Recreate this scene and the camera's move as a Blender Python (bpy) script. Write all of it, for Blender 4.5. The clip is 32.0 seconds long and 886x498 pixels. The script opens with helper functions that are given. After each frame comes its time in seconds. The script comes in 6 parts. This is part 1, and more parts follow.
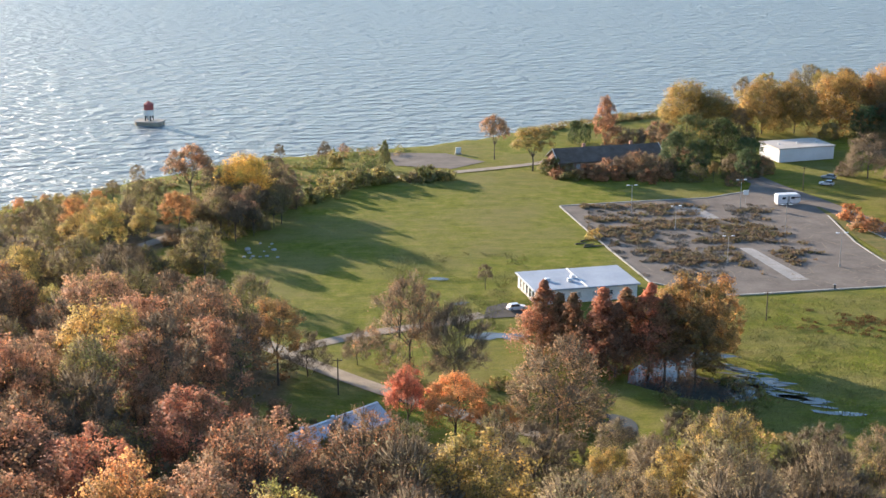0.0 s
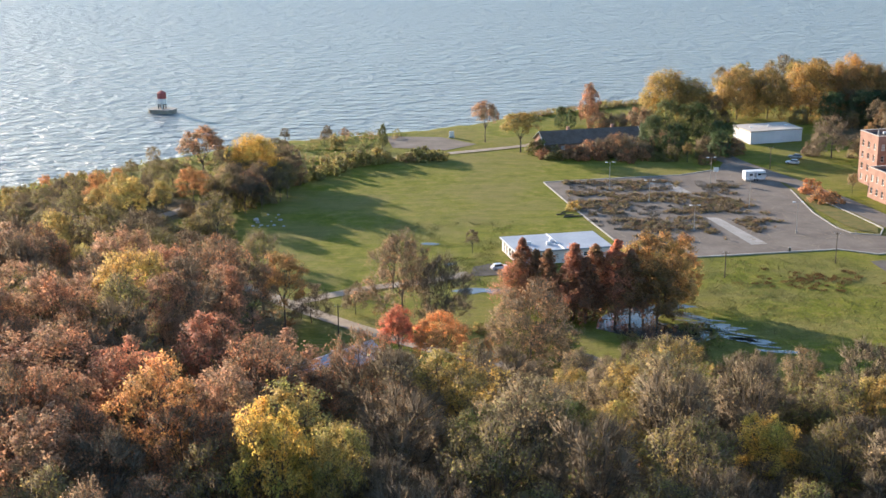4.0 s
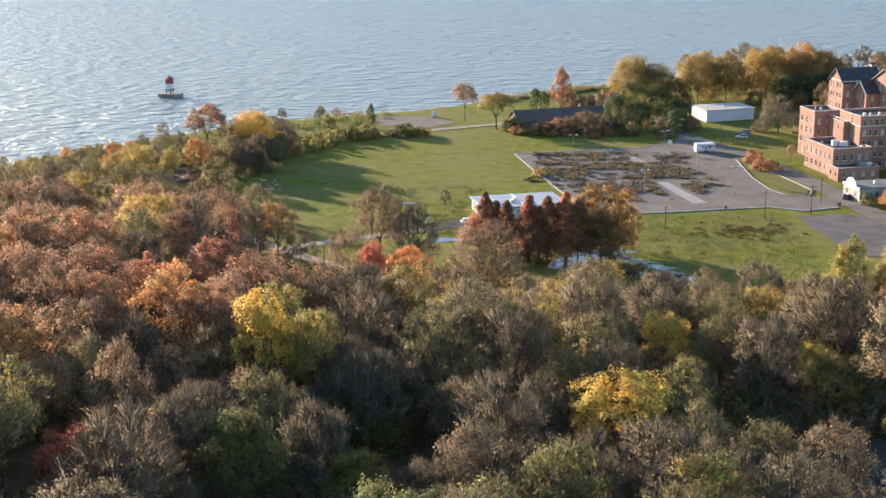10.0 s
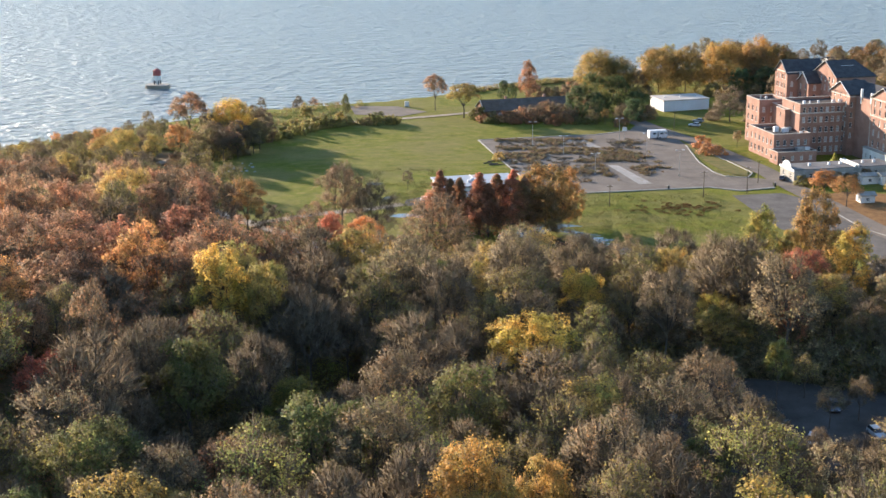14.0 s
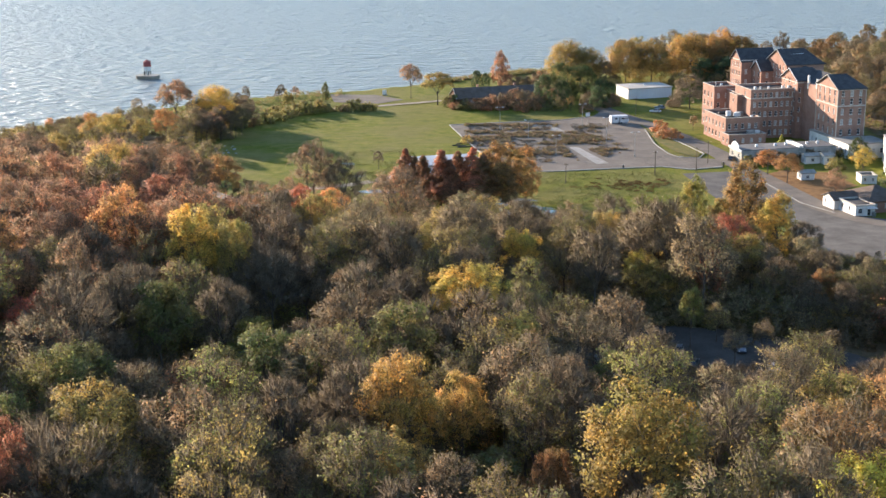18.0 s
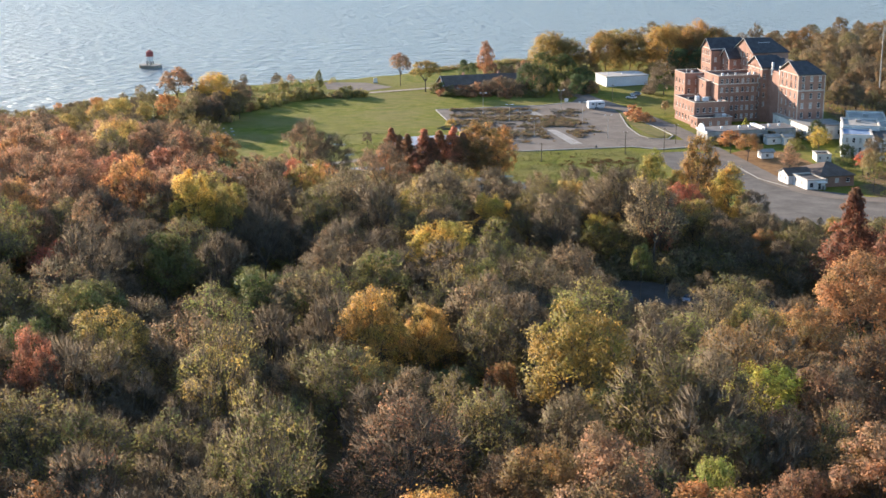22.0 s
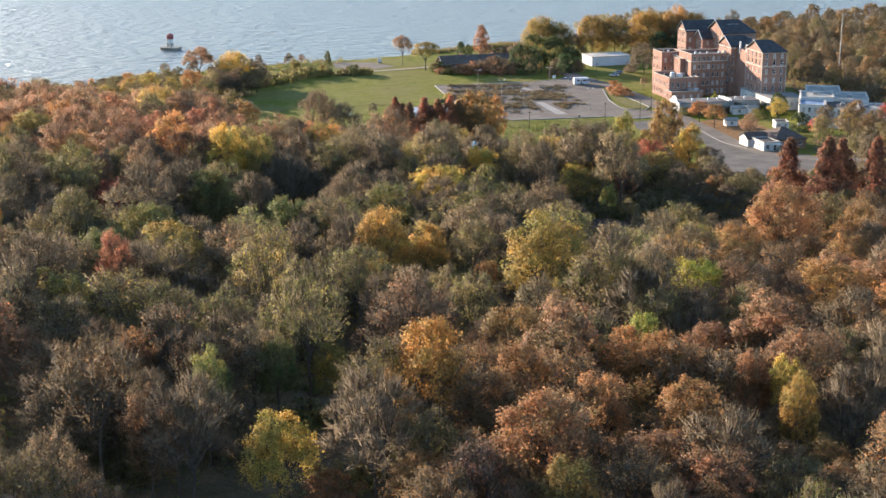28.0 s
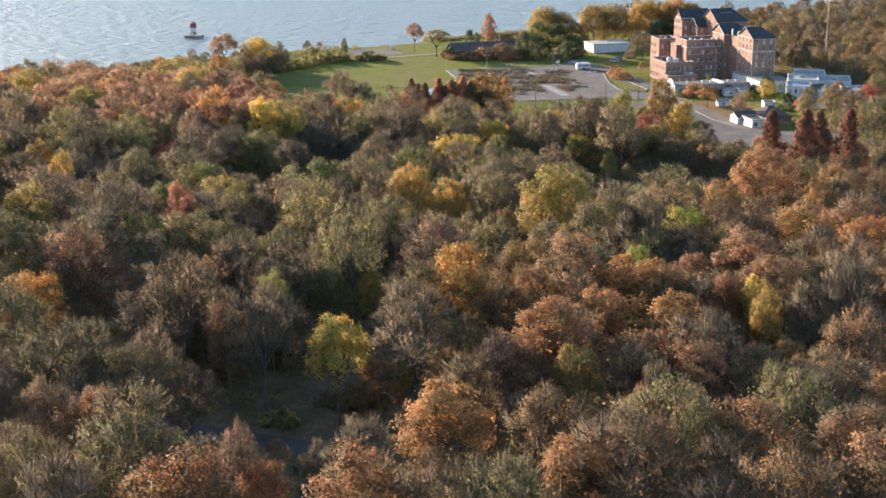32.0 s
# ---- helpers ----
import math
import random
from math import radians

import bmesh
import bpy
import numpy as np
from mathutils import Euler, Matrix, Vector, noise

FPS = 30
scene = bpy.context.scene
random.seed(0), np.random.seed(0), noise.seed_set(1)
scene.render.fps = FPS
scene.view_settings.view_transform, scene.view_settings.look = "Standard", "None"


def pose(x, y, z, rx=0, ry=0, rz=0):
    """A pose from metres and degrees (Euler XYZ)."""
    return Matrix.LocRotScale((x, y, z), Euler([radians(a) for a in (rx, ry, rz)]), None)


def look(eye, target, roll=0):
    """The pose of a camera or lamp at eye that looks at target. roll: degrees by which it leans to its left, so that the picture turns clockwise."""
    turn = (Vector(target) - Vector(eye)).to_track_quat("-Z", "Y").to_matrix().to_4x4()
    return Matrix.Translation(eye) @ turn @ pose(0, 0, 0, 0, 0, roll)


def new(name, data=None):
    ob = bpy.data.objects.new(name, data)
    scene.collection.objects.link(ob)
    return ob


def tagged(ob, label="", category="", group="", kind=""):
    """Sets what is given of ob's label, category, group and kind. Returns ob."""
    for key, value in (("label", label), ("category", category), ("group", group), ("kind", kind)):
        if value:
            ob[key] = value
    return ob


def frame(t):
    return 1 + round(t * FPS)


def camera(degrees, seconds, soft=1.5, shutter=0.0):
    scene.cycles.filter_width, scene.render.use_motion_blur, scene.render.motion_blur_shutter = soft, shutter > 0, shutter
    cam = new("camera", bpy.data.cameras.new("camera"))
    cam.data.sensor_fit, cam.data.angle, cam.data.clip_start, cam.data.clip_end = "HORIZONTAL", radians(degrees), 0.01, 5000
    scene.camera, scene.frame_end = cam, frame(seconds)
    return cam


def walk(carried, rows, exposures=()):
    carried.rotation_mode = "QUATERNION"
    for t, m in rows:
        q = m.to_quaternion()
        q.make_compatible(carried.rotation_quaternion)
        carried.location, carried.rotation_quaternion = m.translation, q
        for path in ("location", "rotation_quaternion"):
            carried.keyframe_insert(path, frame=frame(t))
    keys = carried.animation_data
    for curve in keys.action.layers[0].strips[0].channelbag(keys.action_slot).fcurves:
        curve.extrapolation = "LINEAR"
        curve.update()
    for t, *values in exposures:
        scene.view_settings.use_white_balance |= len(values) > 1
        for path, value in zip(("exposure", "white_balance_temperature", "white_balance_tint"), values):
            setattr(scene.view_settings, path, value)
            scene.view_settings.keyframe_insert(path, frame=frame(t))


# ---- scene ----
# ---- camera and its walk ----
cam = camera(33.97, 32.0, soft=1.5)
ROWS = [
    (0, 0.00, 0.00, 101.24, 74.460, 0.037, -0.010),
    (1, 0.49, -9.96, 101.03, 74.544, 0.083, -0.007),
    (2, 1.26, -19.22, 101.07, 74.585, 0.121, 0.016),
    (3, 2.25, -27.86, 101.33, 74.587, 0.153, 0.054),
    (4, 3.24, -36.25, 101.57, 74.579, 0.181, 0.093),
    (5, 4.03, -44.76, 101.62, 74.585, 0.209, 0.119),
    (6, 4.80, -53.43, 101.56, 74.604, 0.229, 0.139),
    (7, 5.80, -62.19, 101.55, 74.628, 0.235, 0.160),
    (8, 7.19, -70.93, 101.65, 74.653, 0.240, 0.185),
    (9, 9.09, -79.54, 101.87, 74.676, 0.257, 0.213),
    (10, 11.40, -87.94, 102.05, 74.697, 0.281, 0.230),
    (11, 14.04, -96.14, 102.09, 74.716, 0.304, 0.228),
    (12, 17.00, -104.28, 102.22, 74.730, 0.302, 0.226),
    (13, 20.25, -112.51, 102.62, 74.738, 0.263, 0.240),
    (14, 23.55, -120.65, 103.00, 74.741, 0.225, 0.257),
    (15, 26.65, -128.54, 103.05, 74.745, 0.227, 0.261),
    (16, 29.47, -136.32, 102.87, 74.755, 0.247, 0.255),
    (17, 31.95, -144.16, 102.66, 74.774, 0.259, 0.244),
    (18, 34.13, -152.15, 102.55, 74.791, 0.267, 0.228),
    (19, 36.04, -160.35, 102.61, 74.792, 0.280, 0.208),
    (20, 37.61, -168.89, 102.76, 74.782, 0.283, 0.195),
    (21, 38.81, -177.86, 102.88, 74.766, 0.264, 0.202),
    (22, 39.67, -187.12, 103.00, 74.746, 0.234, 0.217),
    (23, 40.27, -196.51, 103.15, 74.721, 0.209, 0.225),
    (24, 40.66, -206.03, 103.34, 74.690, 0.195, 0.225),
    (25, 40.90, -215.74, 103.59, 74.654, 0.194, 0.219),
    (26, 40.99, -225.83, 103.83, 74.622, 0.198, 0.217),
    (27, 40.93, -236.41, 104.01, 74.599, 0.198, 0.225),
    (28, 40.69, -247.32, 104.17, 74.582, 0.196, 0.234),
    (29, 40.20, -258.32, 104.35, 74.566, 0.191, 0.234),
    (30, 39.34, -269.37, 104.60, 74.541, 0.180, 0.236),
    (31, 38.02, -280.43, 104.95, 74.500, 0.161, 0.251),
    (32, 36.20, -291.51, 105.42, 74.440, 0.133, 0.282),
]
walk(cam, [(t, pose(x, y, z, rx, ry, rz)) for t, x, y, z, rx, ry, rz in ROWS],
     exposures=[(0, 1.77, 6380, 12), (32, 1.77, 6380, 12)])

# ---- world and sun ----
SUN_EL, SUN_AZ = radians(12.5), radians(-44.0)  # azimuth from +y, negative to the west side
world = bpy.data.worlds.new("world")
scene.world = world
world.use_nodes = True
wn = world.node_tree
sky = wn.nodes.new("ShaderNodeTexSky")
sky.sky_type, sky.sun_disc = "NISHITA", False
sky.sun_elevation, sky.sun_rotation = SUN_EL, SUN_AZ
sky.air_density, sky.dust_density, sky.ozone_density = 1.0, 0.2, 2.4
wn.links.new(sky.outputs[0], wn.nodes["Background"].inputs[0])
wn.nodes["Background"].inputs[1].default_value = 0.118
sun_dir = Vector((math.sin(SUN_AZ) * math.cos(SUN_EL), math.cos(SUN_AZ) * math.cos(SUN_EL), math.sin(SUN_EL)))
sun = new("sun", bpy.data.lights.new("sun", "SUN"))
sun.data.energy, sun.data.angle, sun.data.color = 5.0, radians(0.6), (1.0, 0.83, 0.65)
sun.matrix_world = look(sun_dir * 900, (0, 0, 0))


# ---- materials ----
def mat(name):
    m = bpy.data.materials.new(name)
    m.use_nodes = True
    n = m.node_tree.nodes
    return m, n, m.node_tree.links, n["Principled BSDF"]


def noise_node(n, l, scale, detail=4.0, rough=0.6, coord=None):
    t = n.new("ShaderNodeTexNoise")
    t.inputs["Scale"].default_value, t.inputs["Detail"].default_value, t.inputs["Roughness"].default_value = scale, detail, rough
    if coord:
        l.new(coord, t.inputs["Vector"])
    return t


def ramp(n, l, fac, stops):
    r = n.new("ShaderNodeValToRGB")
    while len(r.color_ramp.elements) < len(stops):
        r.color_ramp.elements.new(0.5)
    for e, (p, c) in zip(r.color_ramp.elements, stops):
        e.position, e.color = p, (*c, 1) if len(c) == 3 else c
    l.new(fac, r.inputs[0])
    return r


def mix(n, l, fac, a, b, mode="MIX"):
    m = n.new("ShaderNodeMix")
    m.data_type, m.blend_type = "RGBA", mode
    for sock, v in ((0, fac), (6, a), (7, b)):
        if isinstance(v, (int, float)):
            m.inputs[sock].default_value = v
        elif isinstance(v, tuple):
            m.inputs[sock].default_value = (*v, 1)
        else:
            l.new(v, m.inputs[sock])
    return m.outputs[2]


def surface(name, dark, light, scale=1.0, fine=12.0, rough=0.85, bump=0.3, metallic=0.0, depth=0.05):
    """A weathered surface: stains at one scale, grain at another, and fine relief."""
    m, n, l, p = mat(name)
    co = n.new("ShaderNodeTexCoord").outputs["Object"]
    big = noise_node(n, l, scale, 5, 0.65, co)
    small = noise_node(n, l, fine, 3, 0.7, co)
    base = ramp(n, l, big.outputs[0], [(0.3, dark), (0.7, light)]).outputs[0]
    grain = ramp(n, l, small.outputs[0], [(0.25, (0.72, 0.72, 0.72)), (0.75, (1.0, 1.0, 1.0))]).outputs[0]
    l.new(mix(n, l, 1.0, base, grain, "MULTIPLY"), p.inputs["Base Color"])
    p.inputs["Roughness"].default_value, p.inputs["Metallic"].default_value = rough, metallic
    p.inputs["Specular IOR Level"].default_value = 0.5 if rough < 0.7 else 0.15
    if bump:
        b = n.new("ShaderNodeBump")
        b.inputs["Strength"].default_value, b.inputs["Distance"].default_value = bump, depth
        l.new(small.outputs[0], b.inputs["Height"])
        l.new(b.outputs[0], p.inputs["Normal"])
    return m


def water_material(name, deep, wave=1.0, rough=0.12, chop=3.4):
    m, n, l, p = mat(name)
    p.inputs["Base Color"].default_value = (*deep, 1)
    p.inputs["Roughness"].default_value, p.inputs["IOR"].default_value = rough, 1.33
    co = n.new("ShaderNodeTexCoord").outputs["Object"]
    mp = n.new("ShaderNodeMapping")
    mp.inputs["Rotation"].default_value = (0, 0, radians(12))
    mp.inputs["Scale"].default_value = (0.55, 1.0, 1.0)
    l.new(co, mp.inputs[0])
    a = noise_node(n, l, 0.16 * wave, 2, 0.45, mp.outputs[0])
    b = noise_node(n, l, 0.55 * wave, 3, 0.6, mp.outputs[0])
    c = noise_node(n, l, 0.02, 2, 0.5, co)
    s = n.new("ShaderNodeMath")
    s.operation = "MULTIPLY_ADD"
    l.new(b.outputs[0], s.inputs[0])
    s.inputs[1].default_value = 0.35
    l.new(a.outputs[0], s.inputs[2])
    g = n.new("ShaderNodeMath")
    g.operation = "MULTIPLY"
    l.new(s.outputs[0], g.inputs[0])
    l.new(ramp(n, l, c.outputs[0], [(0.3, (0.88,) * 3), (0.7, (1.0,) * 3)]).outputs[0], g.inputs[1])
    bp = n.new("ShaderNodeBump")
    bp.inputs["Strength"].default_value, bp.inputs["Distance"].default_value = 1.0, chop / wave
    l.new(g.outputs[0], bp.inputs["Height"])
    l.new(bp.outputs[0], p.inputs["Normal"])
    return m


def leaf_material(name, translucent=0.55):
    """Leaves in the tree's own colour, each leaf a little different."""
    m, n, l, p = mat(name)
    info, geo = n.new("ShaderNodeObjectInfo"), n.new("ShaderNodeNewGeometry")
    tone = ramp(n, l, geo.outputs["Random Per Island"], [(0.0, (0.62, 0.66, 0.64)), (0.5, (1.0, 1.0, 1.0)), (1.0, (1.36, 1.25, 1.1))]).outputs[0]
    co = n.new("ShaderNodeTexCoord").outputs["Object"]
    own = n.new("ShaderNodeVectorMath")  # every tree has patches of its own
    own.operation = "MULTIPLY_ADD"
    own.inputs[1].default_value = (40.0, 17.0, 29.0)
    l.new(info.outputs["Random"], own.inputs[0])
    l.new(co, own.inputs[2])
    patch = ramp(n, l, noise_node(n, l, 0.30, 2, 0.5, own.outputs[0]).outputs[0], [(0.35, (0.76, 0.90, 0.80)), (0.5, (1.0, 1.0, 1.0)), (0.66, (1.22, 1.04, 0.92))]).outputs[0]
    col = mix(n, l, 1.0, mix(n, l, 1.0, info.outputs["Color"], tone, "MULTIPLY"), patch, "MULTIPLY")
    l.new(col, p.inputs["Base Color"])
    p.inputs["Roughness"].default_value = 0.7
    p.inputs["Specular IOR Level"].default_value = 0.2
    t = n.new("ShaderNodeBsdfTranslucent")
    l.new(col, t.inputs[0])
    ms = n.new("ShaderNodeMixShader")
    ms.inputs[0].default_value = translucent
    l.new(p.outputs[0], ms.inputs[1])
    l.new(t.outputs[0], ms.inputs[2])
    l.new(ms.outputs[0], n["Material Output"].inputs[0])
    return m


LEAF = leaf_material("leaves")
BARK = surface("bark", (0.07, 0.055, 0.045), (0.17, 0.14, 0.115), 1.5, 14, 0.95, 0.5)
PALE_BARK = surface("pale_bark", (0.30, 0.27, 0.23), (0.48, 0.44, 0.38), 1.2, 10, 0.9, 0.4)
TWIG = surface("twig_bark", (0.205, 0.16, 0.11), (0.33, 0.265, 0.185), 0.8, 8, 0.95, 0.0)
ASPHALT = surface("worn_asphalt", (0.125, 0.105, 0.088), (0.215, 0.185, 0.155), 0.12, 2.2, 0.95, 0.4)
YARD_ASPHALT = surface("patched_yard_asphalt", (0.085, 0.078, 0.07), (0.165, 0.15, 0.135), 0.13, 2.0, 0.95, 0.4)
DARK_ASPHALT = surface("dark_asphalt", (0.058, 0.053, 0.046), (0.11, 0.10, 0.088), 0.15, 3.0, 0.92, 0.4)
CONCRETE = surface("concrete", (0.26, 0.25, 0.22), (0.42, 0.40, 0.36), 0.4, 6.0, 0.9, 0.3)
GRAVEL = surface("gravel_track", (0.24, 0.20, 0.15), (0.38, 0.32, 0.25), 0.3, 5.0, 0.95, 0.5)
BRICK = surface("red_brick", (0.26, 0.148, 0.11), (0.40, 0.245, 0.19), 0.25, 5.0, 0.9, 0.25)
STONE = surface("pale_trim_stone", (0.42, 0.38, 0.33), (0.58, 0.53, 0.46), 0.5, 5.0, 0.85, 0.2)
SLATE = surface("dark_slate", (0.045, 0.045, 0.05), (0.09, 0.088, 0.092), 0.5, 4.0, 0.75, 0.3)
TAR = surface("flat_roof_felt", (0.05, 0.048, 0.046), (0.13, 0.12, 0.115), 0.25, 3.0, 0.9, 0.3)
WHITE = surface("white_paint", (0.62, 0.61, 0.58), (0.80, 0.79, 0.76), 0.3, 4.0, 0.6, 0.1)
WHITE_METAL = surface("white_metal", (0.60, 0.62, 0.63), (0.74, 0.75, 0.76), 0.15, 3.0, 0.45, 0.1)
GREY_METAL = surface("grey_metal", (0.28, 0.28, 0.28), (0.42, 0.42, 0.41), 0.8, 8.0, 0.5, 0.1, 0.6)
DARK_METAL = surface("dark_metal", (0.03, 0.03, 0.03), (0.07, 0.07, 0.07), 0.8, 8.0, 0.5, 0.1, 0.3)
WOOD_POLE = surface("weathered_pole_wood", (0.09, 0.07, 0.05), (0.17, 0.135, 0.10), 1.0, 10.0, 0.95, 0.4)
SHINGLE = surface("brown_shingles", (0.10, 0.075, 0.06), (0.18, 0.14, 0.115), 0.4, 4.0, 0.9, 0.4)
RED_PAINT = surface("red_paint", (0.26, 0.05, 0.045), (0.36, 0.08, 0.07), 0.8, 5.0, 0.6, 0.1)
BLUE_TARP = surface("blue_roof_sheet", (0.10, 0.17, 0.30), (0.30, 0.36, 0.45), 0.35, 3.0, 0.5, 0.2)
RUBBER = surface("tyre_rubber", (0.02, 0.02, 0.02), (0.04, 0.04, 0.04), 3.0, 20.0, 0.9, 0.2)
RIVER = water_material("river_water", (0.150, 0.180, 0.190), 1.5, 0.36, 7.2)
# Pale base colour stands in for the sky's reflection on the flood strips.
FLOODWATER = water_material("flood_water", (0.10, 0.105, 0.10), 3.0, 0.14, 0.3)
# Dark base colour takes in the cypress shade and their reflected crowns.
POND = water_material("pond_water", (0.045, 0.047, 0.04), 3.0, 0.06, 0.12)


def glass_material(name, tint):
    m, n, l, p = mat(name)
    p.inputs["Base Color"].default_value = (*tint, 1)
    p.inputs["Roughness"].default_value = 0.08
    p.inputs["Specular IOR Level"].default_value = 0.8
    return m


GLASS = glass_material("window_glass", (0.025, 0.03, 0.035))
BLIND, bn, bl, bp = mat("window_with_blind")
bl.new(ramp(bn, bl, bn.new("ShaderNodeObjectInfo").outputs["Random"], [(0.0, (0.03, 0.035, 0.04)), (0.45, (0.05, 0.055, 0.06)), (0.55, (0.30, 0.29, 0.27)), (1.0, (0.45, 0.44, 0.41))]).outputs[0], bp.inputs["Base Color"])
bp.inputs["Roughness"].default_value = 0.12


def paint(name, col, rough=0.3):
    m, n, l, p = mat(name)
    co = n.new("ShaderNodeTexCoord").outputs["Object"]
    dirt = ramp(n, l, noise_node(n, l, 2.0, 4, 0.6, co).outputs[0], [(0.3, tuple(c * 0.8 for c in col)), (0.6, col)])
    l.new(dirt.outputs[0], p.inputs["Base Color"])
    p.inputs["Roughness"].default_value = rough
    p.inputs["Coat Weight"].default_value = 0.4
    return m


def ground_material():
    """Mown grass, rough meadow and, under the woods, leaf litter; the mask follows the plan."""
    m, n, l, p = mat("ground")
    co = n.new("ShaderNodeTexCoord").outputs["Object"]
    wide = noise_node(n, l, 0.035, 5, 0.62, co)
    mid = noise_node(n, l, 0.22, 5, 0.7, co)
    fine = noise_node(n, l, 1.6, 4, 0.75, co)
    grass = ramp(n, l, mid.outputs[0], [(0.26, (0.072, 0.096, 0.009)), (0.50, (0.152, 0.162, 0.018)), (0.74, (0.245, 0.212, 0.045))]).outputs[0]
    dry = ramp(n, l, wide.outputs[0], [(0.42, (0.0,) * 3), (0.62, (1.0,) * 3)]).outputs[0]
    sep = n.new("ShaderNodeSeparateColor")
    l.new(dry, sep.inputs[0])
    grass = mix(n, l, sep.outputs[0], grass, mix(n, l, mid.outputs[0], (0.130, 0.135, 0.025), (0.235, 0.20, 0.07)))
    litter = ramp(n, l, mid.outputs[0], [(0.3, (0.085, 0.072, 0.040)), (0.5, (0.15, 0.11, 0.062)), (0.72, (0.24, 0.165, 0.09))]).outputs[0]
    zone = n.new("ShaderNodeAttribute")
    zone.attribute_name = "woods"
    z = n.new("ShaderNodeMath")
    z.operation = "ADD"
    z.use_clamp = True
    zm = n.new("ShaderNodeMath")
    zm.operation = "MULTIPLY_ADD"
    l.new(mid.outputs[0], zm.inputs[0])
    zm.inputs[1].default_value, zm.inputs[2].default_value = 0.8, -0.4
    l.new(zone.outputs["Fac"], z.inputs[0])
    l.new(zm.outputs[0], z.inputs[1])
    stretch = n.new("ShaderNodeMapping")
    stretch.inputs["Rotation"].default_value = (0, 0, radians(-28))
    stretch.inputs["Scale"].default_value = (0.12, 1.0, 1.0)
    l.new(co, stretch.inputs[0])
    rows = ramp(n, l, noise_node(n, l, 0.55, 4, 0.7, stretch.outputs[0]).outputs[0], [(0.32, (0.84, 0.86, 0.84)), (0.6, (1.06, 1.04, 1.0))]).outputs[0]
    grass = mix(n, l, 1.0, grass, rows, "MULTIPLY")
    base = mix(n, l, z.outputs[0], grass, litter)
    grain = ramp(n, l, fine.outputs[0], [(0.25, (0.6,) * 3), (0.7, (1.1,) * 3)]).outputs[0]
    l.new(mix(n, l, 1.0, base, grain, "MULTIPLY"), p.inputs["Base Color"])
    p.inputs["Roughness"].default_value = 0.95
    p.inputs["Specular IOR Level"].default_value = 0.08
    b = n.new("ShaderNodeBump")
    b.inputs["Strength"].default_value, b.inputs["Distance"].default_value = 0.8, 0.35
    l.new(fine.outputs[0], b.inputs["Height"])
    l.new(b.outputs[0], p.inputs["Normal"])
    return m


GROUND = ground_material()


# ---- building helpers ----
def smooth(e0, e1, v):
    t = min(max((v - e0) / (e1 - e0), 0.0), 1.0)
    return t * t * (3 - 2 * t)


SHORE = [(-900, 150), (-300, 270), (-190, 350), (-144, 398), (-127, 414), (-114, 427), (-103, 441), (-88, 459), (-72, 474), (-58, 483), (-36, 494), (-16, 500),
         (0, 509), (16, 520), (31, 532), (46, 543), (70, 560), (120, 585), (200, 606), (251, 645), (334, 711), (600, 800), (1200, 900)]


def shore_y(x):
    for (x0, y0), (x1, y1) in zip(SHORE, SHORE[1:]):
        if x <= x1:
            return y0 + (y1 - y0) * (x - x0) / (x1 - x0)
    return SHORE[-1][1]


def height(x, y):
    """The lie of the land: flat by the river, rising to the wooded hill."""
    h = 5.4 * smooth(285, 150, y) + 7.0 * smooth(5, -60, x) * smooth(300, 170, y) * smooth(-60, 60, y) + 6.0 * smooth(80, -30, y)
    h *= smooth(0.75, 1.25, math.hypot((x - 46) / 34, (y - 262) / 27))  # a level, flooded hollow
    if y > 300:
        d = shore_y(x) + 1.2 * math.sin(x * 0.31) + 0.8 * math.sin(x * 0.83 + 1) - y
        h = h * 1.0 + (0.0 if d > 10 else -2.6 * smooth(9, -9, d))
    return h


def inside(x, y, poly):
    hit, j = False, len(poly) - 1
    for i in range(len(poly)):
        (xi, yi), (xj, yj) = poly[i], poly[j]
        if (yi > y) != (yj > y) and x < (xj - xi) * (y - yi) / (yj - yi) + xi:
            hit = not hit
        j = i
    return hit


def mesh_from(name, verts, faces, mats=(), ids=None, flat=True):
    me = bpy.data.meshes.new(name)
    me.from_pydata([tuple(v) for v in verts], [], [tuple(int(i) for i in f) for f in faces])
    for m in mats:
        me.materials.append(m)
    if ids is not None:
        me.polygons.foreach_set("material_index", list(ids))
    me.update()
    return me


def part(name, bm, material, parent=None, label=""):
    """Links a bmesh as one mesh object under a thing or a part."""
    me = bpy.data.meshes.new(name)
    bm.to_mesh(me)
    bm.free()
    me.materials.append(material)
    ob = new(name, me)
    if parent is not None:
        ob.parent = parent
    if label:
        ob["label"] = label
    return ob


def thing(name, m, label, category, group=""):
    ob = new(name)
    ob.empty_display_size = 0.5
    ob.matrix_world = m
    return tagged(ob, label, category, group)


def box(bm, x0, y0, z0, x1, y1, z1, bevel=0.0):
    r = bmesh.ops.create_cube(bm, size=1.0, matrix=Matrix.Translation(((x0 + x1) / 2, (y0 + y1) / 2, (z0 + z1) / 2)) @ Matrix.Diagonal((x1 - x0, y1 - y0, z1 - z0, 1)))
    if bevel:
        edges = list({e for v in r["verts"] for e in v.link_edges})
        bmesh.ops.bevel(bm, geom=edges, offset=bevel, segments=1, affect="EDGES")
    return bm


def boxed(*a, bevel=0.0):
    return box(bmesh.new(), *a, bevel=bevel)


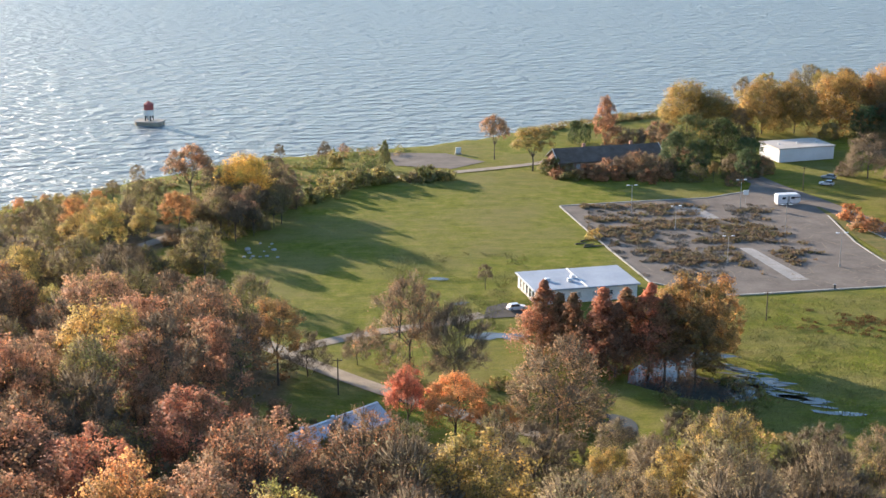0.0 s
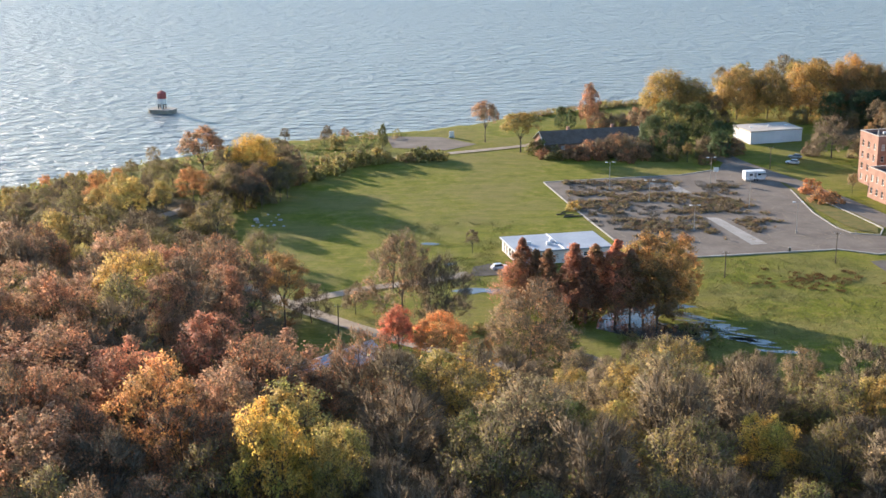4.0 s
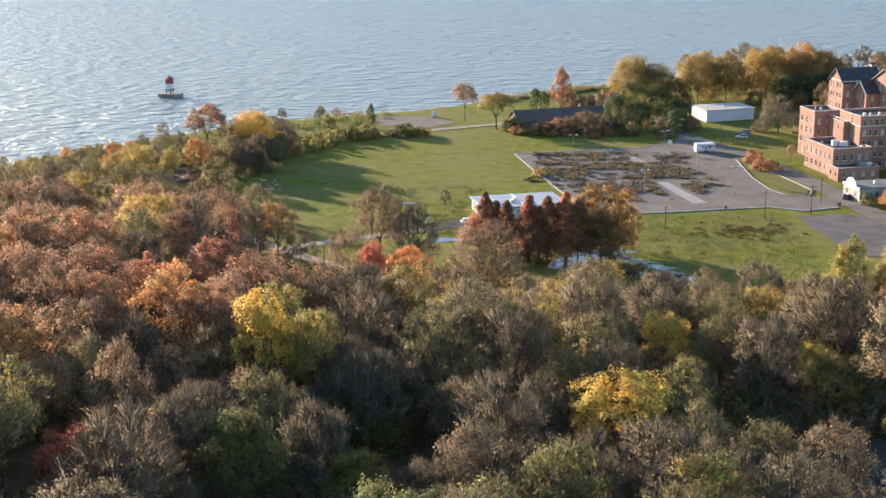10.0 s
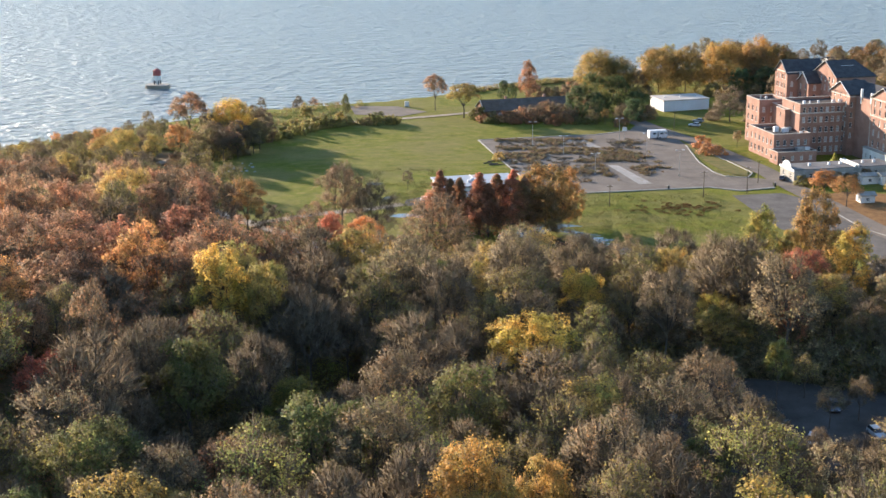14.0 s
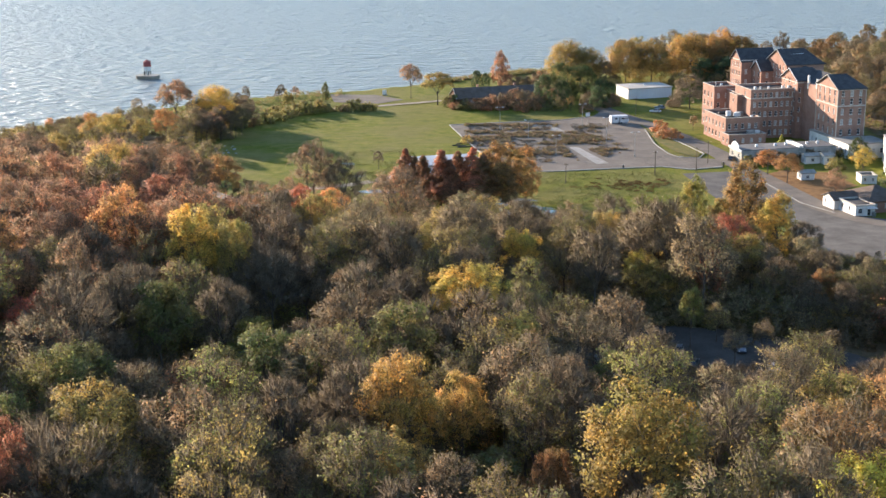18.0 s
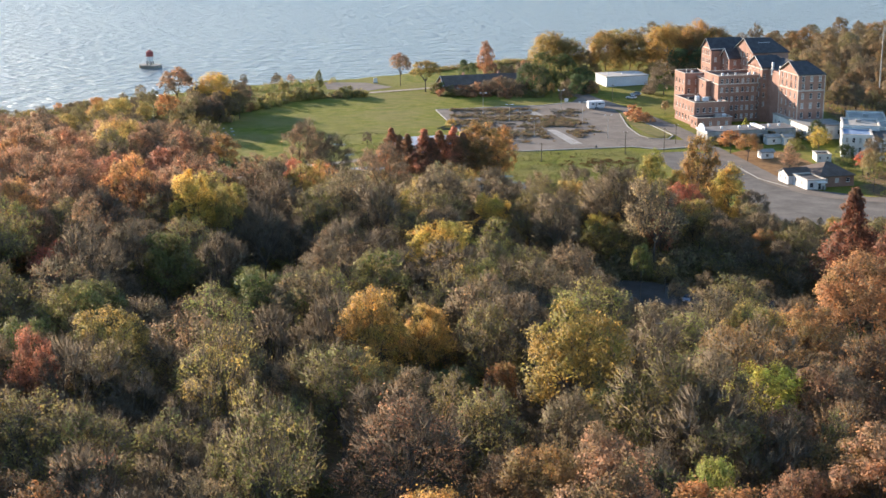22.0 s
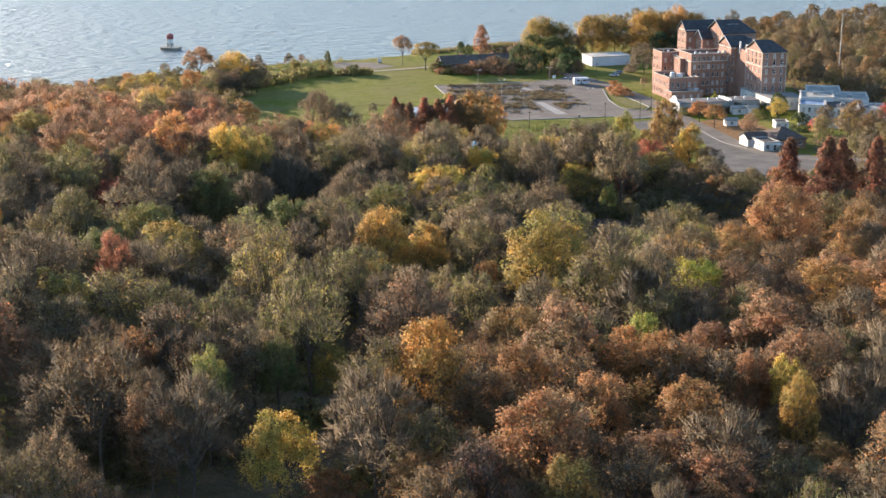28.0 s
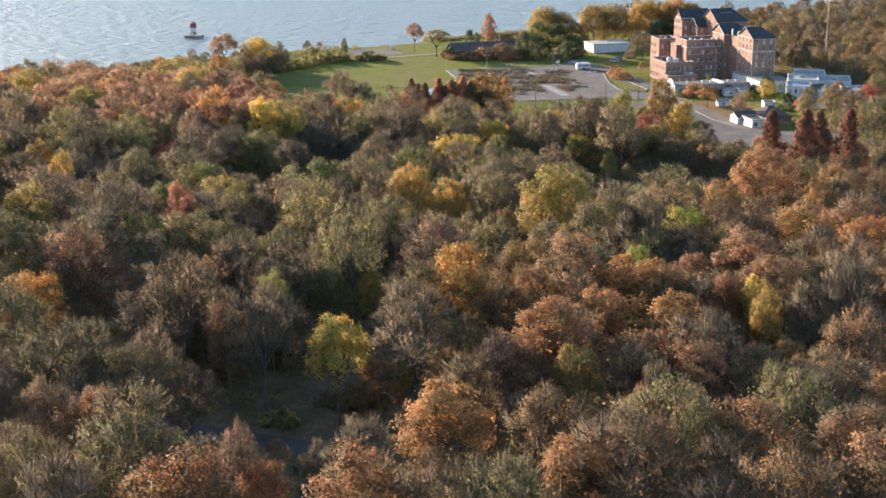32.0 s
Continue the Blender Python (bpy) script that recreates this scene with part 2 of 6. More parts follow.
def tube(bm, p0, p1, r0, r1, sides=8):
    p0, p1 = Vector(p0), Vector(p1)
    q = (p1 - p0).to_track_quat("Z", "Y").to_matrix().to_4x4()
    bmesh.ops.create_cone(bm, cap_ends=True, segments=sides, radius1=r0, radius2=r1, depth=(p1 - p0).length,
                          matrix=Matrix.Translation((p0 + p1) / 2) @ q)
    return bm


def prism(bm, poly, z0, z1):
    """An upright prism on a plan polygon."""
    lo = [bm.verts.new((x, y, z0)) for x, y in poly]
    hi = [bm.verts.new((x, y, z1)) for x, y in poly]
    n = len(poly)
    bm.faces.new(hi)
    bm.faces.new(lo[::-1])
    for i in range(n):
        bm.faces.new((lo[i], lo[(i + 1) % n], hi[(i + 1) % n], hi[i]))
    bmesh.ops.recalc_face_normals(bm, faces=bm.faces)
    return bm


def draped(name, poly, lift, material, step=3.0, thick=0.0):
    """A sheet on the land within a plan polygon, cut to its outline."""
    xs, ys = [p[0] for p in poly], [p[1] for p in poly]
    bm = bmesh.new()
    bm.faces.new([bm.verts.new((x, y, 0)) for x, y in poly])
    for ax, lo, hi in ((0, min(xs), max(xs)), (1, min(ys), max(ys))):
        c = lo + step
        while c < hi:
            co, no = [0, 0, 0], [0, 0, 0]
            co[ax], no[ax] = c, 1
            bmesh.ops.bisect_plane(bm, geom=bm.verts[:] + bm.edges[:] + bm.faces[:], plane_co=co, plane_no=no)
            c += step
    for f in bm.faces:
        if f.normal.z < 0:
            f.normal_flip()
    for v in bm.verts:
        v.co.z = height(v.co.x, v.co.y) + lift
    return part(name, bm, material)


def ribbon(points, width):
    """The outline of a road of that width along a line of points."""
    left, right = [], []
    for i, p in enumerate(points):
        a, b = Vector(points[max(i - 1, 0)]), Vector(points[min(i + 1, len(points) - 1)])
        d = (b - a).normalized()
        nrm = Vector((-d.y, d.x)) * width / 2
        left.append(tuple(Vector(p) + nrm))
        right.append(tuple(Vector(p) - nrm))
    return left + right[::-1]


def glide(points, n=6):
    """A rounder line through the points."""
    out = []
    for i in range(len(points) - 1):
        p0, p1, p2, p3 = (Vector(points[min(max(i + k, 0), len(points) - 1)]) for k in (-1, 0, 1, 2))
        for k in range(n):
            t = k / n
            out.append(tuple(0.5 * (2 * p1 + (p2 - p0) * t + (2 * p0 - 5 * p1 + 4 * p2 - p3) * t * t + (3 * p1 - p0 - 3 * p2 + p3) * t ** 3)))
    return out + [tuple(points[-1])]


# ---- land and water ----
LAWN = [(-40, 406), (-25, 434), (0, 442), (6, 450), (28, 468), (34, 455), (60, 446), (92, 432), (60, 415), (34, 410), (42, 373), (50, 333), (17, 325), (8, 306), (-15, 300), (-27, 291), (-47, 298), (-58, 300), (-70, 345), (-56, 372)]
WOODS = [(-900, -700), (-900, 140), (-300, 262), (-190, 340), (-140, 390), (-118, 410), (-100, 416), (-88, 404), (-74, 390), (-66, 372),
         (-82, 352), (-66, 300), (-54, 300), (-40, 284), (-30, 268), (-33, 240), (-12, 232), (4, 222), (30, 214), (60, 212), (84, 206), (98, 222), (112, 232), (121, 222), (122, 205), (140, 194),
         (170, 204), (176, 236), (168, 246), (175, 282), (212, 300), (216, 330), (197, 372), (190, 420), (184, 450), (150, 458), (146, 500), (160, 545), (110, 565), (170, 585), (250, 630), (334, 695), (600, 780), (1200, 880), (1200, -700)]
CAR_PARK = [(57, 141), (75, 143), (104, 136), (125, 112), (118, 88), (92, 92), (60, 100), (50, 112)]
LANE = glide([(-40, -30), (-24, -54), (-8, -66), (6, -71), (18, -78), (36, -100), (56, -140)])


def spread(lo, hi, inner_lo, inner_hi, step, coarse):
    a = list(np.arange(lo, inner_lo, coarse)) + list(np.arange(inner_lo, inner_hi, step)) + list(np.arange(inner_hi, hi + 1, coarse))
    return a


gx, gy = spread(-2400, 2700, -240, 320, 4.0, 120), spread(-900, 1020, -140, 620, 4.0, 80)
verts = [(x, y, height(x, y) + 0.16 * noise.noise((x * 0.06, y * 0.06, 0))) for y in gy for x in gx]
nx = len(gx)
faces = [(j * nx + i, j * nx + i + 1, (j + 1) * nx + i + 1, (j + 1) * nx + i) for j in range(len(gy) - 1) for i in range(nx - 1)]
ground = new("ground", mesh_from("ground", verts, faces, [GROUND]))
tagged(ground, "grassy land by the river with mown lawn, meadow and leaf-strewn woods", "ground", kind="structure")
woods = ground.data.attributes.new("woods", "FLOAT", "POINT")
woods.data.foreach_set("value", [1.0 if inside(v[0], v[1], WOODS) and not inside(v[0], v[1], LAWN) else 0.0 for v in verts])
for f in ground.data.polygons:
    f.use_smooth = True

bm = bmesh.new()
bm.faces.new([bm.verts.new(p) for p in ((-4200, -200, -1.0), (4200, -200, -1.0), (4200, 4600, -1.0), (-4200, 4600, -1.0))])
tagged(part("water", bm, RIVER), "wide blue-grey river with small wind ripples", "river", kind="structure")


def sheet(name, poly, lift, material, label, category, step=4.0):
    return tagged(draped(name, poly, lift, material, step), label, category, kind="structure")


LOT = [(34.2, 410), (54.2, 414.8), (78.3, 419.7), (92, 428), (96, 440), (103, 440), (108, 421), (111, 400), (109, 385), (109.5, 370), (111.5, 352), (114, 346), (121, 344), (128, 342), (126.5, 330), (115, 325.8), (105.6, 330.6), (93.1, 328.4), (65.2, 323.1), (50.1, 333.5), (41.6, 373)]
sheet("parking_lot", LOT, 0.13, ASPHALT, "abandoned cracked asphalt parking lot with weeds", "parking lot")
EAST_ROAD = glide([(96, 452), (101, 436), (110, 414), (118, 392), (124, 372), (129, 352), (132, 333), (138, 305), (142, 285), (148, 262), (160, 244), (185, 236)])
sheet("road", ribbon(EAST_ROAD, 8.0), 0.17, ASPHALT, "worn grey asphalt road past the brick building", "road")
sheet("yard", [(111, 319), (127, 322), (134, 312), (137, 300), (141.5, 276), (150, 260), (166, 248), (172, 232), (168, 204), (143, 199), (125, 207), (127, 222), (131.5, 251), (134, 274), (117, 276)], 0.10, YARD_ASPHALT, "patched worn asphalt yard beside the white shop", "yard")
sheet("gravel_track", ribbon(glide([(-150, 330), (-110, 342), (-84.5, 360), (-70, 382), (-58, 393)]), 4.2), 0.12, GRAVEL, "pale gravel track through the scrub", "track", 3.0)
sheet("gravel_track", ribbon(glide([(-75, 318), (-58, 309), (-47, 300), (-34.6, 285), (-25, 274), (-14, 262.5), (0, 250), (18, 236)]), 4.6), 0.14, GRAVEL, "pale gravel track along the lawn edge", "track", 3.0)
sheet("gravel_track", ribbon(glide([(-33, 284), (-23, 291.5), (-14, 297), (0, 303), (9, 309)]), 4.0), 0.12, GRAVEL, "pale gravel side track to the low pavilion", "track", 3.0)
sheet("driveway", [(9, 306), (17.5, 307.5), (19, 316), (14, 317.5), (10, 314.5)], 0.13, DARK_ASPHALT, "small dark asphalt drive beside the pavilion", "driveway", 3.0)
sheet("shore_road", ribbon(glide([(-32, 437), (-15, 448), (5, 456.5), (27, 467), (36, 474), (60, 500)]), 3.6), 0.12, GRAVEL, "narrow pale path across the lawn to the shore", "path", 3.0)
sheet("shore_court", [(-19, 487), (1, 485.5), (14, 472), (3, 461), (-15.6, 466)], 0.12, ASPHALT, "small grey paved court near the shore", "court", 3.0)
sheet("car_park", CAR_PARK, 0.13, DARK_ASPHALT, "shaded dark asphalt car park among the trees", "car park", 4.0)
sheet("lane", ribbon(LANE, 4.6), 0.13, DARK_ASPHALT, "narrow dark asphalt lane through the woods", "lane", 3.0)


def pool(poly, label, name="pond"):
    return tagged(draped(name, glide(poly + poly[:1], 5)[:-1], 0.10, FLOODWATER, 3.0), label, "pond", kind="structure")


bm = bmesh.new()
bm.faces.new([bm.verts.new((x, y, 0.02)) for x, y in glide([(36, 266), (38, 274), (45, 281), (55, 284), (63, 279), (66, 268), (61, 259), (54, 256), (46, 258), (36, 266)], 5)[:-1]])
bmesh.ops.recalc_face_normals(bm, faces=bm.faces)
tagged(part("pond", bm, POND), "still dark pond under the cypress trees with grassy shallows", "pond", kind="structure")
pool([(26, 248), (31, 250), (35, 246), (34, 238), (30, 235), (26, 240)], "small pale pond before the cypress trees")
pool([(4, 294), (9, 291.5), (12, 293), (15, 291.5), (19, 295), (13, 296), (9, 296.5)], "shallow puddled pond beside the drive")
pool([(-4, 336.5), (-2, 338.2), (1.5, 337), (0, 335.5)], "small puddle in the meadow", "puddle")
pool([(2, 316.5), (3.6, 318), (6, 318), (4, 316.2)], "small puddle in the meadow", "puddle")
pool_rng = random.Random(31)
for i in range(30):
    cx, cy = 55 + i % 15 * 1.35 + pool_rng.uniform(-2, 2), 274 - (i % 15) * 1.45 + (i // 15) * 5 - 4 + pool_rng.uniform(-3, 3)
    if i % 15 > 12 and i > 15:
        continue
    ln, wd, turn = pool_rng.uniform(2.0, 5.0), pool_rng.uniform(0.4, 1.1), radians(-22 + pool_rng.uniform(-12, 12))
    ring = []
    for k in range(9):
        w = k / 9 * 2 * math.pi
        r = 1 + pool_rng.uniform(-0.35, 0.3)
        ax, ay = ln * r * math.cos(w), wd * r * math.sin(w)
        ring.append((cx + ax * math.cos(turn) - ay * math.sin(turn), cy + ax * math.sin(turn) + ay * math.cos(turn)))
    pool(ring, "shallow strip of floodwater in the meadow", "floodwater")


# ---- trees ----
def tube_mesh(segs, sides_of):
    V, F = [], []
    for p0, p1, r0, r1 in segs:
        d = p1 - p0
        ln = np.linalg.norm(d)
        if ln < 1e-4:
            continue
        d = d / ln
        a = np.cross(d, (0.31, 0.9, 0.3))
        a /= np.linalg.norm(a)
        b = np.cross(d, a)
        k, n0 = sides_of(r0), len(V)
        for p, r in ((p0, r0), (p1, r1)):
            for i in range(k):
                w = 2 * math.pi * i / k
                V.append(p + (a * math.cos(w) + b * math.sin(w)) * r)
        for i in range(k):
            j = (i + 1) % k
            F.append((n0 + i, n0 + j, n0 + k + j, n0 + k + i))
    return V, F


def unit(a):
    return a / (np.linalg.norm(a, axis=-1, keepdims=True) + 1e-6)


def triangle_mesh(name, corners, normals, ids, mats):
    """Loose triangles with soft normals: corners and normals (n, 3, 3)."""
    n = len(corners)
    me = bpy.data.meshes.new(name)
    me.vertices.add(n * 3)
    me.loops.add(n * 3)
    me.polygons.add(n)
    me.vertices.foreach_set("co", corners.reshape(-1).astype(np.float32))
    me.loops.foreach_set("vertex_index", np.arange(n * 3, dtype=np.int32))
    me.polygons.foreach_set("loop_start", np.arange(0, n * 3, 3, dtype=np.int32))
    for m in mats:
        me.materials.append(m)
    me.polygons.foreach_set("material_index", ids.astype(np.int32))
    me.polygons.foreach_set("use_smooth", np.ones(n, dtype=bool))
    me.update(calc_edges=True)
    me.normals_split_custom_set(unit(normals).reshape(-1, 3).tolist())
    return me


def bough_centres(rng, form, h, r, n, cz):
    """Where the boughs of a crown carry their foliage, and how large each mass is."""
    if form == "cone":
        t = np.sort(rng.random(n)) ** 0.9
        w = np.arange(n) * 2.4 + rng.normal(0, 0.5, n)
        rad = r * (1.0 - t) ** 0.85 * rng.uniform(0.3, 0.95, n)
        c = np.stack([rad * np.cos(w), rad * np.sin(w), h * (0.13 + 0.83 * t)], 1)
        return c, r * (0.09 + 0.30 * (1 - t)) * rng.uniform(0.75, 1.25, n)
    u = unit(rng.normal(0, 1, (n * 6, 3)))
    if form == "bush":
        u[:, 2] = np.abs(u[:, 2])
    else:
        u = u[u[:, 2] > (-0.9 if cz <= 0.5 else -0.5)]
    keep = [u[0]]
    gap = 2.6 / math.sqrt(n)
    for v in u[1:]:  # spread the boughs evenly over the crown
        if len(keep) < n and all(np.sum((v - k) ** 2) > gap * gap * 0.42 for k in keep):
            keep.append(v)
    u = np.array(keep)
    n = len(u)
    q = rng.uniform(0.62, 0.86, n)[:, None]
    inner = rng.random(n) < 0.14
    q[inner] *= 0.55
    lr = r * rng.uniform(0.24, 0.40, n)
    if form == "bush":
        c = u * q * np.array([r, r, h * 0.9])
        return c, lr * 1.15
    if form == "umbrella":
        c = u * q * np.array([r, r, h * 0.27]) + np.array([0, 0, h * 0.66])
        return c, lr * 0.9
    c = u * q * np.array([r, r, h * (1 - cz)]) + np.array([0, 0, h * cz])
    if cz <= 0.5:
        c[:, :2] *= (1 + 0.75 * np.maximum(0, -u[:, 2:]))
    c[:, :2] *= (1 + 0.12 * rng.normal(0, 1, n))[:, None]
    return c, lr


def tree_meshes(seed, form="round", h=20.0, r=6.0, boughs=28, sprays=15, leaves=15, twigs=5, leaf=0.42, bark=None, cz=0.62):
    """Two meshes: the trunk with its limbs, and the crown: sprays of leaves and fine twigs on every bough."""
    rng = np.random.default_rng(seed)
    C, LR = bough_centres(rng, form, h, r, boughs, cz)
    n = len(C)
    core = np.array([0, 0, h * (0.40 if form == "cone" else 0.05 if form == "bush" else cz - 0.14)])
    out = unit(C - core)
    if form == "cone":
        out = unit(C * np.array([1, 1, 0]) + np.array([0, 0, 0.25 * r]))
    trunk_r, segs = 0.011 * h + 0.05, []
    if form != "bush":
        fork = h * (0.95 if form == "cone" else 0.40 if form == "umbrella" else 0.72 * cz)
        bend = rng.normal(0, 0.012 * h, (4, 3)) * (0.2 if form == "cone" else 1)
        line = [np.array([0, 0, -0.6])] + [np.array([bend[i][0] * i / 3, bend[i][1] * i / 3, fork * (i + 1) / 4]) for i in range(4)]
        rad = np.linspace(trunk_r, trunk_r * (0.12 if form == "cone" else 0.6), 5)
        segs += [(line[i], line[i + 1], rad[i], rad[i + 1]) for i in range(4)]
        if form == "cone":
            segs += [(np.array([0, 0, max(c[2] - 0.06 * h, 0.08 * h)]), c, 0.07, 0.03) for c in C]
        else:
            grp = ((np.arctan2(C[:, 1], C[:, 0]) + math.pi) / (2 * math.pi) * 6).astype(int) % 6
            for g in range(6):
                sub = C[grp == g]
                if len(sub) == 0:
                    continue
                start = line[3] + (line[4] - line[3]) * rng.random()
                node = start + (sub.mean(0) - start) * 0.5 + rng.normal(0, 0.015 * h, 3)
                segs.append((start, node, trunk_r * 0.5, trunk_r * 0.28))
                segs += [(node, c, trunk_r * 0.24, trunk_r * 0.10) for c in sub]
    d = unit(rng.normal(0, 1, (n, sprays, 3)) + out[:, None] * 0.75 + np.array([0, 0, 0.35]))
    S = C[:, None] + d * (LR[:, None] * rng.uniform(0.55, 1.12, (n, sprays)))[..., None]
    if form == "bush":
        S[..., 2] = np.maximum(S[..., 2], 0.15)
        segs += [(np.array([0, 0, -0.3]), c, 0.05, 0.02) for c in C]
    for i in range(n):
        segs += [(C[i], S[i, k], trunk_r * 0.09, 0.02) for k in range(0, sprays, 2)]
    V, F = tube_mesh(segs, lambda q: 7 if q > 0.16 else 4 if q > 0.07 else 3)
    trunk = mesh_from("trunk", V, F, [bark or BARK])
    S, d = S.reshape(-1, 3), d.reshape(-1, 3)
    size = np.repeat(LR, sprays)
    whole = np.repeat(out, sprays, 0)
    # fine twigs, fanning out and up from every spray
    k = np.repeat(np.arange(len(S)), rng.poisson(twigs, len(S)))
    a = S[k] - d[k] * size[k, None] * 0.35 + rng.normal(0, 0.10, (len(k), 3)) * size[k, None]
    w = unit(d[k] * 0.7 + whole[k] * 0.35 + np.array([0, 0, 0.45]) + rng.normal(0, 0.38, (len(k), 3))) * (size[k] * rng.uniform(0.5, 1.05, len(k)))[:, None]
    s = unit(np.cross(w, rng.normal(0, 1, w.shape))) * rng.uniform(0.018, 0.040, len(k))[:, None]
    tw = np.stack([a - s, a + s, a + w], 1)
    tn = np.repeat(unit(d[k] * 0.6 + whole[k] * 0.5 + rng.normal(0, 0.3, w.shape))[:, None], 3, 1)
    # leaves, in tight tufts
    k = np.repeat(np.arange(len(S)), rng.poisson(leaves, len(S)))
    j = rng.normal(0, 1, (len(k), 3))
    p = S[k] + j * (0.17 * size[k] + 0.05)[:, None]
    if form == "bush":
        p[:, 2] = np.maximum(p[:, 2], 0.1)
    face = unit(d[k] * 0.6 + j * 0.35 + np.array([0, 0, 0.3]) + rng.normal(0, 0.5, p.shape))
    e1 = unit(np.cross(face, rng.normal(0, 1, p.shape)))
    e2 = unit(np.cross(face, e1))
    sz = leaf * rng.uniform(0.5, 1.3, len(k))[:, None]
    e1, e2 = e1 * sz * 0.5, e2 * sz * rng.uniform(0.3, 0.6, len(k))[:, None]
    lv = np.stack([p - e1 - e2 * 0.6, p + e1 - e2 * 0.4, p + e2 * 1.1], 1)
    soft = unit(d[k] * 0.55 + whole[k] * 0.35 + j * 0.18 + np.array([0, 0, 0.1]) + rng.normal(0, 0.24, p.shape))
    flip = np.sum(np.cross(lv[:, 1] - lv[:, 0], lv[:, 2] - lv[:, 0]) * soft, 1) < 0
    lv[flip] = lv[flip][:, [0, 2, 1]]
    ln = np.repeat(soft[:, None], 3, 1)
    ids = np.concatenate([np.zeros(len(lv)), np.ones(len(tw))])
    return trunk, triangle_mesh("crown", np.concatenate([lv, tw]), np.concatenate([ln, tn]), ids, [LEAF, TWIG])


FORMS = {
    "full": [tree_meshes(10 + i, "round", 20, 6.0, 30, 16, 21, 2.5, 0.34, cz=0.61) for i in range(5)],
    "dome": [tree_meshes(20 + i, "round", 20, 6.0, 34, 16, 24, 1.5, 0.33, cz=0.66) for i in range(4)],
    "sparse": [tree_meshes(30 + i, "round", 20, 6.1, 30, 16, 9, 7, 0.31, cz=0.60) for i in range(6)],
    "bare": [tree_meshes(50 + i, "round", 20, 6.0, 30, 17, 2, 12, 0.28, cz=0.60) for i in range(5)],
    "oak": [tree_meshes(120 + i, "round", 20, 7.0, 52, 16, 8, 9, 0.30, cz=0.5) for i in range(2)],
    "broad_bare": [tree_meshes(130 + i, "round", 20, 7.4, 48, 16, 0.7, 12, 0.32, cz=0.5) for i in range(2)],
    "wide": [tree_meshes(60 + i, "round", 17, 8.0, 66, 17, 20, 1.5, 0.40, cz=0.50) for i in range(3)],
    "cone": [tree_meshes(70 + i, "cone", 20, 6.8, 84, 13, 12, 2, 0.42) for i in range(4)],
    "oval": [tree_meshes(65 + i, "round", 20, 5.4, 58, 15, 14, 2, 0.42, cz=0.50) for i in range(3)],
    "umbrella": [tree_meshes(80 + i, "umbrella", 14, 4.8, 26, 14, 10, 3, 0.40) for i in range(2)],
    "pine": [tree_meshes(90 + i, "round", 15, 6.0, 40, 15, 15, 1, 0.42, cz=0.47) for i in range(2)],
    "bush": [tree_meshes(100 + i, "bush", 3.0, 2.2, 12, 12, 9, 4, 0.32) for i in range(4)],
    "thicket": [tree_meshes(140 + i, "bush", 7.0, 4.4, 20, 14, 9, 8, 0.32) for i in range(4)],
    "dead": [tree_meshes(110 + i, "round", 20, 4.6, 20, 12, 0, 6, 0.4, PALE_BARK) for i in range(2)],
}
BASE_H = {"full": 20, "oak": 20, "broad_bare": 20, "dome": 20, "sparse": 20, "bare": 20, "wide": 17, "oval": 20, "cone": 20, "umbrella": 14, "pine": 15, "bush": 3, "thicket": 7, "dead": 20}
RED, RUSSET, ORANGE, GOLD = (0.56, 0.17, 0.095), (0.49, 0.235, 0.11), (0.64, 0.31, 0.09), (0.74, 0.50, 0.06)
OLIVE, GREEN, TAN, BROWN, LIME, PINE_GREEN = (0.31, 0.27, 0.07), (0.21, 0.215, 0.06), (0.41, 0.315, 0.15), (0.30, 0.22, 0.115), (0.46, 0.46, 0.06), (0.085, 0.13, 0.05)
SALMON, DULL_GOLD, CYPRESS = (0.52, 0.275, 0.15), (0.50, 0.365, 0.08), (0.54, 0.22, 0.115)
KINDS = {
    "maple_tree": ("tree", "woodland trees"), "oak_tree": ("tree", "woodland trees"), "bare_tree": ("tree", "woodland trees"),
    "ash_tree": ("tree", "woodland trees"), "cypress_tree": ("tree", "cypress grove"), "pine_tree": ("tree", "pines"), "shrub": ("shrub", "shrubs"),
}
tree_rng = random.Random(7)


def dulled(c):
    """Autumn colours, greyed a little by the bare twigs among the leaves."""
    g = 0.3 * c[0] + 0.59 * c[1] + 0.11 * c[2]
    return [(g + (v - g) * 0.84) * k for v, k in zip(c, (1.0, 1.0, 1.0))]


def plant(kind, form, x, y, top, colour, label, spread_by=1.0, z=None):
    """One tree of that height, with its own turn and tint."""
    variants, colour = FORMS[form], dulled(colour)
    tm, cm = variants[tree_rng.randrange(len(variants))]
    s = top / BASE_H[form]
    base = height(x, y) if z is None else z
    ob = thing(kind, Matrix.LocRotScale((x, y, base), Euler((0, 0, tree_rng.uniform(0, 6.28))), (s * spread_by, s * spread_by, s)), label, *KINDS[kind])
    if form in ("bush", "thicket"):
        bpy.data.objects.remove(ob)
        ob = tagged(new(kind, cm), label, *KINDS[kind])
        ob.matrix_world = Matrix.LocRotScale((x, y, base - 0.1), Euler((0, 0, tree_rng.uniform(0, 6.28))), (s * spread_by, s * spread_by, s))
        j = tree_rng.uniform(0.82, 1.18)
        ob.color = (colour[0] * j, colour[1] * j, colour[2] * j, 1)
        return ob
    for nm, me in (("trunk", tm), ("crown", cm)):
        o = new(nm, me)
        o.parent = ob
        if nm == "crown":
            j = tree_rng.uniform(0.82, 1.18)
            o.color = (colour[0] * j * tree_rng.uniform(0.92, 1.08), colour[1] * j, colour[2] * j, 1)
    return ob


# ---- buildings ----
WINDOWS = {}


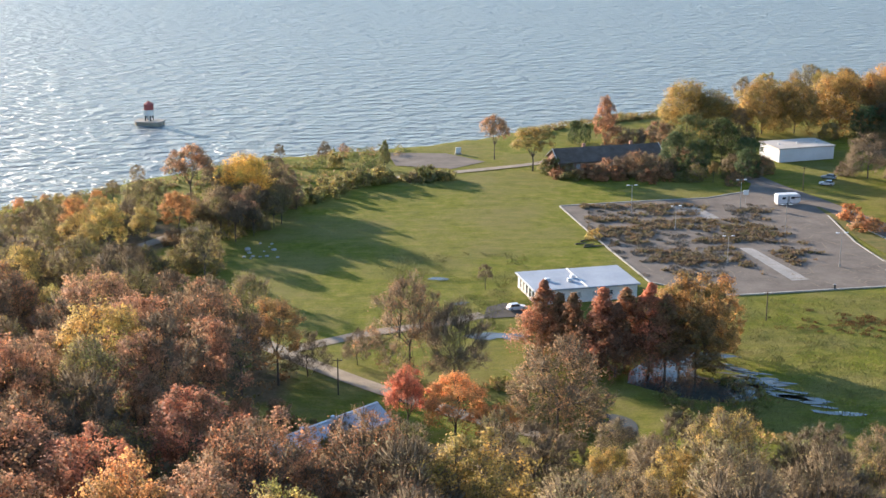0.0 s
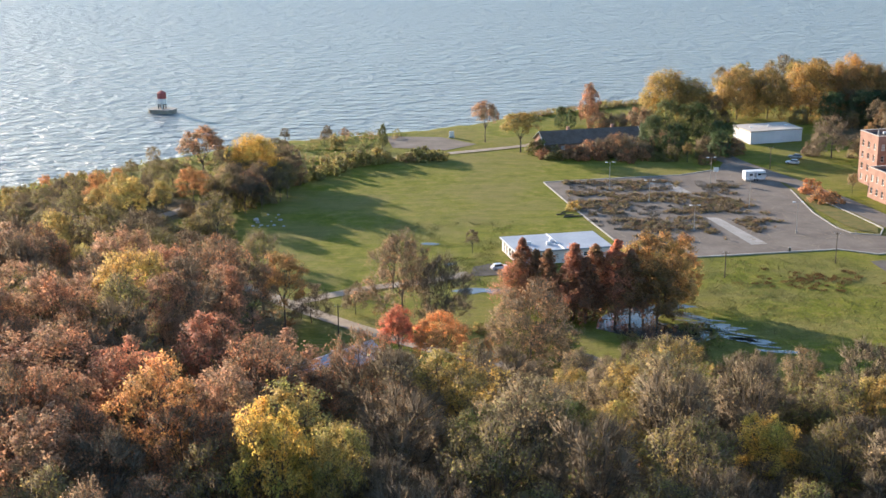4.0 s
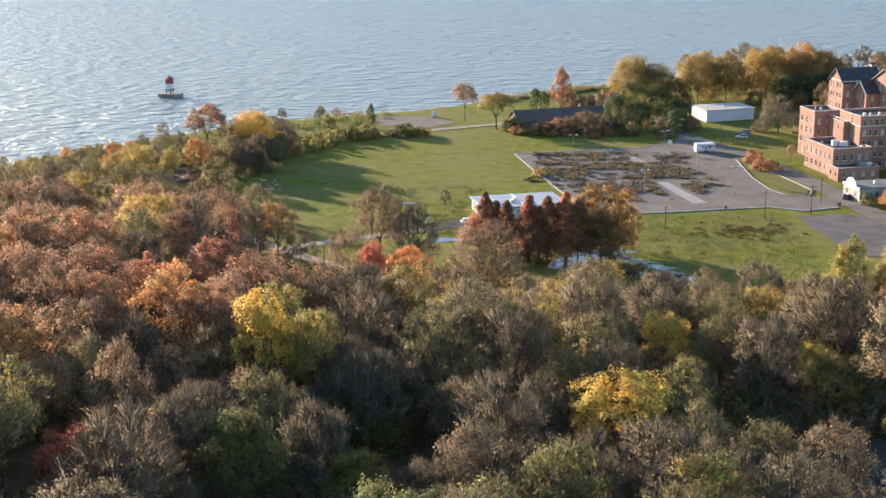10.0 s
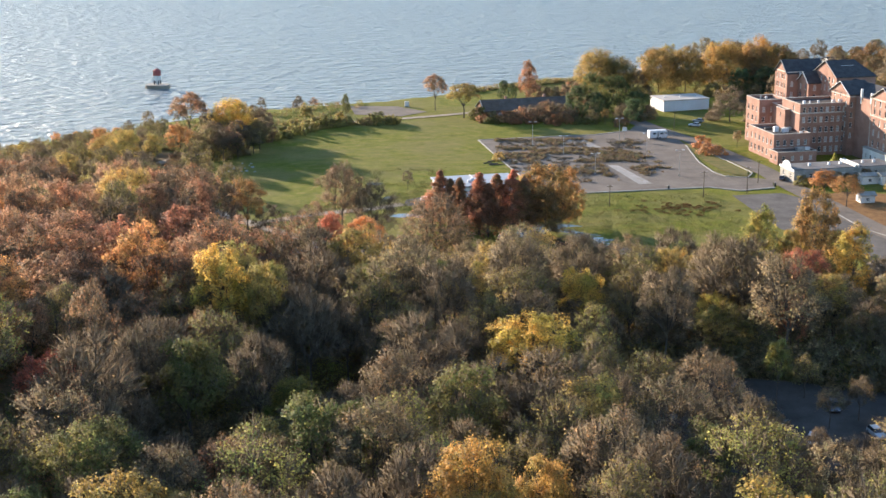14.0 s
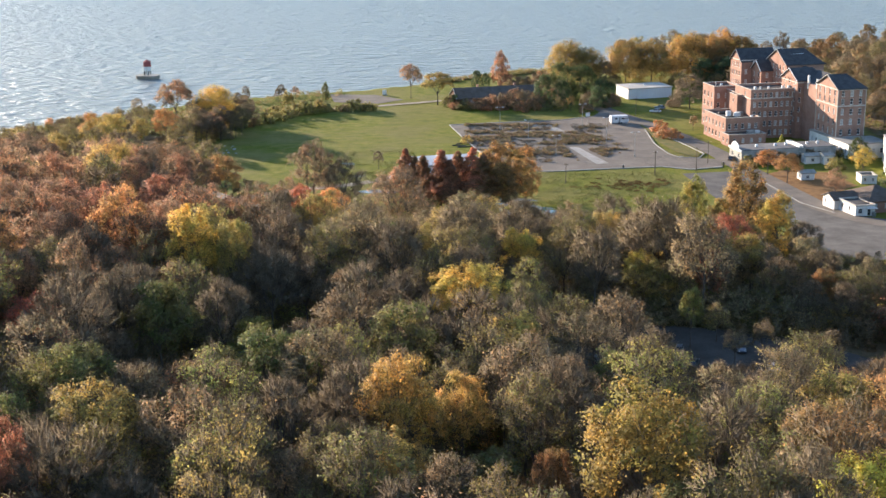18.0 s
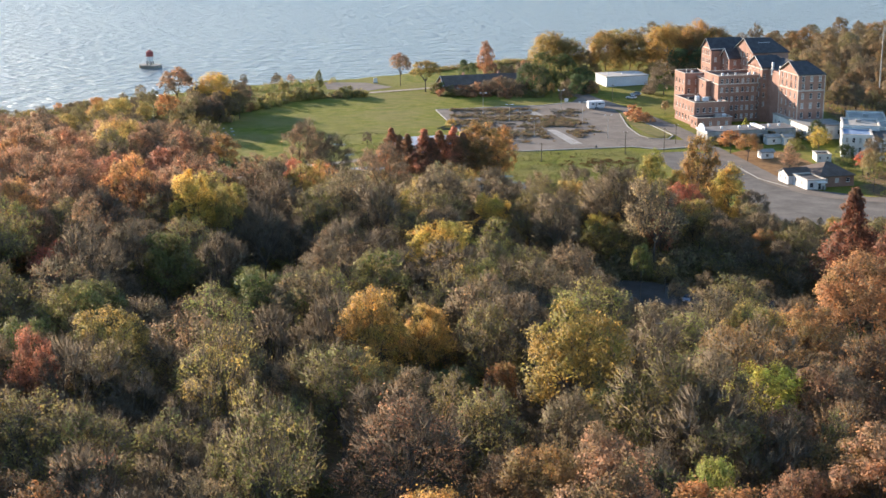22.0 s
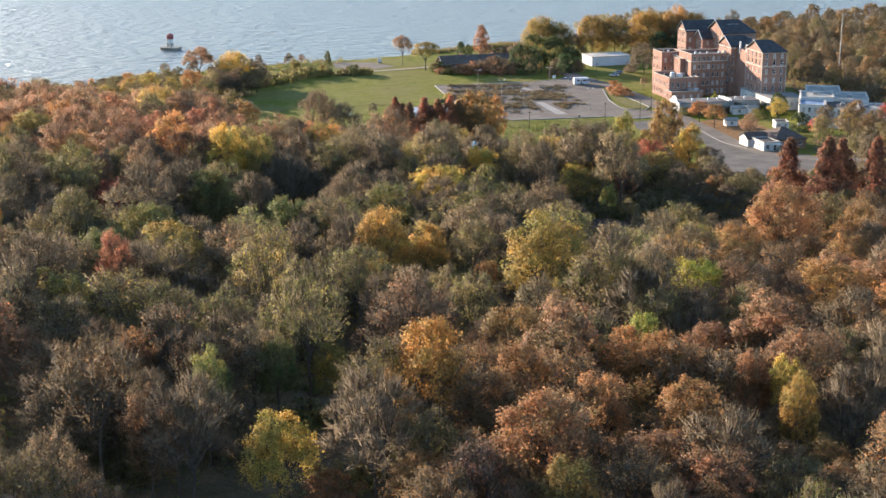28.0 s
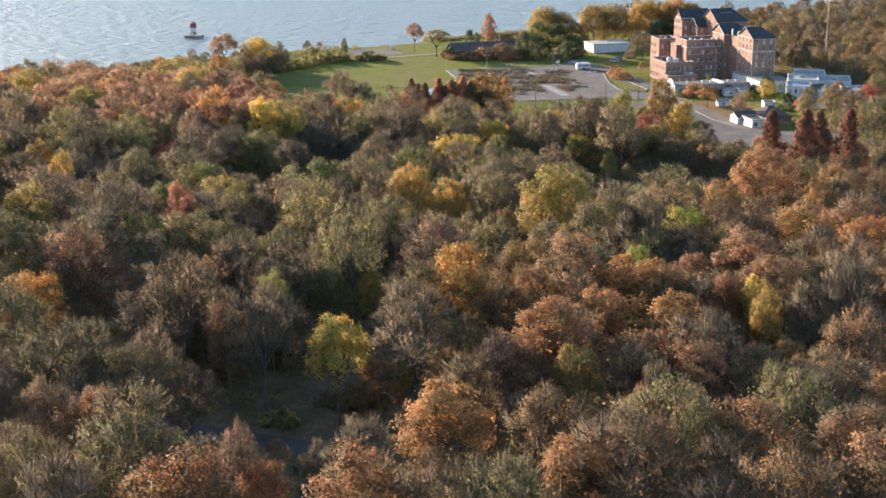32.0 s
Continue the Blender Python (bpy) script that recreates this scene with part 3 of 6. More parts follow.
def window_meshes(w, h):
    """Frame with sill and glazing bars, and the pane behind them; shared by all windows of a size."""
    key = (round(w, 2), round(h, 2))
    if key not in WINDOWS:
        bm, t = bmesh.new(), 0.09
        box(bm, -w / 2, -0.02, -h / 2, -w / 2 + t, 0.08, h / 2)
        box(bm, w / 2 - t, -0.02, -h / 2, w / 2, 0.08, h / 2)
        box(bm, -w / 2 + t, -0.02, h / 2 - t, w / 2 - t, 0.08, h / 2)
        box(bm, -w / 2 + t, -0.02, -h / 2, w / 2 - t, 0.08, -h / 2 + t)
        box(bm, -w / 2 + t, 0.0, -0.05, w / 2 - t, 0.06, 0.05)
        fr = bpy.data.meshes.new("window")
        bm.to_mesh(fr)
        bm.free()
        fr.materials.append(WHITE)
        bm = boxed(-w / 2 + 0.05, 0.03, -h / 2 + 0.05, w / 2 - 0.05, 0.055, h / 2 - 0.05)
        pn = bpy.data.meshes.new("pane")
        bm.to_mesh(pn)
        bm.free()
        pn.materials.append(BLIND)
        bm = boxed(-w / 2 - 0.1, -0.3, -h / 2 - 0.14, w / 2 + 0.1, -0.02, -h / 2)
        sl = bpy.data.meshes.new("sill")
        bm.to_mesh(sl)
        bm.free()
        sl.materials.append(STONE)
        WINDOWS[key] = (fr, pn, sl)
    return WINDOWS[key]


def window(parent, m, w, h):
    fr, pn, sl = window_meshes(w, h)
    ob = new("window", fr)
    ob.parent, ob.matrix_local = parent, m
    for nm, me in (("pane", pn), ("sill", sl)):
        o = new(nm, me)
        o.parent = ob


def side_frame(side, u0, v0, u1, v1):
    """Origin, direction along the wall and outward way of one side of a block."""
    return {"s": (Vector((u0, v0, 0)), Vector((1, 0, 0)), Vector((0, -1, 0)), u1 - u0), "w": (Vector((u0, v1, 0)), Vector((0, -1, 0)), Vector((-1, 0, 0)), v1 - v0),
            "n": (Vector((u1, v1, 0)), Vector((-1, 0, 0)), Vector((0, 1, 0)), u1 - u0), "e": (Vector((u1, v0, 0)), Vector((0, 1, 0)), Vector((1, 0, 0)), v1 - v0)}[side]


def block(parent, u0, v0, u1, v1, z0, z1, material, openings=None, name="wall"):
    """Four walls with real openings, and the windows set into them. openings: side -> list of (along, z, w, h)."""
    bm = bmesh.new()
    for side in "swne":
        o, along, out, width = side_frame(side, u0, v0, u1, v1)
        holes = (openings or {}).get(side, [])
        xs = sorted({0.0, width} | {q for a, z, w, h in holes for q in (a - w / 2, a + w / 2)})
        zs = sorted({z0, z1} | {q for a, z, w, h in holes for q in (z - h / 2, z + h / 2)})

        def at(a, z, d=0.0):
            return o + along * a - out * d + Vector((0, 0, z))
        for i in range(len(xs) - 1):
            for j in range(len(zs) - 1):
                ca, cz = (xs[i] + xs[i + 1]) / 2, (zs[j] + zs[j + 1]) / 2
                if any(abs(ca - a) < w / 2 and abs(cz - z) < h / 2 for a, z, w, h in holes):
                    continue
                bm.faces.new([bm.verts.new(at(*q)) for q in ((xs[i], zs[j]), (xs[i + 1], zs[j]), (xs[i + 1], zs[j + 1]), (xs[i], zs[j + 1]))])
        for a, z, w, h in holes:
            c = [(a - w / 2, z - h / 2), (a + w / 2, z - h / 2), (a + w / 2, z + h / 2), (a - w / 2, z + h / 2)]
            for k in range(4):
                p, q = c[k], c[(k + 1) % 4]
                bm.faces.new([bm.verts.new(at(*p)), bm.verts.new(at(*p, 0.35)), bm.verts.new(at(*q, 0.35)), bm.verts.new(at(*q))])
            back = [bm.verts.new(at(*q, 0.35)) for q in c]
            bm.faces.new(back)
    bmesh.ops.remove_doubles(bm, verts=bm.verts, dist=0.0005)
    part(name, bm, material, parent)
    for side, holes in (openings or {}).items():
        o, along, out, width = side_frame(side, u0, v0, u1, v1)
        turn = Matrix((along, -out, Vector((0, 0, 1)))).transposed().to_4x4()
        for a, z, w, h in holes:
            window(parent, Matrix.Translation(o + along * a - out * 0.16 + Vector((0, 0, z))) @ turn, w - 0.02, h - 0.02)


def bays(width, n, margin, zs, w=1.15, h=1.9):
    """A regular grid of window openings."""
    return [(margin + (width - 2 * margin) * (i / (n - 1) if n > 1 else 0.5), z, w, h) for z in zs for i in range(n)]


def flat_roof(parent, u0, v0, u1, v1, z, trim=None, deck=None, lip=0.75):
    part("roof", boxed(u0 + 0.02, v0 + 0.02, z - 0.3, u1 - 0.02, v1 - 0.02, z), deck or TAR, parent)
    bm = bmesh.new()
    for a in ((u0 - 0.08, v0 - 0.08, u1 + 0.08, v0 + 0.32), (u0 - 0.08, v1 - 0.32, u1 + 0.08, v1 + 0.08), (u0 - 0.08, v0 + 0.32, u0 + 0.32, v1 - 0.32), (u1 - 0.32, v0 + 0.32, u1 + 0.08, v1 - 0.32)):
        box(bm, a[0], a[1], z, a[2], a[3], z + lip)
    part("parapet", bm, trim or BRICK, parent)
    bm = bmesh.new()
    for a in ((u0 - 0.16, v0 - 0.16, u1 + 0.16, v0 + 0.40), (u0 - 0.16, v1 - 0.40, u1 + 0.16, v1 + 0.16), (u0 - 0.16, v0 + 0.40, u0 + 0.40, v1 - 0.40), (u1 - 0.40, v0 + 0.40, u1 + 0.16, v1 - 0.40)):
        box(bm, a[0], a[1], z + lip, a[2], a[3], z + lip + 0.14)
    part("coping", bm, STONE, parent)


def gable_roof(parent, u0, v0, u1, v1, z, top, slab=None, gable=None, verge=None, hip_east=0.0, hip_west=0.0, along="u"):
    """A pitched roof with its ridge along u (or v): slabs with overhang, brick gable ends and raking boards."""
    m = Matrix.Identity(4)
    if along == "v":
        m = Matrix.Translation((u1, v0, 0)) @ Matrix.Rotation(radians(90), 4, "Z")
        u0, v0, u1, v1 = 0.0, 0.0, v1 - v0, u1 - u0
    c, ov = (v0 + v1) / 2, 0.45
    drop = (top - z) * ov / (c - v0)
    bm = bmesh.new()
    lo, hi = (u0 - ov, u1 + ov)
    for sgn, ve in ((1, v0 - ov), (-1, v1 + ov)):
        p = [Vector((lo, ve, z - drop)), Vector((hi, ve, z - drop)), Vector((hi - hip_east, c, top)), Vector((lo + hip_west, c, top))]
        a = [bm.verts.new(m @ q) for q in p]
        b = [bm.verts.new(m @ (q + Vector((0, 0, 0.28)))) for q in p]
        bm.faces.new(b)
        bm.faces.new(a[::-1])
        for i in range(4):
            bm.faces.new((a[i], a[(i + 1) % 4], b[(i + 1) % 4], b[i]))
    for hip, x, xi in ((hip_east, hi, hi - hip_east), (hip_west, lo, lo + hip_west)):
        if hip:
            tri = [Vector((x, v0 - ov, z - drop + 0.28)), Vector((x, v1 + ov, z - drop + 0.28)), Vector((xi, c, top + 0.28))]
            bm.faces.new([bm.verts.new(m @ q) for q in tri])
    bmesh.ops.recalc_face_normals(bm, faces=bm.faces)
    part("roof", bm, slab or SLATE, parent)
    for hip, x, d in ((hip_west, u0, 1), (hip_east, u1, -1)):
        if hip:
            continue
        bm = bmesh.new()
        f = [[bm.verts.new(m @ Vector((x + off, a, b))) for a, b in ((v0, z), (v1, z), (c, top))] for off in (0.0, 0.3 * d)]
        bm.faces.new(f[0])
        bm.faces.new(f[1][::-1])
        for i in range(3):
            bm.faces.new((f[0][i], f[0][(i + 1) % 3], f[1][(i + 1) % 3], f[1][i]))
        bmesh.ops.recalc_face_normals(bm, faces=bm.faces)
        part("gable", bm, gable or BRICK, parent)
        if verge:
            xo = x - 0.52 * d
            for ve in (v0 - ov, v1 + ov):
                bm = bmesh.new()
                tube(bm, m @ Vector((xo, ve, z - drop + 0.14)), m @ Vector((xo, c, top + 0.16)), 0.2, 0.2, 4)
                part("verge", bm, verge, parent)


hall = thing("brick_building", pose(134.8, 371.1, 0, 0, 0, 13.5), "large red brick institutional building with slate gables and pale trim", "building")
ROW4 = (5.6, 9.2, 12.8, 16.2)
block(hall, 0, 0, 13.5, 19.5, -0.5, 8.5, BRICK, {"s": bays(13.5, 5, 1.6, (6.2,)) + bays(13.5, 1, 1, (2.2,)), "w": bays(19.5, 6, 2, (6.2, 2.4))})
flat_roof(hall, 0, 0, 13.5, 19.5, 8.5)
block(hall, -1.4, -6.5, 13, -0.03, -0.5, 4.0, BRICK, {"s": bays(14.4, 4, 2.2, (2.1,), 1.1, 1.5), "w": bays(6.4, 2, 1.5, (2.1,), 1.0, 1.5)})
flat_roof(hall, -1.4, -6.5, 13, -0.03, 4.0, lip=0.3)
block(hall, 12.02, 5.5, 30.5, 19.4, -0.5, 17.6, BRICK, {"s": bays(18.5, 8, 1.6, ROW4)[2:] + bays(18.5, 8, 1.6, (2.2,))[3:], "w": [(9.0, 16.2, 1.1, 1.9)]})
flat_roof(hall, 12.02, 5.5, 30.5, 19.4, 17.6)
block(hall, 9.9, 12.6, 11.9, 19.4, 8.5, 15.2, BRICK, {"w": [(3.4, 13.2, 0.7, 1.5)]})
flat_roof(hall, 9.9, 12.6, 11.9, 19.4, 15.2, lip=0.2)
block(hall, 12.6, 19.45, 30, 28.4, -0.5, 14.5, BRICK)
flat_roof(hall, 12.6, 19.45, 30, 28.4, 14.5)
block(hall, 7.6, 28.5, 17.6, 39.4, -0.5, 15.6, BRICK, {"s": bays(10, 3, 1.8, (5.6, 9.2, 12.8)), "w": bays(10.9, 3, 2, (2.2, 5.6, 9.2, 12.8))})
flat_roof(hall, 7.6, 28.5, 17.6, 39.4, 15.6)
PAV = (3.6, 7.2, 10.8, 14.4, 18.0, 20.9)
block(hall, 30.6, -25.2, 41.4, -9.6, -0.5, 22.5, BRICK, {"s": bays(10.8, 3, 2, PAV[1:], 1.2, 2.1), "w": bays(15.6, 4, 2.4, PAV[1:], 1.1, 2.0)})
gable_roof(hall, 30.6, -25.2, 41.4, -9.6, 22.5, 26.4, verge=STONE, hip_east=4.2)
block(hall, 33.6, -9.55, 46, 50, -0.5, 21.0, BRICK, {"w": bays(59.5, 14, 3, PAV[1:5])})
gable_roof(hall, 33.6, -9.55, 46, 50, 21.0, 24.2, along="v")
block(hall, 29.0, 2.5, 33.57, 15.5, -0.5, 21.5, BRICK, {"w": bays(13, 3, 2.4, PAV[1:], 1.05, 1.9), "s": bays(4.5, 2, 1.0, PAV[1:5], 0.9, 1.8)})
gable_roof(hall, 29.0, 2.5, 40.5, 15.5, 21.5, 25.2, verge=WHITE, hip_east=3.0)
block(hall, 32.6, 19.2, 48, 36.0, 14.0, 25.0, BRICK, {"w": bays(16.8, 5, 2.6, (16.5, 20.2, 23.4))})
gable_roof(hall, 32.6, 19.2, 48, 36.0, 25.0, 29.8, verge=STONE, hip_east=5.0)
block(hall, 27.6, 30.5, 38, 38.9, -0.5, 21.5, BRICK, {"w": bays(8.4, 2, 2.2, (12.8, 16.4, 19.6)), "s": bays(5, 1, 2.4, (12.8, 16.4, 19.6))})
gable_roof(hall, 27.6, 30.5, 38, 38.9, 21.5, 24.9, verge=WHITE)
block(hall, 23.2, 39.0, 38, 49.0, -0.5, 24.0, BRICK, {"w": bays(10, 4, 1.8, (12.0, 15.6, 19.2, 22.4), 1.0, 1.8), "s": bays(14, 3, 2, (16, 20))})
gable_roof(hall, 23.2, 39.0, 38, 49.0, 24.0, 28.2, verge=STONE)
for z, a in ((22.05, (30.5, -25.3, 41.5, -9.5)), (16.25, (30.5, -25.3, 41.5, -9.5)), (5.2, (30.5, -25.3, 41.5, -9.5)), (20.6, (28.9, 2.4, 33.5, 15.6)), (14.9, (11.9, 5.4, 30.4, 19.3)), (24.2, (23.1, 38.9, 30, 49.1))):
    bm = bmesh.new()
    box(bm, a[0], a[1], z, a[2], a[1] + 0.08, z + 0.4)
    box(bm, a[0], a[1] + 0.08, z, a[0] + 0.08, a[3], z + 0.4)
    part("belt_course", bm, STONE, hall, "pale stone belt course")
for u, v in ((30.48, -25.32), (41.28, -25.32), (30.48, -9.7)):
    part("corner_quoin", boxed(u, v, -0.4, u + 0.24, v + 0.24, 22.0), STONE, hall)
roof_rng = random.Random(3)
for u, v, z, w, d, h, mt in ((4, 8, 8.5, 1.6, 1.4, 1.9, WHITE_METAL), (6.5, 6.5, 8.5, 2.2, 1.5, 1.5, WHITE_METAL), (9, 10, 8.5, 2.6, 1.8, 1.0, GREY_METAL), (3, 13, 8.5, 3.2, 1.2, 0.7, DARK_METAL), (11, 2.5, 8.5, 1.0, 0.8, 0.9, WHITE_METAL),
                            (15, 9, 17.6, 0.9, 0.9, 1.3, WHITE_METAL), (17.5, 9.5, 17.6, 0.5, 0.5, 1.2, WHITE_METAL), (21, 10, 17.6, 0.6, 0.6, 1.1, WHITE_METAL), (26, 9, 17.6, 1.2, 0.9, 1.2, WHITE_METAL), (28, 8, 17.6, 0.9, 0.7, 1.5, WHITE_METAL),
                            (10, 33, 15.6, 0.4, 0.4, 1.8, GREY_METAL), (13, 35, 15.6, 0.8, 0.6, 0.8, WHITE_METAL), (7, -4, 4.0, 3.0, 1.6, 1.2, GREY_METAL), (10, -3.6, 4.0, 2.0, 1.4, 1.0, WHITE_METAL)):
    part("roof_vent", boxed(u, v, z, u + w, v + d, z + h, bevel=0.08), mt, hall)
for u, v, z, h in ((30.9, -8.8, 22, 1.6), (31.2, -1.5, 21, 3.0), (27.8, 38.1, 21.5, 2.6)):
    part("chimney", boxed(u, v, z - 2, u + 0.7, v + 0.7, z + h, bevel=0.05), WHITE, hall, "white-painted chimney stack")
part("link_wall", boxed(31.4, -9.5, -0.4, 33.5, 2.4, 21.0), BRICK, hall)
part("dormer", boxed(37, 24.5, 26.5, 42, 27.5, 28.4, bevel=0.05), WHITE, hall, "white dormer on the slate roof")

podium = thing("low_annex", pose(134.8, 371.1, 0, 0, 0, 13.5), "low white annex with a flat grey roof beside the tower", "annex")
block(podium, 29.2, -37.5, 30.5, -8.5, -0.5, 5.2, WHITE, {"w": bays(29, 9, 2, (2.6,), 1.3, 1.6)})
block(podium, 30.52, -37.5, 44, -25.4, -0.5, 5.2, WHITE, {"s": bays(13.5, 4, 2, (2.6,), 1.3, 1.6)})
part("roof", boxed(28.8, -37.9, 5.22, 44.4, -25.42, 5.5), surface("pale_roof_felt", (0.22, 0.21, 0.19), (0.36, 0.34, 0.31), 0.2, 3.0, 0.9, 0.2), podium)
part("roof_strip", boxed(28.8, -25.40, 5.22, 30.45, -8.2, 5.5), CONCRETE, podium)

hall_low = thing("arched_hall", pose(134.8, 371.1, 0, 0, 0, 13.5), "low white hall with an arched parapet and a flat grey roof", "hall")
block(hall_low, -9.2, -34.5, 26, -24.5, -0.5, 4.3, CONCRETE, {"s": bays(35, 9, 2, (2.3,), 1.2, 1.4), "w": bays(10, 2, 2.5, (2.2,), 1.2, 1.5)})
part("roof", boxed(-9.1, -34.4, 4.31, 25.9, -24.6, 4.55), surface("grey_roof_felt", (0.13, 0.125, 0.12), (0.24, 0.23, 0.22), 0.2, 3.0, 0.9, 0.2), hall_low)
bm = bmesh.new()
arc = [(-34.6, 3.9), (-34.6, 4.6), (-32.6, 4.7)] + [(-29.5 - 3.0 * math.cos(i * math.pi / 10), 4.8 + 2.0 * math.sin(i * math.pi / 10)) for i in range(11)] + [(-26.4, 4.7), (-24.4, 4.6), (-24.4, 3.9)]
f0 = [bm.verts.new((-9.55, v, z)) for v, z in arc]
f1 = [bm.verts.new((-9.22, v, z)) for v, z in arc]
bm.faces.new(f0)
bm.faces.new(f1[::-1])
for i in range(len(arc)):
    j = (i + 1) % len(arc)
    bm.faces.new((f0[i], f0[j], f1[j], f1[i]))
bmesh.ops.recalc_face_normals(bm, faces=bm.faces)
part("arched_parapet", bm, WHITE, hall_low, "white arched parapet")
for u in (-2, 5, 9, 17, 21):
    part("roof_vent", boxed(u, -30, 4.55, u + 0.8, -29.2, 5.4, bevel=0.05), WHITE_METAL, hall_low)
for u in (12.0, 13.2):
    part("party_wall", boxed(u, -34.7, 4.3, u + 0.35, -24.4, 5.3), WHITE, hall_low)

# ---- white shop by the yard ----
shop = thing("corner_shop", pose(151.7, 257.1, height(151, 262), 0, 0, 13.5), "low white shop with a brown hipped roof beside the yard", "shop")
block(shop, 0, 0, 6.2, 10, -0.8, 3.1, WHITE, {"s": [(1.6, 1.7, 1.4, 1.5), (4.4, 1.3, 1.1, 2.2)], "w": [(2.0, 1.8, 1.3, 1.3), (6.5, 1.8, 1.3, 1.3)]})
flat_roof(shop, 0, 0, 6.2, 10, 3.1, trim=STONE, lip=0.3)
block(shop, 6.25, 3.5, 18, 18, -0.8, 3.4, BRICK, {"s": bays(11.7, 3, 2, (2.0,), 1.4, 1.4)})
gable_roof(shop, 6.25, 3.5, 18, 18, 3.4, 6.4, slab=SHINGLE, hip_east=5.8, hip_west=5.8)
block(shop, -1.5, 10.05, 6.2, 17, -0.8, 2.9, WHITE, {"w": bays(6.9, 2, 1.6, (1.7,), 1.0, 1.2)})
gable_roof(shop, -1.5, 10.05, 6.2, 17, 2.9, 4.4, slab=SHINGLE, gable=WHITE)
part("awning", boxed(3.2, -1.6, 2.55, 6.2, -0.02, 2.7), WHITE, shop, "white flat awning over the door")
part("ice_chest", boxed(5.0, -1.3, -0.3, 5.9, -0.5, 1.5, bevel=0.05), GREY_METAL, shop)

# ---- pale terrace ----
ter = thing("terrace_building", pose(176.5, 311, 0.3, 0, 0, -12) @ Matrix.Scale(1.12, 4), "pale two-storey flat-roofed terrace with stained stepped roofs", "building")
TW = (2.2, 5.2)
for u0, v0, u1, v1, z, dk in ((0, 0, 9, 12, 6.6, BLUE_TARP), (9.03, -4, 20, 14, 6.2, TAR), (0.6, 12.03, 12, 26, 7.4, CONCRETE), (12.03, 14.03, 24, 30, 6.8, CONCRETE), (3, 26.03, 15, 42, 7.0, CONCRETE), (20.03, 0, 31, 14, 5.6, CONCRETE)):
    block(ter, u0, v0, u1, v1, -0.8, z, WHITE, {"s": bays(u1 - u0, 4, 1.5, TW, 1.0, 1.6), "w": bays(v1 - v0, 5, 1.5, TW, 1.0, 1.6)})
    flat_roof(ter, u0, v0, u1, v1, z, trim=WHITE, deck=dk, lip=0.35)
for u, v, z in ((5, 20, 7.4), (14, 5, 6.2), (17, 20, 6.8), (22, 6, 5.6), (8, 34, 7.0), (26, 9, 5.6)):
    part("roof_vent", boxed(u, v, z, u + 1.6, v + 1.2, z + 0.9, bevel=0.06), GREY_METAL, ter)
side_house = thing("side_annex", pose(166, 303, 0.3, 0, 0, 0), "small white one-storey annex beside the terrace", "annex")
block(side_house, 0, 0, 5, 6, -0.8, 2.1, WHITE, {"s": bays(5, 2, 1.2, (1.1,), 0.8, 0.9), "w": bays(6, 2, 1.4, (1.1,), 0.8, 0.9)})
flat_roof(side_house, 0, 0, 5, 6, 2.1, trim=WHITE, lip=0.25)


def hut(x, y, w, d, h, turn, label, wall, roof, category="hut"):
    ob = thing(category, pose(x, y, height(x, y), 0, 0, turn), label, category)
    block(ob, 0, 0, w, d, -0.5, h, wall, {"s": [(w / 2, h * 0.5, min(1.2, w * 0.4), h * 0.4)], "w": [(d / 2, h * 0.55, 0.9, 0.9)]})
    gable_roof(ob, 0, 0, w, d, h, h + d * 0.18, slab=roof, gable=wall)
    return ob


hut(148, 308, 4.5, 3.5, 2.4, 10, "small white garden shed in the grassy yard", WHITE, CONCRETE)
hut(155.5, 334, 5.5, 3.6, 2.6, 13, "small white shed beside the hall", WHITE, CONCRETE)
hut(161.5, 333, 3.6, 3.2, 3.0, 13, "small white box hut beside the hall", WHITE, CONCRETE)
hut(206, 575, 9, 8, 6.0, 20, "white gabled cottage behind the brick building", WHITE, SLATE, "cottage")

# ---- white metal shed ----
shed = thing("white_shed", pose(111.3, 470.7, 0, 0, 0, 17), "long white metal storage shed with a flat pale roof", "shed")
block(shed, 0, 0, 20.5, 13, -0.4, 4.3, WHITE_METAL)
part("roof", boxed(-0.3, -0.3, 4.31, 20.8, 13.3, 4.72, bevel=0.05), surface("pale_shed_roof", (0.42, 0.38, 0.33), (0.56, 0.52, 0.46), 0.15, 2.0, 0.7, 0.1), shed)
for i in range(21):
    part("wall_rib", boxed(0.2 + i * 1.0, -0.05, 0.0, 0.28 + i * 1.0, -0.002, 4.25), WHITE_METAL, shed)
part("door", boxed(-0.06, 4.0, 0.0, -0.004, 7.6, 3.4), surface("grey_door_paint", (0.45, 0.46, 0.46), (0.58, 0.58, 0.57), 0.4, 3, 0.6, 0.1), shed, "grey roller door")
for u in (3.0, 10.0, 17.0):
    part("roof_vent", boxed(u, 6, 4.72, u + 0.6, 6.6, 5.2, bevel=0.04), WHITE_METAL, shed)

# ---- low brown house ----
house = thing("low_house", pose(37.5, 456, 0, 0, 0, 15), "low brown brick house with a dark shingled roof behind shrubs", "house")
block(house, 0, 0, 36, 12, -0.4, 3.0, BRICK, {"s": bays(36, 9, 2.5, (1.6,), 1.3, 1.3), "w": bays(12, 3, 2, (1.6,), 1.0, 1.3)})
gable_roof(house, 0, 0, 36, 12, 3.0, 6.4, slab=SHINGLE, verge=WHITE)
for u in (10.5, 27.0):
    part("chimney", boxed(u, 7.5, 4.0, u + 1.0, 8.4, 7.4, bevel=0.05), BRICK, house)

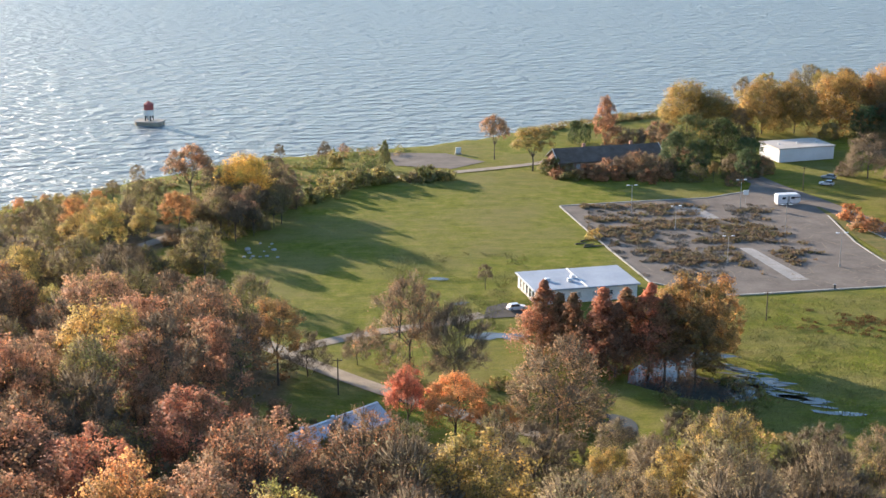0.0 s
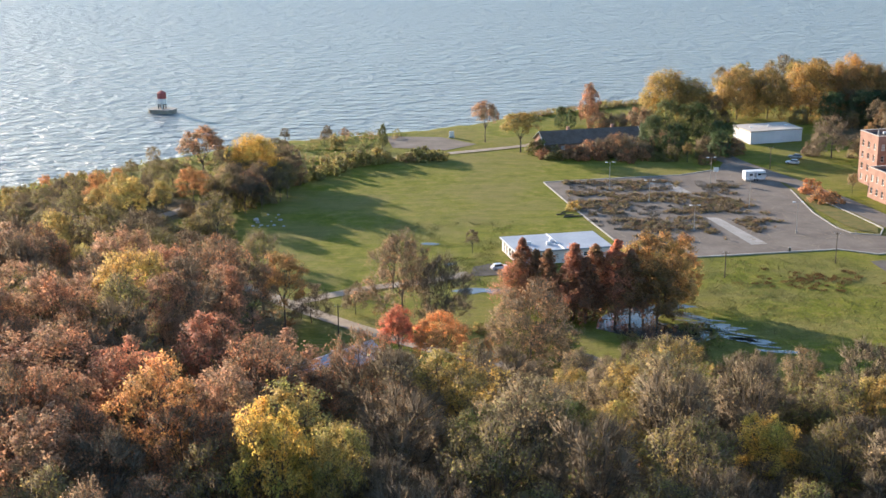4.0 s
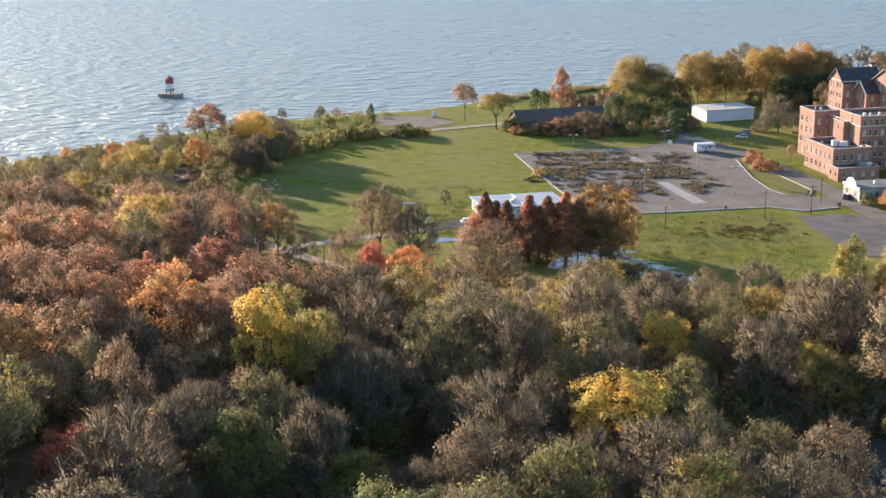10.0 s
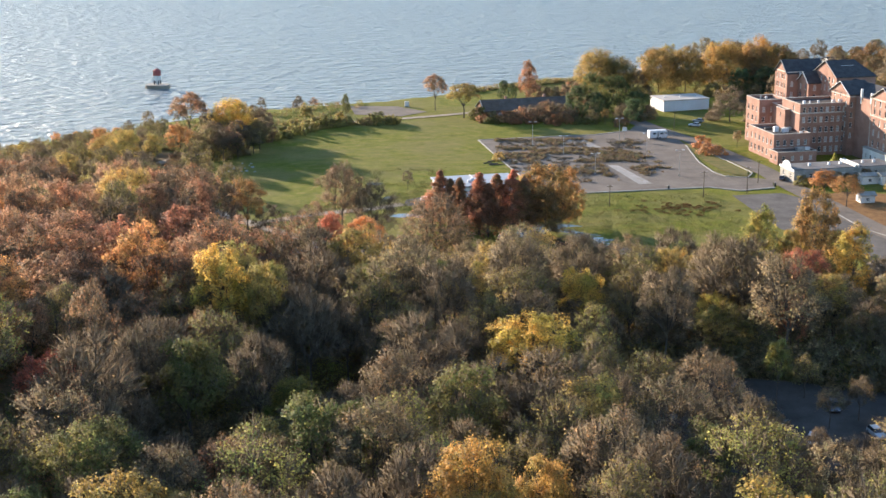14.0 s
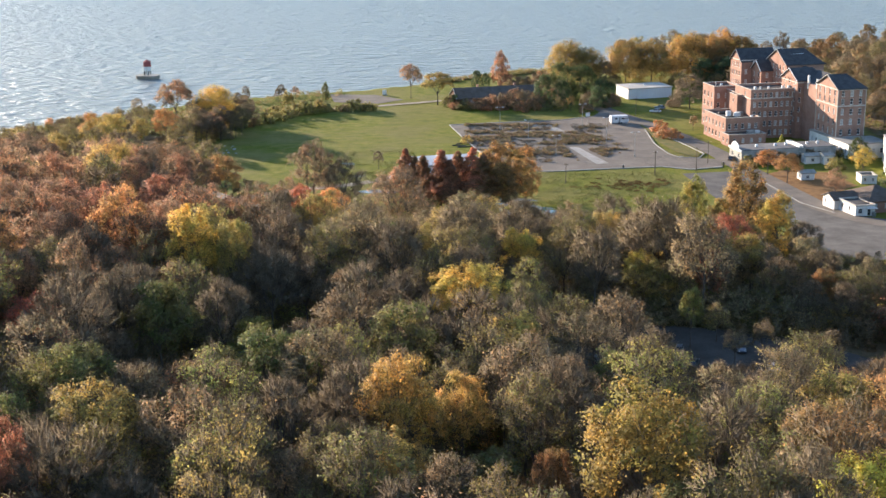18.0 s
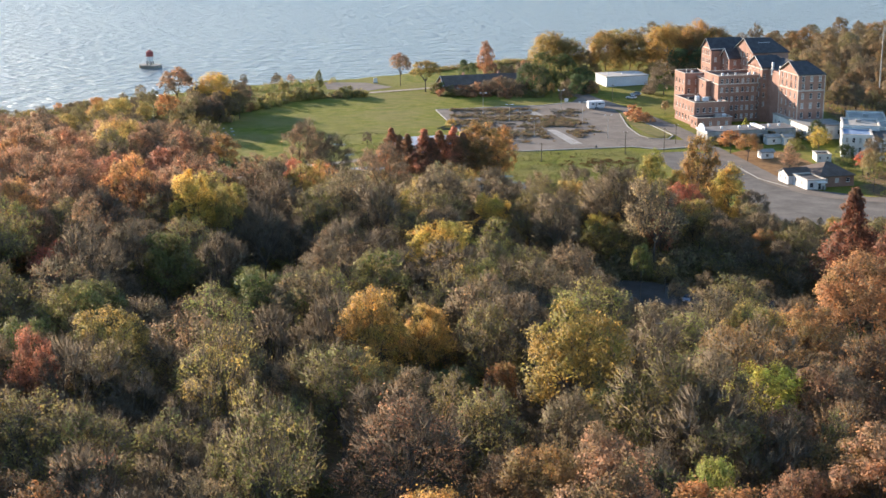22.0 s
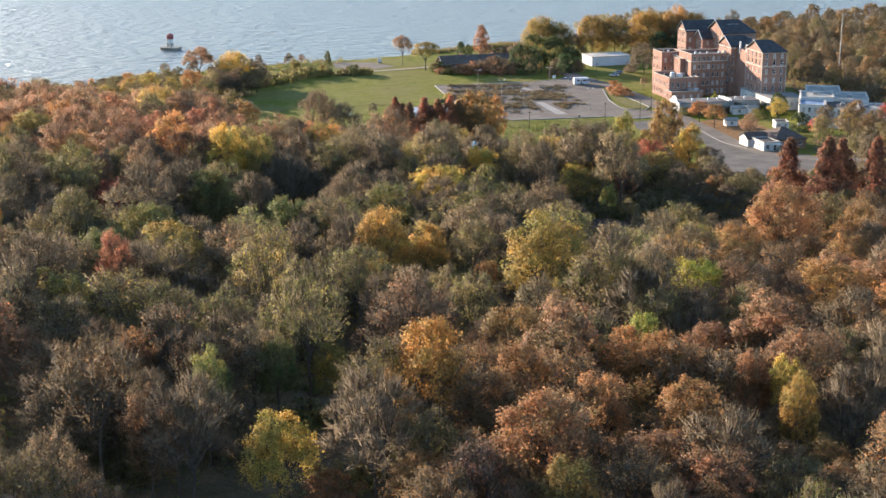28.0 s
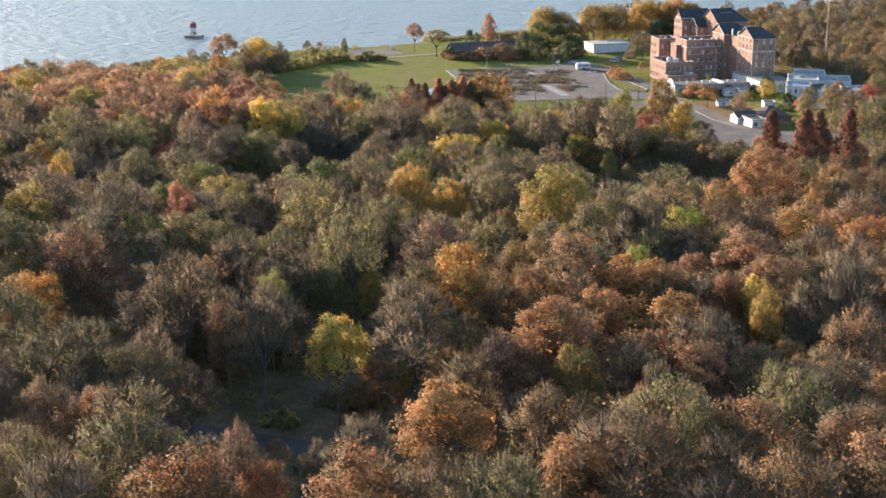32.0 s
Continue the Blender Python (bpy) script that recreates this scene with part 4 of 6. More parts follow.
# ---- low pavilion beside the drive ----
pav = thing("pavilion", pose(21.2, 315.8, 0, 0, 0, 13.5), "low white block pavilion with a pale metal roof", "pavilion")
PAV_ROOF = surface("pale_blue_roof", (0.27, 0.30, 0.345), (0.37, 0.40, 0.44), 0.2, 3.0, 0.55, 0.1)
block(pav, 0, 0, 24.5, 14.5, -0.4, 3.3, WHITE, {"w": [(2.2 + 2.5 * i, 1.6, 1.9, 2.4) for i in range(5)], "s": bays(24.5, 6, 2.5, (1.9,), 1.2, 1.1)})
part("roof", boxed(-0.6, -0.6, 3.32, 25.1, 15.1, 3.72, bevel=0.05), PAV_ROOF, pav)
part("roof_seam", boxed(12.0, -0.6, 3.725, 12.35, 15.1, 3.86), WHITE, pav, "bright roof seam")
for u, v in ((4.0, 5.5), (9.0, 4.2), (10.5, 6.5)):
    part("roof_vent", boxed(u, v, 3.725, u + 1.2, v + 1.0, 4.5, bevel=0.08), WHITE_METAL, pav)

# ---- long metal-roofed barn under the trees ----
bx, by, ang = -30.5, 219.5, math.degrees(math.atan2(23.0, 22.0))
barn = thing("long_shed", pose(bx, by, height(-20, 232) - 1.2, 0, 0, ang), "long low shed with a pale galvanised roof among the trees", "shed")
block(barn, -4, -3.4, 27, 3.4, -0.8, 2.4, surface("grey_boards", (0.16, 0.14, 0.12), (0.28, 0.25, 0.22), 0.5, 6, 0.9, 0.3))
gable_roof(barn, -4, -3.4, 27, 3.4, 2.4, 4.5, slab=surface("galvanised_roof", (0.42, 0.45, 0.50), (0.62, 0.64, 0.68), 0.3, 2.5, 0.5, 0.15, 0.2), gable=WOOD_POLE)
part("ridge_cap", boxed(-4.4, -0.25, 4.70, 27.4, 0.25, 4.86), WHITE_METAL, barn)
for u in (2.5, 9.5, 16.5):
    part("ridge_vent", boxed(u, -0.35, 4.86, u + 0.7, 0.35, 5.3, bevel=0.06), WHITE_METAL, barn)

# ---- lighthouse ----
light = thing("lighthouse", pose(-111.6, 544.5, -1, 0, 0, -14) @ Matrix.Scale(0.9, 4), "small red-capped white lighthouse on a low stone pier in the river", "lighthouse")
bm = prism(bmesh.new(), [(-5.8, -2.2), (-4.4, -3.6), (4.6, -3.6), (5.8, -2.4), (5.8, 2.4), (4.6, 3.6), (-4.4, 3.6), (-5.8, 2.4)], -2.0, 1.5)
part("pier", bm, surface("pier_stone", (0.20, 0.17, 0.13), (0.36, 0.32, 0.26), 0.3, 3, 0.9, 0.4), light)
bm = prism(bmesh.new(), [(-6.1, -2.3), (-4.6, -3.9), (4.8, -3.9), (6.1, -2.5), (6.1, 2.5), (4.8, 3.9), (-4.6, 3.9), (-6.1, 2.5)], 1.5, 1.85)
part("pier_cap", bm, CONCRETE, light)
for a in range(4):
    q = math.pi / 4 + a * math.pi / 2
    part("leg", tube(bmesh.new(), (1.75 * math.cos(q), 1.75 * math.sin(q), 1.85), (1.6 * math.cos(q), 1.6 * math.sin(q), 4.1), 0.32, 0.3, 8), DARK_METAL, light)
part("stair_core", tube(bmesh.new(), (0, 0, 1.85), (0, 0, 4.1), 0.6, 0.6, 8), WHITE, light)
part("tower", tube(bmesh.new(), (0, 0, 4.1), (0, 0, 6.6), 2.15, 2.05, 8), WHITE, light, "white-painted tower drum")
part("lantern_room", tube(bmesh.new(), (0, 0, 6.6), (0, 0, 8.9), 2.1, 2.1, 8), RED_PAINT, light, "red lantern room")
part("gallery", tube(bmesh.new(), (0, 0, 6.5), (0, 0, 6.68), 2.4, 2.4, 8), RED_PAINT, light)
part("roof", tube(bmesh.new(), (0, 0, 8.9), (0, 0, 10.1), 2.3, 0.25, 8), RED_PAINT, light)
part("finial", tube(bmesh.new(), (0, 0, 10.1), (0, 0, 11.0), 0.12, 0.05, 6), DARK_METAL, light)
for a in range(10):
    q = a * 2 * math.pi / 10
    part("rail_post", tube(bmesh.new(), (5.2 * math.cos(q), 3.3 * math.sin(q), 1.85), (5.2 * math.cos(q), 3.3 * math.sin(q), 2.8), 0.04, 0.04, 5), GREY_METAL, light)


# ---- street furniture ----
def lamp_post(h):
    ob = thing("lamp_post", Matrix.Identity(4), "tall grey twin-headed lamp post standing on the lot", "lamp post", "lot lamps")
    part("base", tube(bmesh.new(), (0, 0, -0.2), (0, 0, 0.7), 0.28, 0.26, 10), CONCRETE, ob)
    part("pole", tube(bmesh.new(), (0, 0, 0.7), (0, 0, h), 0.11, 0.07, 8), GREY_METAL, ob)
    part("arm", tube(bmesh.new(), (-0.9, 0, h - 0.02), (0.9, 0, h - 0.02), 0.045, 0.045, 6), GREY_METAL, ob)
    for s in (-1, 1):
        part("lamp_head", boxed(s * 1.15 - 0.42, -0.22, h - 0.06, s * 1.15 + 0.42, 0.22, h + 0.16, bevel=0.06), WHITE_METAL, ob, "pale lamp head")
    return ob


for x, y, h in ((53.4, 399, 8.8), (85.8, 406.7, 8.6), (92, 377, 8.6), (98.8, 347, 8.7), (63.5, 383.5, 6.6), (71.5, 350.5, 7.0)):
    q = lamp_post(h)
    q.matrix_world = pose(x, y, 0.1, 0, 0, 8)


def utility_pole(x, y, h, lean=0.0):
    ob = thing("utility_pole", pose(x, y, height(x, y), 0, lean, 0), "brown weathered wooden utility pole in the grass", "utility pole", "utility poles")
    part("pole", tube(bmesh.new(), (0, 0, -0.6), (0, 0, h), 0.15, 0.10, 8), WOOD_POLE, ob)
    part("crossarm", boxed(-0.9, -0.06, h - 0.55, 0.9, 0.06, h - 0.43), WOOD_POLE, ob)
    for s in (-0.7, 0.0, 0.7):
        part("insulator", tube(bmesh.new(), (s, 0, h - 0.43), (s, 0, h - 0.2), 0.05, 0.03, 6), WHITE, ob)


for x, y, h in ((71.4, 304.6, 6.8), (101.8, 317.3, 8.2), (116.2, 322, 8.6), (122.5, 336, 7.6), (-19.8, 256.8, 7.4), (109.5, 430, 7.5)):
    utility_pole(x, y, h)
wood_lamp = thing("street_lamp", pose(9.5, 219, height(9.5, 219)), "thin grey street lamp with a small white head", "street lamp")
part("pole", tube(bmesh.new(), (0, 0, -0.4), (0, 0, 5.6), 0.08, 0.06, 8), GREY_METAL, wood_lamp)
part("lamp_head", boxed(-0.5, -0.2, 5.5, 0.3, 0.2, 5.75, bevel=0.05), WHITE_METAL, wood_lamp)
mast = thing("radio_mast", pose(217, 408, 0), "tall thin pale radio mast behind the trees", "mast")
part("pole", tube(bmesh.new(), (0, 0, -0.5), (0, 0, 32.5), 0.32, 0.18, 8), GREY_METAL, mast)
part("antenna", tube(bmesh.new(), (0, 0, 32.5), (0, 0, 35.0), 0.06, 0.03, 6), WHITE_METAL, mast)
sign = thing("notice_sign", pose(88.3, 411.5, 0.1, 0, 0, 5), "pale notice board on a post beside the lamp", "sign")
part("post", tube(bmesh.new(), (0, 0, -0.2), (0, 0, 4.6), 0.06, 0.06, 6), GREY_METAL, sign)
part("board", boxed(-0.8, -0.12, 3.1, 0.8, -0.065, 4.5), WHITE, sign)
marker = thing("stone_marker", pose(5.2, 485, 0, 0, 0, 12), "white stone marker beside dark shrubs on the lawn", "marker")
part("plinth", boxed(-1.1, -0.5, -0.2, 1.1, 0.5, 0.4, bevel=0.05), CONCRETE, marker)
part("slab", boxed(-0.9, -0.25, 0.4, 0.9, 0.25, 2.3, bevel=0.08), WHITE, marker)
for x, y in ((62.3, 322.4), (92.6, 328.0), (127.2, 332)):
    b = thing("bollard", pose(x, y, 0.1), "dark stubby post standing at the kerb", "post", "kerb posts")
    part("shaft", boxed(-0.25, -0.2, -0.2, 0.25, 0.2, 1.1, bevel=0.05), DARK_METAL, b)
    part("cap", boxed(-0.3, -0.25, 1.1, 0.3, 0.25, 1.22, bevel=0.03), GREY_METAL, b)


def kerb(points, label, w=0.35, h=0.16):
    """A kerb of single stones along a line."""
    ob = thing("kerb", pose(0, 0, 0), label, "kerb")
    tagged(ob, kind="structure")
    bm = bmesh.new()
    for (xa, ya), (xb, yb) in zip(points, points[1:]):
        d = Vector((xb - xa, yb - ya, 0))
        n = max(int(d.length / 2.0), 1)
        for i in range(n):
            p, q = Vector((xa, ya, 0)) + d * (i / n), Vector((xa, ya, 0)) + d * ((i + 0.97) / n)
            z = height((p.x + q.x) / 2, (p.y + q.y) / 2)
            mid, ln = (p + q) / 2, (q - p).length
            m = Matrix.Translation((mid.x, mid.y, z + h / 2)) @ Matrix.Rotation(math.atan2(d.y, d.x), 4, "Z") @ Matrix.Diagonal((ln, w, h + 0.25, 1))
            bmesh.ops.create_cube(bm, size=1.0, matrix=m)
    part("kerb_stones", bm, CONCRETE, ob)


kerb([(65.2, 322.6), (93.1, 327.9), (105.6, 330.1), (115, 325.3), (126.5, 329.5)], "pale concrete kerb along the lot's grass verge", 0.7)
kerb([(34, 410.4), (54.2, 415.2), (78.3, 420.1), (92, 428.4)], "pale concrete kerb along the lot's far edge", 0.5)
kerb([(34.0, 410), (41.2, 373), (49.8, 333.5), (64.9, 322.8)], "pale concrete kerb along the lawn edge of the lot", 0.4)
kerb([(109.2, 399), (109, 370), (111.2, 352.5), (114, 346.5), (121, 344.5), (124, 352), (119, 372), (112, 396)], "pale concrete kerb round the grass island", 0.4)
kerb([(135.6, 304), (140.5, 276), (147, 262)], "pale concrete kerb beside the yard", 0.4)


# ---- vehicles ----
def loft(bm, rings):
    """A closed body through rings of points."""
    rows = [[bm.verts.new(p) for p in r] for r in rings]
    n = len(rings[0])
    for a, b in zip(rows, rows[1:]):
        for i in range(n):
            bm.faces.new((a[i], a[(i + 1) % n], b[(i + 1) % n], b[i]))
    bm.faces.new(rows[0][::-1])
    bm.faces.new(rows[-1])
    bmesh.ops.recalc_face_normals(bm, faces=bm.faces)
    return bm


def car(x, y, turn, colour, label, tall=1.5, length=4.6, category="car"):
    ob = thing(category, pose(x, y, height(x, y) + 0.15, 0, 0, turn), label, category, "parked cars")
    h, w = length / 2, 0.9
    body = paint("car_paint", colour)
    ring = lambda xx, z0, z1, ww: [(xx, -ww, z0), (xx, ww, z0), (xx, ww * 1.02, (z0 + z1) / 2), (xx, ww * 0.94, z1), (xx, -ww * 0.94, z1), (xx, -ww * 1.02, (z0 + z1) / 2)]
    part("body", loft(bmesh.new(), [ring(-h, 0.4, 0.82, w * 0.85), ring(-h + 0.25, 0.28, 0.95, w), ring(-0.5, 0.26, 0.98, w), ring(h - 1.3, 0.26, 0.95, w), ring(h - 0.2, 0.3, 0.78, w * 0.95), ring(h, 0.4, 0.66, w * 0.8)]), body, ob)
    cab = lambda xx, z, ww: [(xx, -ww, z), (xx, ww, z)]
    bm = bmesh.new()
    prof = [(-h + 0.35, 0.95), (-h + 0.75, tall - 0.02), (0.25, tall), (h - 1.45, 0.95)]
    loft(bm, [[(px, s * (w * 0.93 if pz < 1 else w * 0.74), pz) for px, pz in prof] for s in (-1, 1)])
    part("cabin", bm, GLASS, ob, "dark glazed cabin")
    part("roof", boxed(-h + 0.8, -w * 0.73, tall - 0.03, 0.28, w * 0.73, tall + 0.05, bevel=0.03), body, ob)
    for s in (-1, 1):
        for px in (-h + 0.85, h - 0.9):
            t = part("wheel", tube(bmesh.new(), (px, s * 0.72, 0.33), (px, s * 0.94, 0.33), 0.33, 0.33, 14), RUBBER, ob)
            part("rim", tube(bmesh.new(), (px, s * 0.9, 0.33), (px, s * 0.955, 0.33), 0.2, 0.19, 10), GREY_METAL, t)
        part("headlight", boxed(h - 0.16, s * 0.62 - 0.18, 0.58, h + 0.01, s * 0.62 + 0.18, 0.72, bevel=0.02), WHITE_METAL, ob)
        part("tail_light", boxed(-h - 0.01, s * 0.66 - 0.14, 0.62, -h + 0.12, s * 0.66 + 0.14, 0.84, bevel=0.02), RED_PAINT, ob)
        part("side_mirror", boxed(h - 1.75, s * 0.98 - 0.09, 0.98, h - 1.6, s * 0.98 + 0.09, 1.12, bevel=0.02), body, ob)


car(69.2, 122.5, -105, (0.62, 0.66, 0.70), "silver-white estate car parked with its nose to the wood", 1.6)
car(66.0, 126.3, 75, (0.05, 0.02, 0.025), "dark maroon car parked on the shaded asphalt", 1.5)
car(62.6, 119.0, 100, (0.03, 0.035, 0.03), "dark grey car parked on the shaded asphalt", 1.5)
car(92.8, 125.5, -95, (0.07, 0.09, 0.13), "blue-grey car parked on the shaded asphalt", 1.5)
car(85.0, 109.3, -110, (0.55, 0.56, 0.55), "silver pickup-sized car parked on the shaded asphalt", 1.7, 5.0)
car(81.8, 116.8, 70, (0.035, 0.04, 0.04), "black car parked on the shaded asphalt", 1.5)
car(76.7, 135.0, -100, (0.06, 0.06, 0.07), "dark car parked on the shaded asphalt", 1.5)
car(74.5, 103.0, 60, (0.16, 0.17, 0.18), "grey car parked on the shaded asphalt", 1.5)
car(111.0, 104.5, 85, (0.60, 0.61, 0.62), "white van-like car parked under the trees", 1.8, 4.9)
car(109.0, 99.0, 85, (0.30, 0.34, 0.38), "pale blue car parked under the trees", 1.5)
car(80.0, 124.0, -100, (0.10, 0.11, 0.12), "dark grey car parked on the shaded asphalt", 1.5)
car(97.0, 113.0, -80, (0.45, 0.46, 0.47), "silver car parked on the shaded asphalt", 1.5)
car(16.6, 312.3, 20, (0.55, 0.57, 0.60), "silver-white car parked beside the pavilion", 1.5)
car(118.5, 437, 160, (0.45, 0.46, 0.47), "silver car parked beside the far road", 1.5)
car(121.5, 446, 150, (0.20, 0.21, 0.22), "grey car parked beside the far road", 1.5)
car(131.5, 341, 70, (0.06, 0.06, 0.07), "dark car parked beside the brick building", 1.5)

rv = thing("camper_trailer", pose(100.8, 412.8, 0.13, 0, 0, 12), "white camper trailer with a dark awning standing on the lot", "trailer")
part("body", loft(bmesh.new(), [[(-3.6, -1.25, 0.6), (-3.6, 1.25, 0.6), (-3.6, 1.25, 2.9), (-3.6, -1.25, 2.9)], [(-3.4, -1.3, 0.5), (-3.4, 1.3, 0.5), (-3.4, 1.3, 3.1), (-3.4, -1.3, 3.1)], [(3.0, -1.3, 0.5), (3.0, 1.3, 0.5), (3.0, 1.3, 3.1), (3.0, -1.3, 3.1)], [(3.6, -1.2, 0.9), (3.6, 1.2, 0.9), (3.4, 1.2, 2.6), (3.4, -1.2, 2.6)]]), WHITE_METAL, rv)
for px in (-2.2, 0.6):
    part("window", boxed(px, -1.335, 1.7, px + 1.1, -1.29, 2.35), GLASS, rv)
part("door", boxed(-0.6, -1.335, 0.7, 0.15, -1.29, 2.5), GREY_METAL, rv)
part("awning", boxed(1.4, -2.3, 2.2, 3.2, -1.3, 2.3), DARK_METAL, rv)
for s in (-1, 1):
    for px in (-0.4, 0.5):
        part("wheel", tube(bmesh.new(), (px, s * 1.1, 0.35), (px, s * 1.31, 0.35), 0.35, 0.35, 12), RUBBER, rv)
part("skirt", boxed(-3.4, -1.2, 0.05, 3.0, 1.2, 0.55), GREY_METAL, rv)

# ---- surfaces on the lot ----
PALE = surface("pale_worn_concrete", (0.26, 0.25, 0.23), (0.38, 0.36, 0.33), 0.2, 3.0, 0.9, 0.3)
tagged(draped("concrete_strip", [(77.2, 364.5), (80.6, 364.5), (88.6, 336), (84.2, 335)], 0.135, PALE, 4.0), "pale worn concrete strip across the lot", "pavement", kind="structure")
tagged(draped("concrete_strip", [(66, 410), (73, 412), (78, 396), (74, 395)], 0.135, PALE, 4.0), "pale worn concrete patch on the lot", "pavement", kind="structure")
tagged(draped("concrete_strip", [(76, 383), (81, 384), (80, 378), (76, 378)], 0.135, PALE, 4.0), "pale worn concrete patch on the lot", "pavement", kind="structure")
ISLAND_GRASS = surface("island_grass", (0.085, 0.10, 0.02), (0.20, 0.15, 0.05), 0.35, 3, 0.95, 0.2)
GRASS_TIP = surface("dry_grass", (0.17, 0.18, 0.05), (0.30, 0.26, 0.11), 0.4, 3, 0.95, 0.0)
WEED = surface("dead_weeds", (0.17, 0.14, 0.105), (0.31, 0.255, 0.19), 0.35, 3, 0.95, 0.0)
LITTER = surface("leaf_litter_verge", (0.14, 0.075, 0.03), (0.30, 0.16, 0.06), 0.4, 3, 0.95, 0.3)
tagged(draped("grass_island", [(108.2, 409), (109.6, 396), (111.2, 372), (114.0, 357), (116.5, 350), (121, 346.5), (122.6, 352), (118.2, 372), (112, 396), (109.3, 409)], 0.18, ISLAND_GRASS, 3.0), "leaf-strewn grass island between lot and road", "verge", kind="structure")
tagged(draped("leaf_verge", [(136.6, 316), (138.5, 303), (143.5, 278.5), (149.5, 264.5), (151.5, 268), (150, 286), (164, 300), (160, 320), (146, 324)], 0.12, LITTER, 3.0), "verge covered in fallen orange leaves", "verge", kind="structure")


def tufts(name, spots, material, blade, height_range, label, category, seed):
    """Uncountable blades of growth, joined."""
    rng = np.random.default_rng(seed)
    V, F = [], []
    for x, y, r, n in spots:
        for _ in range(n):
            a = rng.uniform(0, 2 * math.pi)
            d = r * math.sqrt(rng.random())
            px, py = x + d * math.cos(a), y + d * math.sin(a)
            hh = rng.uniform(*height_range)
            b = np.array([px, py, height(px, py) + 0.1])
            w = rng.normal(0, 1, 3) * np.array([1, 1, 0.15])
            w = w / np.linalg.norm(w) * blade * rng.uniform(0.5, 1.2)
            t = b + np.array([rng.normal(0, 0.45), rng.normal(0, 0.45), 1.0]) * hh
            k = len(V)
            V += [b - w, b + w, t]
            F.append((k, k + 1, k + 2))
    return tagged(new(name, mesh_from(name, V, F, [material])), label, category, kind="stuff")


weed_rng = random.Random(12)
spots = []
for _ in range(460):
    x, y = weed_rng.uniform(40, 94), weed_rng.uniform(338, 412)
    if not inside(x, y, LOT) or noise.noise((x * 0.085, y * 0.05, 2.0)) < 0.02 - 0.25 * smooth(80, 60, x) + 0.5 * smooth(360, 345, y) * smooth(66, 76, x):
        continue
    if inside(x, y, [(76.5, 366), (81, 366), (89, 336), (83, 335)]):
        continue
    spots.append((x, y, weed_rng.uniform(0.6, 2.2), weed_rng.randrange(40, 130)))
tufts("weeds", spots, WEED, 0.10, (0.1, 0.5), "dead brown weeds growing through the cracked lot", "weeds", 3)
tufts("weed_clumps", [(s[0], s[1], s[2] * 0.8, 26) for s in spots[::3]], WEED, 0.16, (0.3, 0.9), "olive weed clumps growing through the cracked lot", "weeds", 5)
mead = []
for _ in range(1500):
    x, y = weed_rng.uniform(56, 125), weed_rng.uniform(236, 322)
    if inside(x, y, WOODS) or (x > 108 and y > 270):
        continue
    mead.append((x, y, weed_rng.uniform(0.8, 2.5), 14))
for _ in range(900):
    x, y = weed_rng.uniform(-15, 34), weed_rng.uniform(298, 360)
    if noise.noise((x * 0.06, y * 0.06, 5.0)) > 0.0:
        mead.append((x, y, weed_rng.uniform(0.8, 2.5), 14))
tufts("meadow_grass", mead, GRASS_TIP, 0.07, (0.15, 0.5), "rough olive and straw meadow grass", "grass", 6)
tufts("dead_grass", [(92 + weed_rng.gauss(0, 7), 302 + weed_rng.gauss(0, 5), weed_rng.uniform(0.6, 1.6), 50) for _ in range(60)], LITTER, 0.10, (0.15, 0.5), "dead red-brown growth in the rough meadow", "weeds", 14)
cr = []
for _ in range(210):
    x, y = weed_rng.uniform(50, 122), weed_rng.uniform(330, 418)
    if inside(x, y, LOT):
        cr.append((x, y))
V, F = [], []
crack_rng = np.random.default_rng(8)
for x, y in cr:
    a = crack_rng.choice([0.23, 1.8]) + crack_rng.normal(0, 0.25)
    p = np.array([x, y, 0.0])
    for _ in range(crack_rng.integers(3, 8)):
        d = np.array([math.cos(a), math.sin(a), 0]) * crack_rng.uniform(0.8, 1.6)
        s = np.array([-math.sin(a), math.cos(a), 0]) * crack_rng.uniform(0.06, 0.16)
        q = p + d
        z = np.array([0, 0, height(p[0], p[1]) + 0.139])
        k = len(V)
        V += [p - s + z, q - s + z, q + s + z, p + s + z]
        F.append((k, k + 1, k + 2, k + 3))
        p, a = q, a + crack_rng.normal(0, 0.35)
tagged(new("crack_growth", mesh_from("crack_growth", V, F, [WEED])), "dark weedy cracks running over the worn lot", "cracks", kind="stuff")

# debris by the lawn
deb = random.Random(9)
ROCK = surface("pale_rubble", (0.26, 0.25, 0.22), (0.44, 0.42, 0.38), 0.8, 4, 0.9, 0.4)
for i in range(14):
    x, y = -46 + deb.uniform(-5, 5), 364 + deb.uniform(-9, 9)
    s = deb.uniform(0.3, 0.8)
    bm = bmesh.new()
    bmesh.ops.create_icosphere(bm, subdivisions=2, radius=s)
    for v in bm.verts:
        v.co *= 1 + 0.3 * noise.noise(v.co * 1.3 + Vector((i * 3.1, 0, 0)))
        v.co.z *= 0.55
    r = part("rubble_block", bm, ROCK)
    r.matrix_world = pose(x, y, height(x, y) + 0.15 * s, 0, 0, deb.uniform(0, 360))
    tagged(r, "pale lump of rubble dumped beside the lawn", "rubble", "rubble heap")
